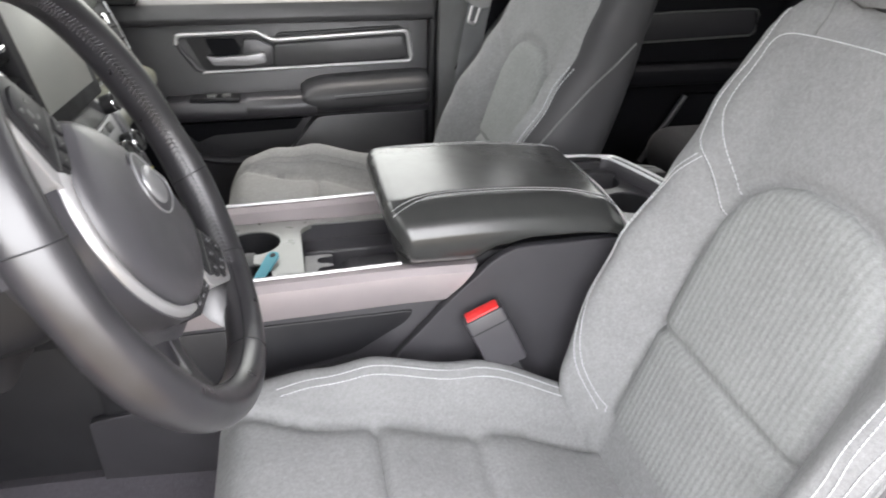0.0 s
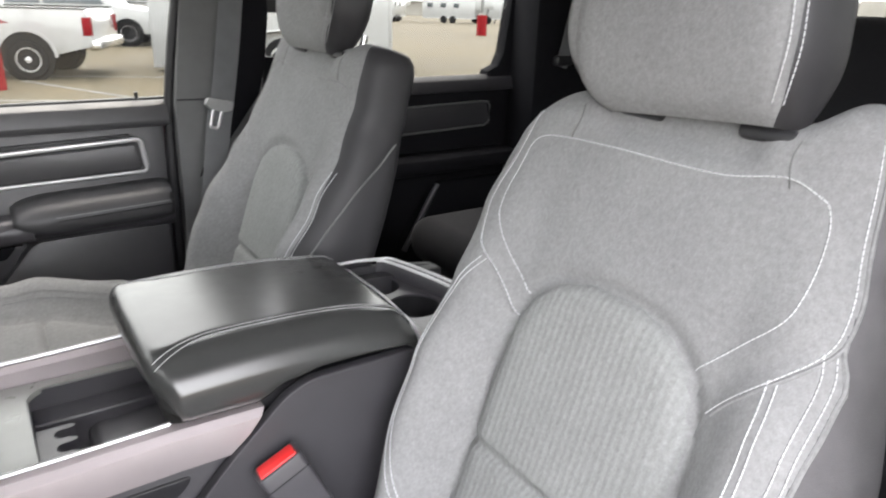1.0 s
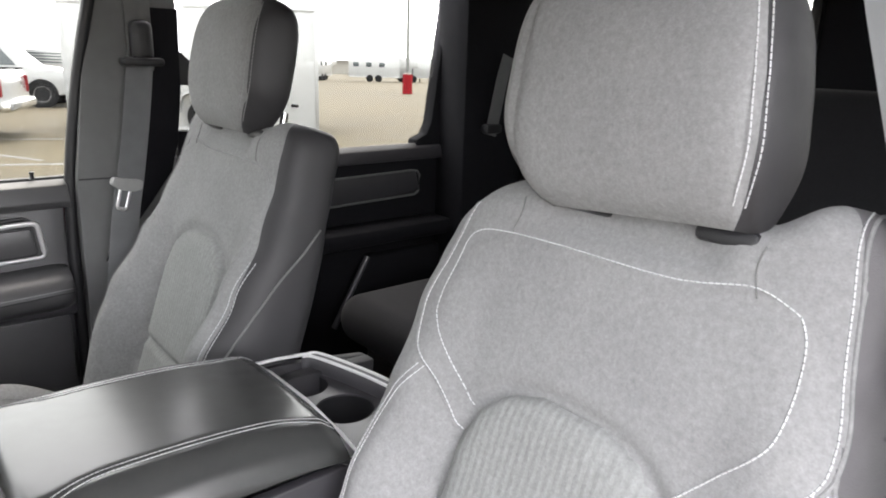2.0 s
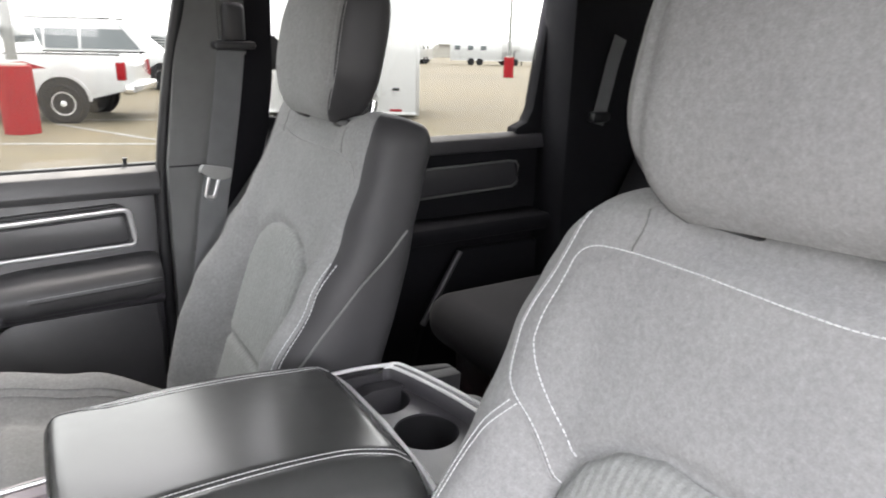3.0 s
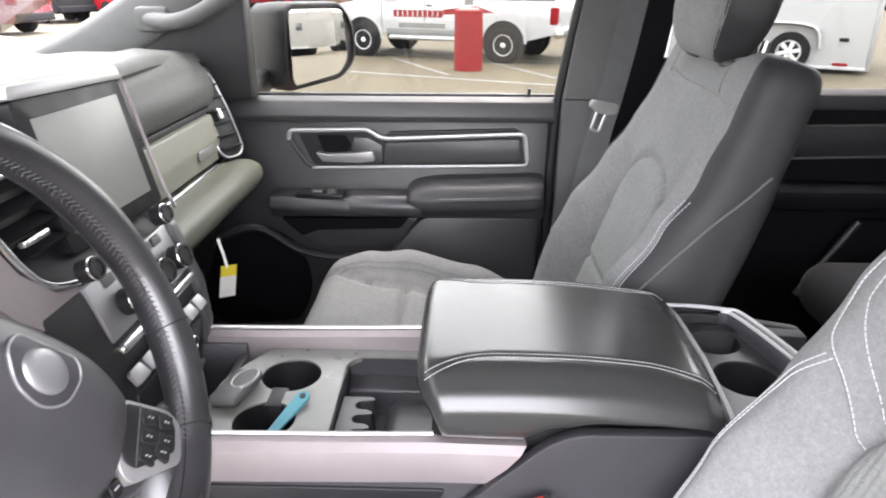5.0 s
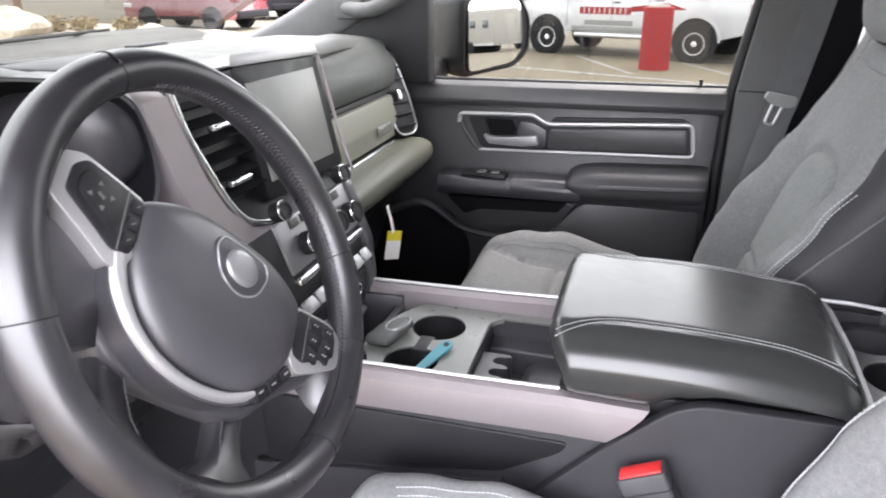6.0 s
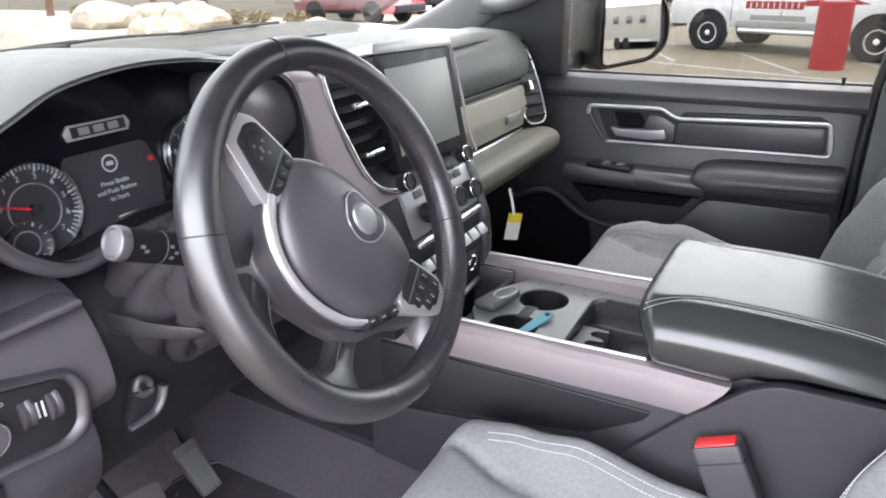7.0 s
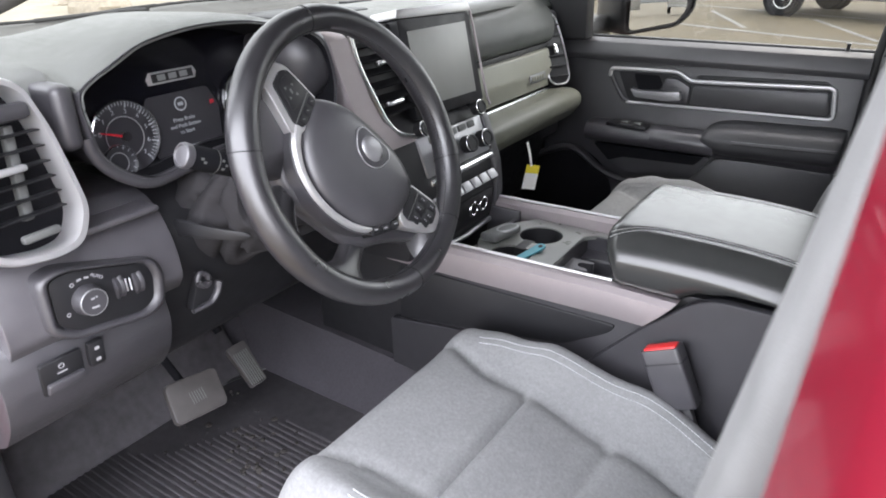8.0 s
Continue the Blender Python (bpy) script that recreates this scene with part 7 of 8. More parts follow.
AM = facing((-0.668, -0.314, 0.198), (0.72, -0.10, 0.68), (-0.66, 0.02, 0.75))
part("pad", moved(prism(rounded([(-0.014, -0.046), (0.018, -0.046), (0.021, 0.040), (-0.019, 0.040)], 0.006), "xy", -0.012, 0.003, 0.004), AM), RUBBER, gas)
for k in range(7):
    part("rib", moved(box(-0.0140 + 0.0045 * k, -0.0120 + 0.0045 * k, -0.042, 0.024, 0.002, 0.0052, 0.0006), AM), GREYPL, gas)
part("arm", tube([(-0.71, -0.330, 0.26), (-0.77, -0.340, 0.36)], 0.008), MATT, gas)

# ---- floor mat ----
mat = thing("floor_mat", "dark ribbed rubber floor mat, dusty and littered with crumbs", "floor mat")
part("sheet", prism(rounded([(-0.83, -0.70), (-0.34, -0.70), (-0.34, -0.165), (-0.80, -0.165), (-0.84, -0.30)], 0.03), "xy", 0.045, 0.055, 0.003), MATCLOTH, mat)
part("sheet_slope", prism([(-0.82, 0.050), (-0.96, 0.262), (-0.972, 0.262), (-0.835, 0.050)], "xz", -0.70, -0.20, 0.003), MATCLOTH, mat)
for k in range(34):
    y = -0.692 + 0.0126 * k
    x0 = max(-0.822, interp(y, [(-0.70, -0.90), (-0.575, -0.872), (-0.519, -0.818), (-0.453, -0.732), (-0.364, -0.696), (-0.26, -0.62)]))
    part("rib", box(x0, -0.35, y, y + 0.0056, 0.054, 0.0585, 0.0012), MATCLOTH, mat)
part("edge_binding", tube([(x, y, 0.0545) for x, y in rounded([(-0.83, -0.70), (-0.34, -0.70), (-0.34, -0.165), (-0.80, -0.165), (-0.84, -0.30)], 0.03)], 0.004, closed=True, n=6), BLACK, mat)
rnd = random.Random(4)
crumbs = []
for k in range(60):
    x, y = -0.80 + rnd.random() * 0.34, -0.50 + rnd.random() * 0.24
    b = bmesh.new()
    bmesh.ops.create_icosphere(b, subdivisions=1, radius=0.0012 + 0.0028 * rnd.random() ** 3)
    for v in b.verts:
        v.co *= 0.7 + 0.6 * rnd.random()
    crumbs.append(moved(b, pose(x, y, 0.0555)))
for k in range(70):
    x, y = -0.60 + rnd.gauss(0.0, 0.05), -0.37 + rnd.gauss(0, 0.05)
    b = bmesh.new()
    bmesh.ops.create_icosphere(b, subdivisions=1, radius=0.002 + 0.006 * rnd.random() ** 2)
    for v in b.verts:
        v.co *= 0.6 + 0.8 * rnd.random()
        v.co.z *= 0.5
    crumbs.append(moved(b, pose(x, min(y, -0.20), 0.058)))
single("dirt_crumbs", merge(*crumbs), CRUMB, "crumbs of dried mud on the floor mat", "dirt", "stuff")
# ---- the lot outside ----
lines = thing("lot_lines", "worn white parking bay lines on the asphalt", "road marking", "structure")


def stripe(a, b, w=0.10):
    a, b = Vector(a), Vector(b)
    d = (b - a).normalized()
    n = Vector((-d.y, d.x)) * w / 2
    part("stripe", prism([tuple(a + n), tuple(b + n), tuple(b - n), tuple(a - n)], "xy", GZ - 0.01, GZ + 0.004), PAINTLINE, lines)


stripe((-7.0, 14.4), (4.8, 9.4), 0.13)
stripe((-9.0, 18.6), (6.0, 12.2), 0.11)
for k in range(-2, 3):
    stripe((-1.7 + 2.2 * k, 14.7 - 0.93 * k), (-0.40 + 2.2 * k, 12.0 - 0.93 * k))
stripe((3.0, 22.0), (9.0, 19.4), 0.11)


def road_wheel(parent, x, y, r=0.40, w=0.26, spokes=True):
    side = 1 if y > 0 else -1
    m = pose(x, y, r, -90 * side if side > 0 else 90, 0, 0)
    tyre = part("wheel", lathe([(r * 0.62, -w / 2), (r * 0.92, -w / 2), (r, -w * 0.35), (r, w * 0.35), (r * 0.92, w / 2), (r * 0.64, w / 2), (r * 0.62, w * 0.3)], 36, m), TYRE, parent)
    rim = part("rim", lathe([(r * 0.61, w * 0.40), (r * 0.59, w * 0.45), (r * 0.54, w * 0.44), (r * 0.52, w * 0.20)], 28, m, False), RIM, tyre)
    part("brake_disc", lathe([(r * 0.53, w * 0.10), (r * 0.53, w * 0.16), (0.0, w * 0.16)], 20, m), TYRE, tyre)
    part("hub_cap", lathe([(r * 0.17, w * 0.14), (r * 0.16, w * 0.40), (r * 0.11, w * 0.44), (0.0, w * 0.44)], 16, m), RIM, tyre)
    if spokes:
        for k in range(6):
            part("spoke", moved(prism([(r * 0.10, -r * 0.085), (r * 0.56, -r * 0.115), (r * 0.56, r * 0.115), (r * 0.10, r * 0.085)], "xy", w * 0.22, w * 0.40, 0.006), m @ pose(0, 0, 0, 0, 0, 60 * k + 12)), RIM, tyre)


def pickup(at, heading, label, paint, L=5.35, WB=3.35, graphics=True, seen=-1):
    """A crew pickup: nose toward +x of its own, axles WB apart, seen from its y<0 side."""
    root = thing("pickup_truck", label, "pickup truck", at=at)
    root.rotation_euler = (0, 0, heading)
    xr, xf = 0.0, WB
    body = rounded([(xr - 1.10, 0.60), (xr - 1.08, 1.05), (xr - 1.02, 1.22), (xr + 0.95, 1.22), (xr + 1.00, 1.20), (xf - 0.55, 1.20), (xf + 0.30, 1.16), (xf + 0.85, 1.05), (xf + 0.95, 0.95), (xf + 0.95, 0.52), (xr - 0.5, 0.45)], 0.06)
    part("body", prism(body, "xz", -0.96, 0.96, 0.07, 3), paint, root)
    cab = [(xr + 0.90, 1.18), (xr + 1.06, 1.82), (xr + 1.25, 1.90), (xr + 2.10, 1.90), (xr + 2.35, 1.82), (xr + 3.00, 1.18)]
    part("cab", loft([[(x, y * (1.0 if z < 1.3 else 0.86), z) for x, z in rounded(cab, 0.06)] for y in (-0.92, -0.90, 0.90, 0.92)]), paint, root)
    for sy in (-1, 1):
        for pts in ([(xr + 1.06, 1.24), (xr + 1.16, 1.74), (xr + 1.72, 1.78), (xr + 1.72, 1.24)], [(xr + 1.82, 1.24), (xr + 1.82, 1.78), (xr + 2.20, 1.76), (xr + 2.68, 1.24)]):
            w = part("window", loft([[(x, sy * (0.925 - 0.20 * (z - 1.24)), z) for x, z in rounded(pts, 0.05)], [(x, sy * (0.935 - 0.20 * (z - 1.24)), z) for x, z in rounded(pts, 0.05)]]), CARGLASS, root)
        for x in (xr, xf):
            arc = [(math.cos(math.pi * k / 18), math.sin(math.pi * k / 18)) for k in range(19)]
            part("wheel_arch", prism([(x + 0.500 * c, 0.40 + 0.485 * d) for c, d in arc] + [(x + 0.450 * c, 0.40 + 0.440 * d) for c, d in arc[::-1]], "xz", min(sy * 0.955, sy * 0.985), max(sy * 0.955, sy * 0.985)), paint, root)
            part("arch_well", moved(lathe([(0.450, -0.02), (0.450, 0.008), (0, 0.008)], 28), pose(x, sy * 0.955, 0.40, 90, 0, 0)), TYRE, root)
            road_wheel(root, x, sy * 0.87, 0.355)
        part("step_bar", tube([(xr + 0.75, sy * 1.00, 0.44), (xf - 0.70, sy * 1.00, 0.44)], 0.05), GALV, root)
        part("sill", box(xr + 0.60, xf - 0.60, min(sy * 0.94, sy * 0.975), max(sy * 0.94, sy * 0.975), 0.50, 0.62, 0.01), GREYPL, root)
        part("tail_lamp", box(xr - 1.10, xr - 0.96, min(sy * 0.80, sy * 0.975), max(sy * 0.80, sy * 0.975), 0.78, 1.10, 0.02), REDSIGN, root, "red tail lamp")
        part("door_mirror", box(xf - 0.75, xf - 0.62, min(sy * 0.98, sy * 1.20), max(sy * 0.98, sy * 1.20), 1.20, 1.44, 0.03), TYRE, root)
        part("door_handle", box(xr + 1.60, xr + 1.74, min(sy * 0.955, sy * 0.985), max(sy * 0.955, sy * 0.985), 1.08, 1.11, 0.008), TYRE, root)
        for x in (xr + 0.98, xr + 1.78, xr + 2.82):
            part("door_gap", box(x - 0.006, x + 0.006, min(sy * 0.955, sy * 0.962), max(sy * 0.955, sy * 0.962), 0.62, 1.18), TYRE, root)
        if graphics:
            # plain coloured shapes in place of the painted lettering
            part("sign_band", prism([(xr + 0.20, 0.98), (xr + 1.35, 0.92), (xr + 1.35, 1.02), (xr + 0.60, 1.10)], "xz", min(sy * 0.955, sy * 0.965), max(sy * 0.955, sy * 0.965)), REDSIGN, root, "red painted band")
            part("sign_bar", box(xr + 1.36, xr + 2.52, min(sy * 0.955, sy * 0.965), max(sy * 0.955, sy * 0.965), 0.86, 1.00), REDSIGN, root, "red sign bar")
            for k in range(9):
                part("sign_gap", box(xr + 1.46 + 0.118 * k, xr + 1.485 + 0.118 * k, min(sy * 0.955, sy * 0.968), max(sy * 0.955, sy * 0.968), 0.875, 0.985), WHITEPAINT, root)
            part("sign_bar", box(xr + 1.30, xr + 2.40, min(sy * 0.955, sy * 0.965), max(sy * 0.955, sy * 0.965), 0.64, 0.74), GREYPL, root, "dark sign bar")
    part("bumper", box(xr - 1.22, xr - 1.02, -0.92, 0.92, 0.52, 0.70, 0.05, 3), CHROME, root)
    part("front_bumper", box(xf + 0.86, xf + 1.04, -0.94, 0.94, 0.42, 0.72, 0.06, 3), CHROME, root)
    part("bed_rail", merge(box(xr - 1.05, xr + 0.92, -0.93, -0.86, 1.215, 1.245, 0.01), box(xr - 1.05, xr + 0.92, 0.86, 0.93, 1.215, 1.245, 0.01)), TYRE, root)
    part("rear_window", box(xr + 0.955, xr + 0.985, -0.70, 0.70, 1.32, 1.72, 0.01), CARGLASS, root)
    return root


def wagon(at, heading, label, paint, L=4.9, H=1.85):
    """An estate-bodied car: two boxes, windows all round, nose toward +x."""
    root = thing("parked_car", label, "car", "", "parked cars", at=at)
    root.rotation_euler = (0, 0, heading)
    body = rounded([(-L / 2, 0.45), (-L / 2 + 0.03, 1.05), (L / 2 - 1.35, 1.10), (L / 2 - 0.15, 0.95), (L / 2, 0.80), (L / 2, 0.35), (-L / 2 + 0.1, 0.35)], 0.08)
    part("body", prism(body, "xz", -0.94, 0.94, 0.08, 3), paint, root)
    top = [(-L / 2 + 0.06, 1.02), (-L / 2 + 0.28, H - 0.12), (-L / 2 + 0.55, H), (L / 2 - 2.35, H), (L / 2 - 2.05, H - 0.08), (L / 2 - 1.20, 1.05)]
    part("cabin", loft([[(x, y * (1.0 if z < 1.15 else 0.84), z) for x, z in rounded(top, 0.07)] for y in (-0.91, -0.88, 0.88, 0.91)]), paint, root)
    for sy in (-1, 1):
        edges = [(-L / 2 + 0.42, -L / 2 + 1.20), (-L / 2 + 1.28, -L / 2 + 2.15), (-L / 2 + 2.23, L / 2 - 1.50)]
        for k, (x0, x1) in enumerate(edges):
            pts = [(x0, 1.12), (x0 + (0.10 if k == 0 else 0), H - 0.14), (x1 - (0.55 if k == 2 else 0), H - 0.14), (x1, 1.12)]
            part("window", loft([[(x, sy * (0.915 - 0.22 * (z - 1.12)), z) for x, z in rounded(pts, 0.05)], [(x, sy * (0.925 - 0.22 * (z - 1.12)), z) for x, z in rounded(pts, 0.05)]]), CARGLASS, root)
        for x in (-L / 2 + 0.95, L / 2 - 0.95):
            part("arch_well", moved(lathe([(0.40, -0.02), (0.40, 0.012), (0, 0.012)], 28), pose(x, sy * 0.935, 0.37, 90, 0, 0)), TYRE, root)
            road_wheel(root, x, sy * 0.84, 0.36, 0.24)
        part("sill", box(-L / 2 + 1.45, L / 2 - 1.45, min(sy * 0.93, sy * 0.96), max(sy * 0.93, sy * 0.96), 0.36, 0.46, 0.02), TYRE, root)
        part("tail_lamp", box(-L / 2 - 0.01, -L / 2 + 0.20, min(sy * 0.72, sy * 0.95), max(sy * 0.72, sy * 0.95), 0.86, 1.10, 0.02), REDSIGN, root, "red tail lamp")
        part("head_lamp", box(L / 2 - 0.35, L / 2 - 0.02, min(sy * 0.62, sy * 0.95), max(sy * 0.62, sy * 0.95), 0.72, 0.88, 0.03), GALV, root)
    part("rear_window", loft([[(-L / 2 + 0.09 + 0.20 * (z - 1.1) / 0.6 - d, y * 0.7, z) for y, z in ((-1, 1.15), (-1, 1.62), (1, 1.62), (1, 1.15))] for d in (0.0, 0.02)]), CARGLASS, root)
    part("bumper", box(-L / 2 - 0.08, -L / 2 + 0.10, -0.90, 0.90, 0.38, 0.62, 0.05, 3), TYRE, root)
    part("roof_rail", merge(box(-L / 2 + 0.6, L / 2 - 2.3, -0.72, -0.68, H, H + 0.05, 0.01), box(-L / 2 + 0.6, L / 2 - 2.3, 0.68, 0.72, H, H + 0.05, 0.01)), TYRE, root)
    return root


RW, FW = Vector((0.66, 13.85)), Vector((-2.40, 15.1))
d = (FW - RW).normalized()
hd = math.atan2(d.y, d.x)
nrm = Vector((-d.y, d.x))
base = RW - nrm * 0.95 * (1 if nrm.y < 0 else -1)
pickup((base.x, base.y, GZ), hd, "white service pickup with red markings parked across the lot", WHITEPAINT, WB=3.30)
wagon((2.4, 22.5, GZ), hd + math.pi, "white estate car parked behind the pickup", WHITEPAINT, 5.3, 1.92)
wagon((-15.4, 20.6, GZ), radians(178), "dark red estate car parked beyond the landscaping", MAROON, 4.5, 1.72)
wagon((-14.4, 27.5, GZ), radians(150), "bright red car parked far off", REDSIGN, 4.6, 1.5)
wagon((-16.8, 26.5, GZ), radians(160), "black car parked far off", TYRE, 4.7, 1.6)
wagon((-12.2, 31.0, GZ), radians(150), "grey car parked far off", GALV, 4.6, 1.5)
wagon((-9.3, 34.0, GZ), radians(140), "red car parked in the far row", REDSIGN, 4.6, 1.5)
wagon((-6.5, 36.5, GZ), radians(140), "white car parked in the far row", WHITEPAINT, 4.6, 1.6)


def lamp_base(x, y, r, h, label, tall):
    """A light pole whose foot is wrapped in a red sleeve."""
    root = thing("light_pole", label, "light pole", "", "light poles", at=(x, y, lot_z(x, y)))
    part("sleeve", lathe([(r, 0.0), (r, h * 0.5), (r * 0.98, h), (r * 0.9, h + 0.01), (0.0, h + 0.01)], 28), REDSIGN, root, "red vinyl sleeve")
    part("footing", lathe([(r * 0.72, 0.0), (r * 0.72, h + 0.04), (r * 0.4, h + 0.05), (0, h + 0.05)], 24), CONCRETE, root)
    part("pole", lathe([(0.085, h + 0.1), (0.06, tall), (0.0, tall)], 16), GREYPL, root)
    part("lamp_head", box(-0.5, 0.5, -0.15, 0.15, tall, tall + 0.15, 0.03), GALV, root)
    return root


lamp_base(-0.05, 12.75, 0.27, 1.08, "grey light pole with a red sleeve round its footing", 8.0)
lamp_base(21.7, 28.6, 0.26, 1.00, "distant light pole with a red sleeve", 9.0)
lamp_base(-22.0, 40.0, 0.34, 1.15, "distant light pole with a red sleeve", 9.0)

# enclosed white trailer
tr = thing("enclosed_trailer", "plain white enclosed cargo trailer on the lot", "trailer", at=(7.15, 12.15, GZ))
td = Vector((2.90 - 7.15, 14.55 - 12.15))
tr.rotation_euler = (0, 0, math.atan2(td.y, td.x))
TL = td.length
part("body", box(0, TL, -2.1, 0.0, 0.10, 2.50, 0.03), WHITEPAINT, tr)
part("roof_trim", box(-0.01, TL + 0.01, -2.11, 0.01, 2.46, 2.54, 0.015), GALV, tr)
part("corner_post", merge(box(-0.015, 0.06, -0.05, 0.015, 0.10, 2.50, 0.01), box(-0.015, 0.06, -2.115, -2.05, 0.10, 2.50, 0.01)), GALV, tr)
part("lower_trim", box(-0.01, TL, -0.02, 0.012, 0.08, 0.14, 0.008), GALV, tr)
for k in range(8):
    part("panel_seam", box(0.6 + 0.6 * k, 0.61 + 0.6 * k, 0.001, 0.004, 0.14, 2.46), GALV, tr)
part("marker_lamp", box(0.35, 0.60, 0.0, 0.02, 0.15, 0.20, 0.005), REDSIGN, tr, "red marker lamp")
part("vent_plate", box(0.40, 0.55, 0.0, 0.02, 0.58, 0.64, 0.005), TYRE, tr)
for x in (1.35, 2.25):
    for y in (0.02, -2.12):
        road_wheel(tr, x, y, 0.36, 0.22)
part("fender", tube(smooth_path([(0.85, 0.10, 0.45), (1.0, 0.10, 0.82), (1.8, 0.10, 0.88), (2.6, 0.10, 0.82), (2.75, 0.10, 0.45)], 5), 0.09, n=8, flat=0.4), GALV, tr)

# far row of horse trailers and sheds
far = random.Random(11)


def stock_trailer(x, y, L, turn, kind, skin=WHITEPAINT):
    """A far trailer: body, nose, windows or an open slatted side, axles under it."""
    ht = thing("stock_trailer", ("white livestock trailer with small windows in the distant row", "white stock trailer with dark slatted side in the distant row", "plain white cargo trailer in the distant row")[kind], "trailer", "", "stock trailers", at=(x, y, lot_z(x, y)))
    ht.rotation_euler = (0, 0, turn)
    H = (2.7, 2.5, 2.9)[kind]
    part("body", box(-L / 2, L / 2, -1.1, 1.1, 0.55, H, 0.10), skin, ht)
    part("skirt", box(-L / 2 + 0.05, L / 2 - 0.05, -1.12, 1.12, 0.50, 0.62, 0.01), GALV, ht)
    if kind < 2:
        part("gooseneck", prism([(L / 2 - 0.2, 1.3), (L / 2 - 0.2, H - 0.05), (L / 2 + 1.9, H - 0.15), (L / 2 + 2.1, 1.65), (L / 2 + 0.6, 1.5)], "xz", -1.0, 1.0, 0.08), WHITEPAINT, ht)
        part("jack_leg", box(L / 2 + 1.4, L / 2 + 1.5, -0.1, 0.1, 0.0, 1.7, 0.01), TYRE, ht)
    else:
        part("drawbar", box(L / 2, L / 2 + 1.3, -0.1, 0.1, 0.45, 0.60, 0.01), TYRE, ht)
    if kind == 0:
        for j in range(int(L / 1.5)):
            part("window", box(-L / 2 + 0.5 + 1.4 * j, -L / 2 + 1.1 + 1.4 * j, -1.13, -1.08, 1.6, 2.05, 0.02), CARGLASS, ht)
    elif kind == 1:
        for j in range(4):
            part("slat_gap", box(-L / 2 + 0.4, L / 2 - 0.5, -1.13, -1.08, 1.25 + 0.27 * j, 1.38 + 0.27 * j, 0.01), CARGLASS, ht)
    else:
        part("rear_door", box(-L / 2 - 0.02, -L / 2 + 0.03, -0.95, 0.95, 0.65, H - 0.15, 0.01), CARGLASS, ht, "dark open rear door")
    for xx in (-0.5, 0.45):
        part("wheel", moved(lathe([(0.20, -1.14), (0.38, -1.12), (0.38, 1.12), (0.20, 1.14)], 18), pose(xx, 0, 0.38, 90, 0, 0)), TYRE, ht)


for k in range(17):
    stock_trailer(4.0 + 5.6 * k + far.uniform(-0.8, 0.8), 82.0 - 2.4 * k + far.uniform(-3, 3), far.uniform(5.0, 7.5), radians(far.choice((-24, -20, -28, 150, 35, -60)) + far.uniform(-6, 6)), far.choice((0, 1, 2, 1)))
for x, y, L in ((44, 14.5, 6), (47, 19.5, 6), (52, 9.0, 7), (49, 25.5, 6)):
    stock_trailer(x, y, L, radians(-18 + far.uniform(-6, 6)), 0, CONCRETE)
shed = thing("distant_shed", "low pale metal shed far across the lot", "building", at=(95, 190, lot_z(95, 190)))
part("wall", box(-30, 30, -8, 8, 0, 4), CONCRETE, shed)
part("roof", prism([(-9, 4), (9, 4), (0, 6.5)], "yz", -31, 31), GALV, shed)

# timber fence behind the pickup
fence = thing("timber_fence", "brown horizontal timber boards of a long fence", "fence")
a, b = Vector((-34.0, 47.0)), Vector((-4.0, 34.0))
fd = (b - a).normalized()
fm = Matrix.Translation((a.x, a.y, GZ)) @ pose(0, 0, 0, 0, 0, math.degrees(math.atan2(fd.y, fd.x)))
for k in range(9):
    part("board", moved(box(0, (b - a).length, -0.03, 0.03, 0.05 + 0.28 * k, 0.30 + 0.28 * k, 0.01), fm), WOOD, fence)
for k in range(12):
    part("post", moved(box(2.8 * k, 2.8 * k + 0.12, 0.03, 0.15, 0, 2.7, 0.01), fm), WOOD, fence)

# pale landscaped strip with boulders, bushes and trees beyond the bonnet
single("landscape_bed", prism(rounded([(-30, -6), (-9, -2), (-9.5, 12), (-12.5, 19.0), (-22, 22), (-44, 24), (-44, -6)], 2.0), "xy", GZ - 0.05, GZ + 0.06), PALEBED, "pale gravel landscaping bed", "ground", "structure")


def boulder(x, y, r, seed):
    rn = random.Random(seed)
    bm = bmesh.new()
    bmesh.ops.create_icosphere(bm, subdivisions=3, radius=1.0)
    off = Vector((rn.random() * 9, rn.random() * 9, rn.random() * 9))
    for v in bm.verts:
        n = noise.noise(v.co * 1.3 + off) * 0.35 + noise.noise(v.co * 3.1 + off) * 0.12
        v.co = v.co * (1 + n)
        v.co = Vector((v.co.x * r * 1.35, v.co.y * r, max(v.co.z, -0.4) * r * 0.75))
    return single("boulder", moved(bm, pose(x, y, GZ + 0.06 + r * 0.25, 0, 0, rn.random() * 360)), ROCK, "rough pale tan landscaping boulder", "rock", "", "boulders", sharp=30)


for k, (x, y, r) in enumerate(((-19.0, 16.4, 0.85), (-17.0, 13.0, 0.6), (-22.5, 15.5, 0.9), (-14.6, 17.2, 0.32), (-24.5, 19.0, 0.7), (-17.8, 9.5, 0.7), (-21.0, 11.0, 0.8))):
    boulder(x, y, r, k)


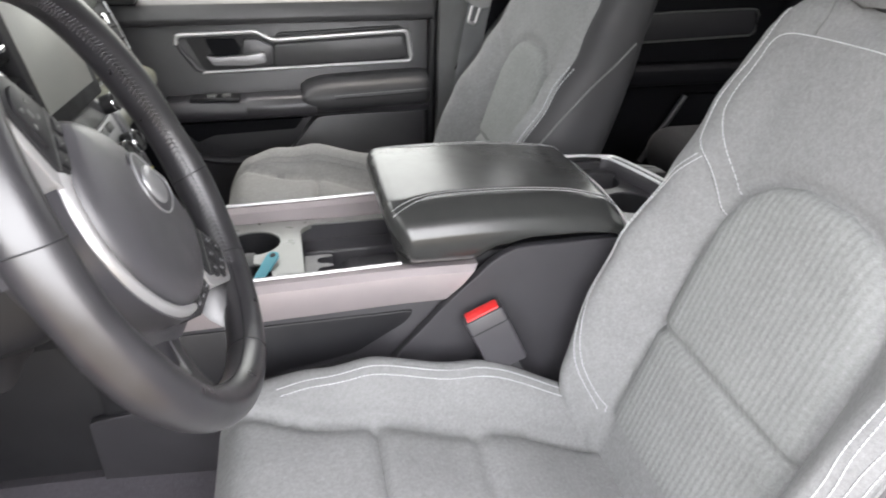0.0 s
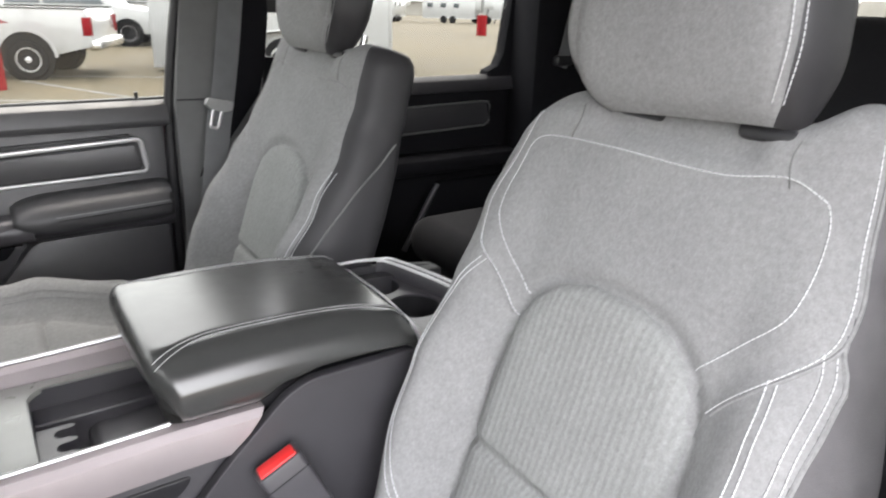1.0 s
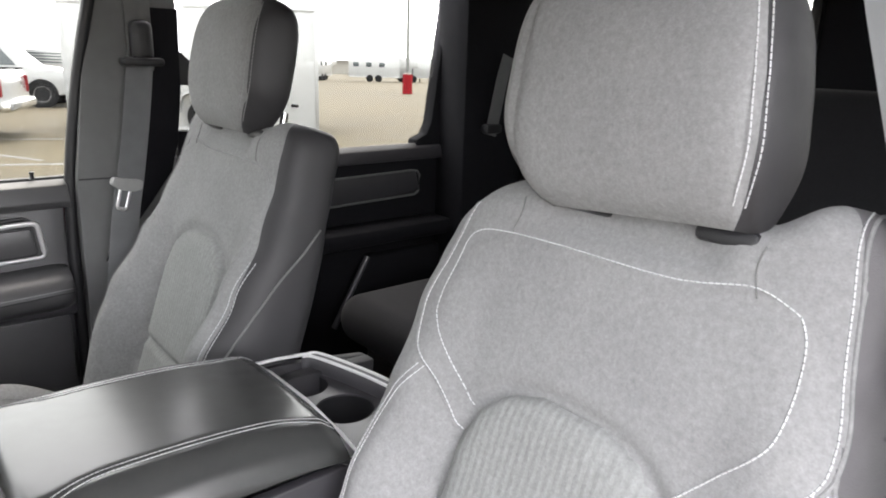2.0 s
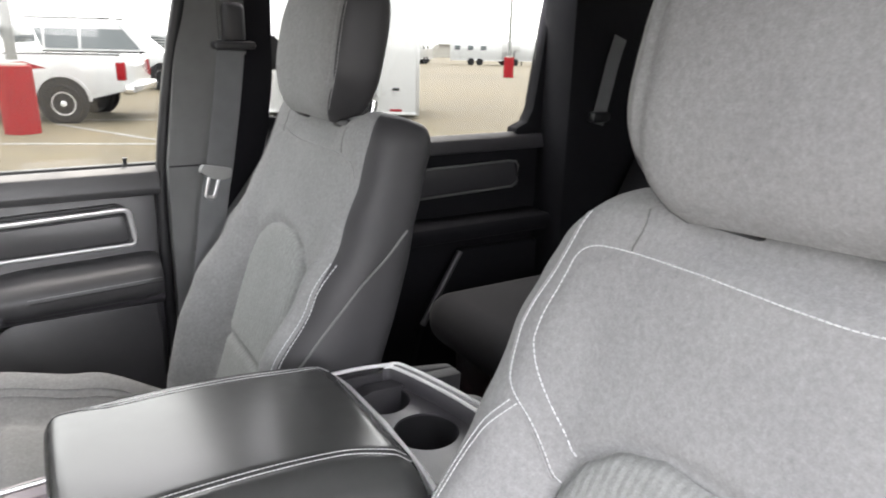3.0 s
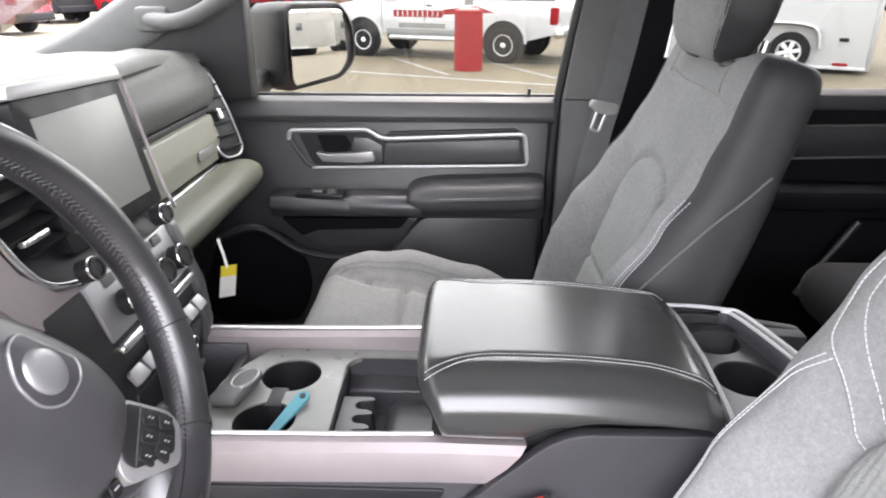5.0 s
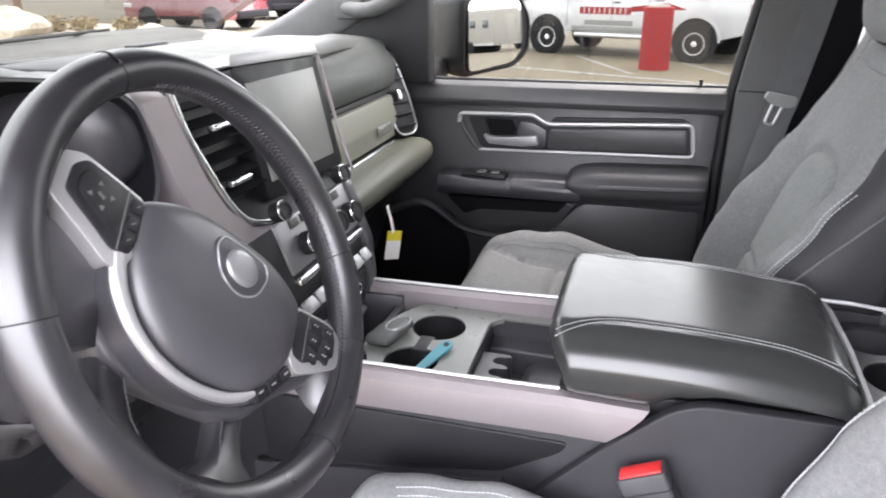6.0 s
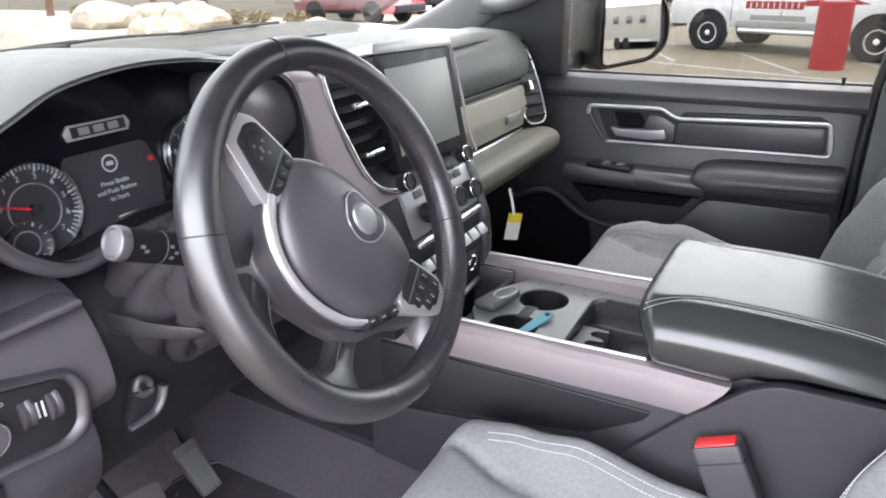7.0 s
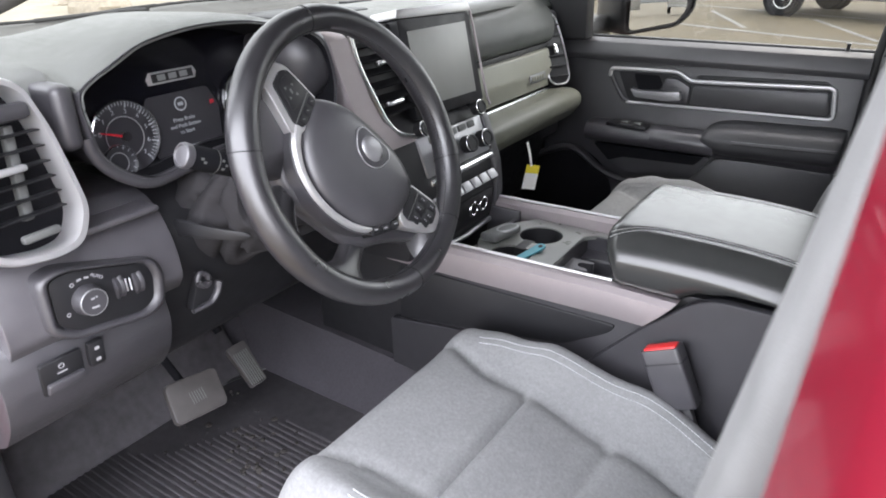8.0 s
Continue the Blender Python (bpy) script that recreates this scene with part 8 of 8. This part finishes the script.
def leafy(bm_list, c, rx, rz, count, rn, size):
    bm = bmesh.new()
    for _ in range(count):
        u = Vector((rn.gauss(0, 1), rn.gauss(0, 1), rn.gauss(0, 1))).normalized() * (rn.random() ** 0.4)
        p = Vector(c) + Vector((u.x * rx, u.y * rx, u.z * rz))
        t = Vector((rn.gauss(0, 1), rn.gauss(0, 1), rn.gauss(0, 0.6))).normalized()
        s = t.orthogonal().normalized() * size * 0.35
        q = t * size * (0.6 + 0.8 * rn.random())
        bm.faces.new([bm.verts.new(v) for v in (p - s, p + q * 0.5 - s * 0.2, p + q, p + q * 0.5 + s * 1.4)])
    return bm


for k, (x, y, h) in enumerate(((-27, 24, 5.0), (-33, 20, 6.0), (-24, 28, 5.5), (-38, 30, 6.5))):
    rn = random.Random(20 + k)
    t = thing("tree", "bare-limbed tree with sparse dry tan leaves", "tree", "", "trees", at=(x, y, GZ))
    trunk = [tube(smooth_path([(0, 0, 0), (0.08, 0.05, h * 0.3), (0.0, 0.1, h * 0.65), (0.1, 0.0, h * 0.95)], 5), lambda s: 0.20 * (1 - 0.8 * s), n=9)]
    for j in range(9):
        a = rn.random() * 6.28
        z0 = h * (0.25 + 0.06 * j)
        trunk.append(tube(smooth_path([(0, 0, z0), (0.5 * math.cos(a), 0.5 * math.sin(a), z0 + 0.5), (1.3 * math.cos(a), 1.3 * math.sin(a), z0 + 1.2)], 4), lambda s: 0.07 * (1 - 0.8 * s), n=6))
    part("trunk", merge(*trunk), WOOD, t)
    part("crown", merge(*[leafy(None, (rn.gauss(0, 0.8), rn.gauss(0, 0.8), h * (0.55 + 0.5 * rn.random())), 0.9, 0.7, 170, rn, 0.16) for _ in range(9)]), DRYLEAF, t)
for k in range(9):
    rn = random.Random(50 + k)
    x, y = -15.5 - 1.9 * k + rn.uniform(-0.5, 0.5), 17.4 + 0.35 * k + rn.uniform(-0.4, 0.4)
    single("dry_shrub", leafy(None, (x, y, GZ + 0.30), 0.45, 0.28, 420, rn, 0.12), DRYLEAF, "low dry tan shrub in the gravel bed", "shrub", "", "shrubs")

# hazy skyline, the distance haze put into the trees' pale grey
sk = bmesh.new()
rn = random.Random(3)
pts = []
for k in range(121):
    ang = radians(360 * k / 120)
    pts.append((math.cos(ang) * 620, math.sin(ang) * 620, 9 + 5 * noise.noise(Vector((k * 0.21, 0, 0))) + 4 * noise.noise(Vector((k * 0.9, 3, 0)))))
for (x0, y0, z0), (x1, y1, z1) in zip(pts, pts[1:]):
    sk.faces.new([sk.verts.new(p) for p in ((x0, y0, lot_z(x0, y0) - 1), (x1, y1, lot_z(x1, y1) - 1), (x1, y1, lot_z(x1, y1) + z1), (x0, y0, lot_z(x0, y0) + z0))])
bmesh.ops.remove_doubles(sk, verts=sk.verts, dist=0.01)
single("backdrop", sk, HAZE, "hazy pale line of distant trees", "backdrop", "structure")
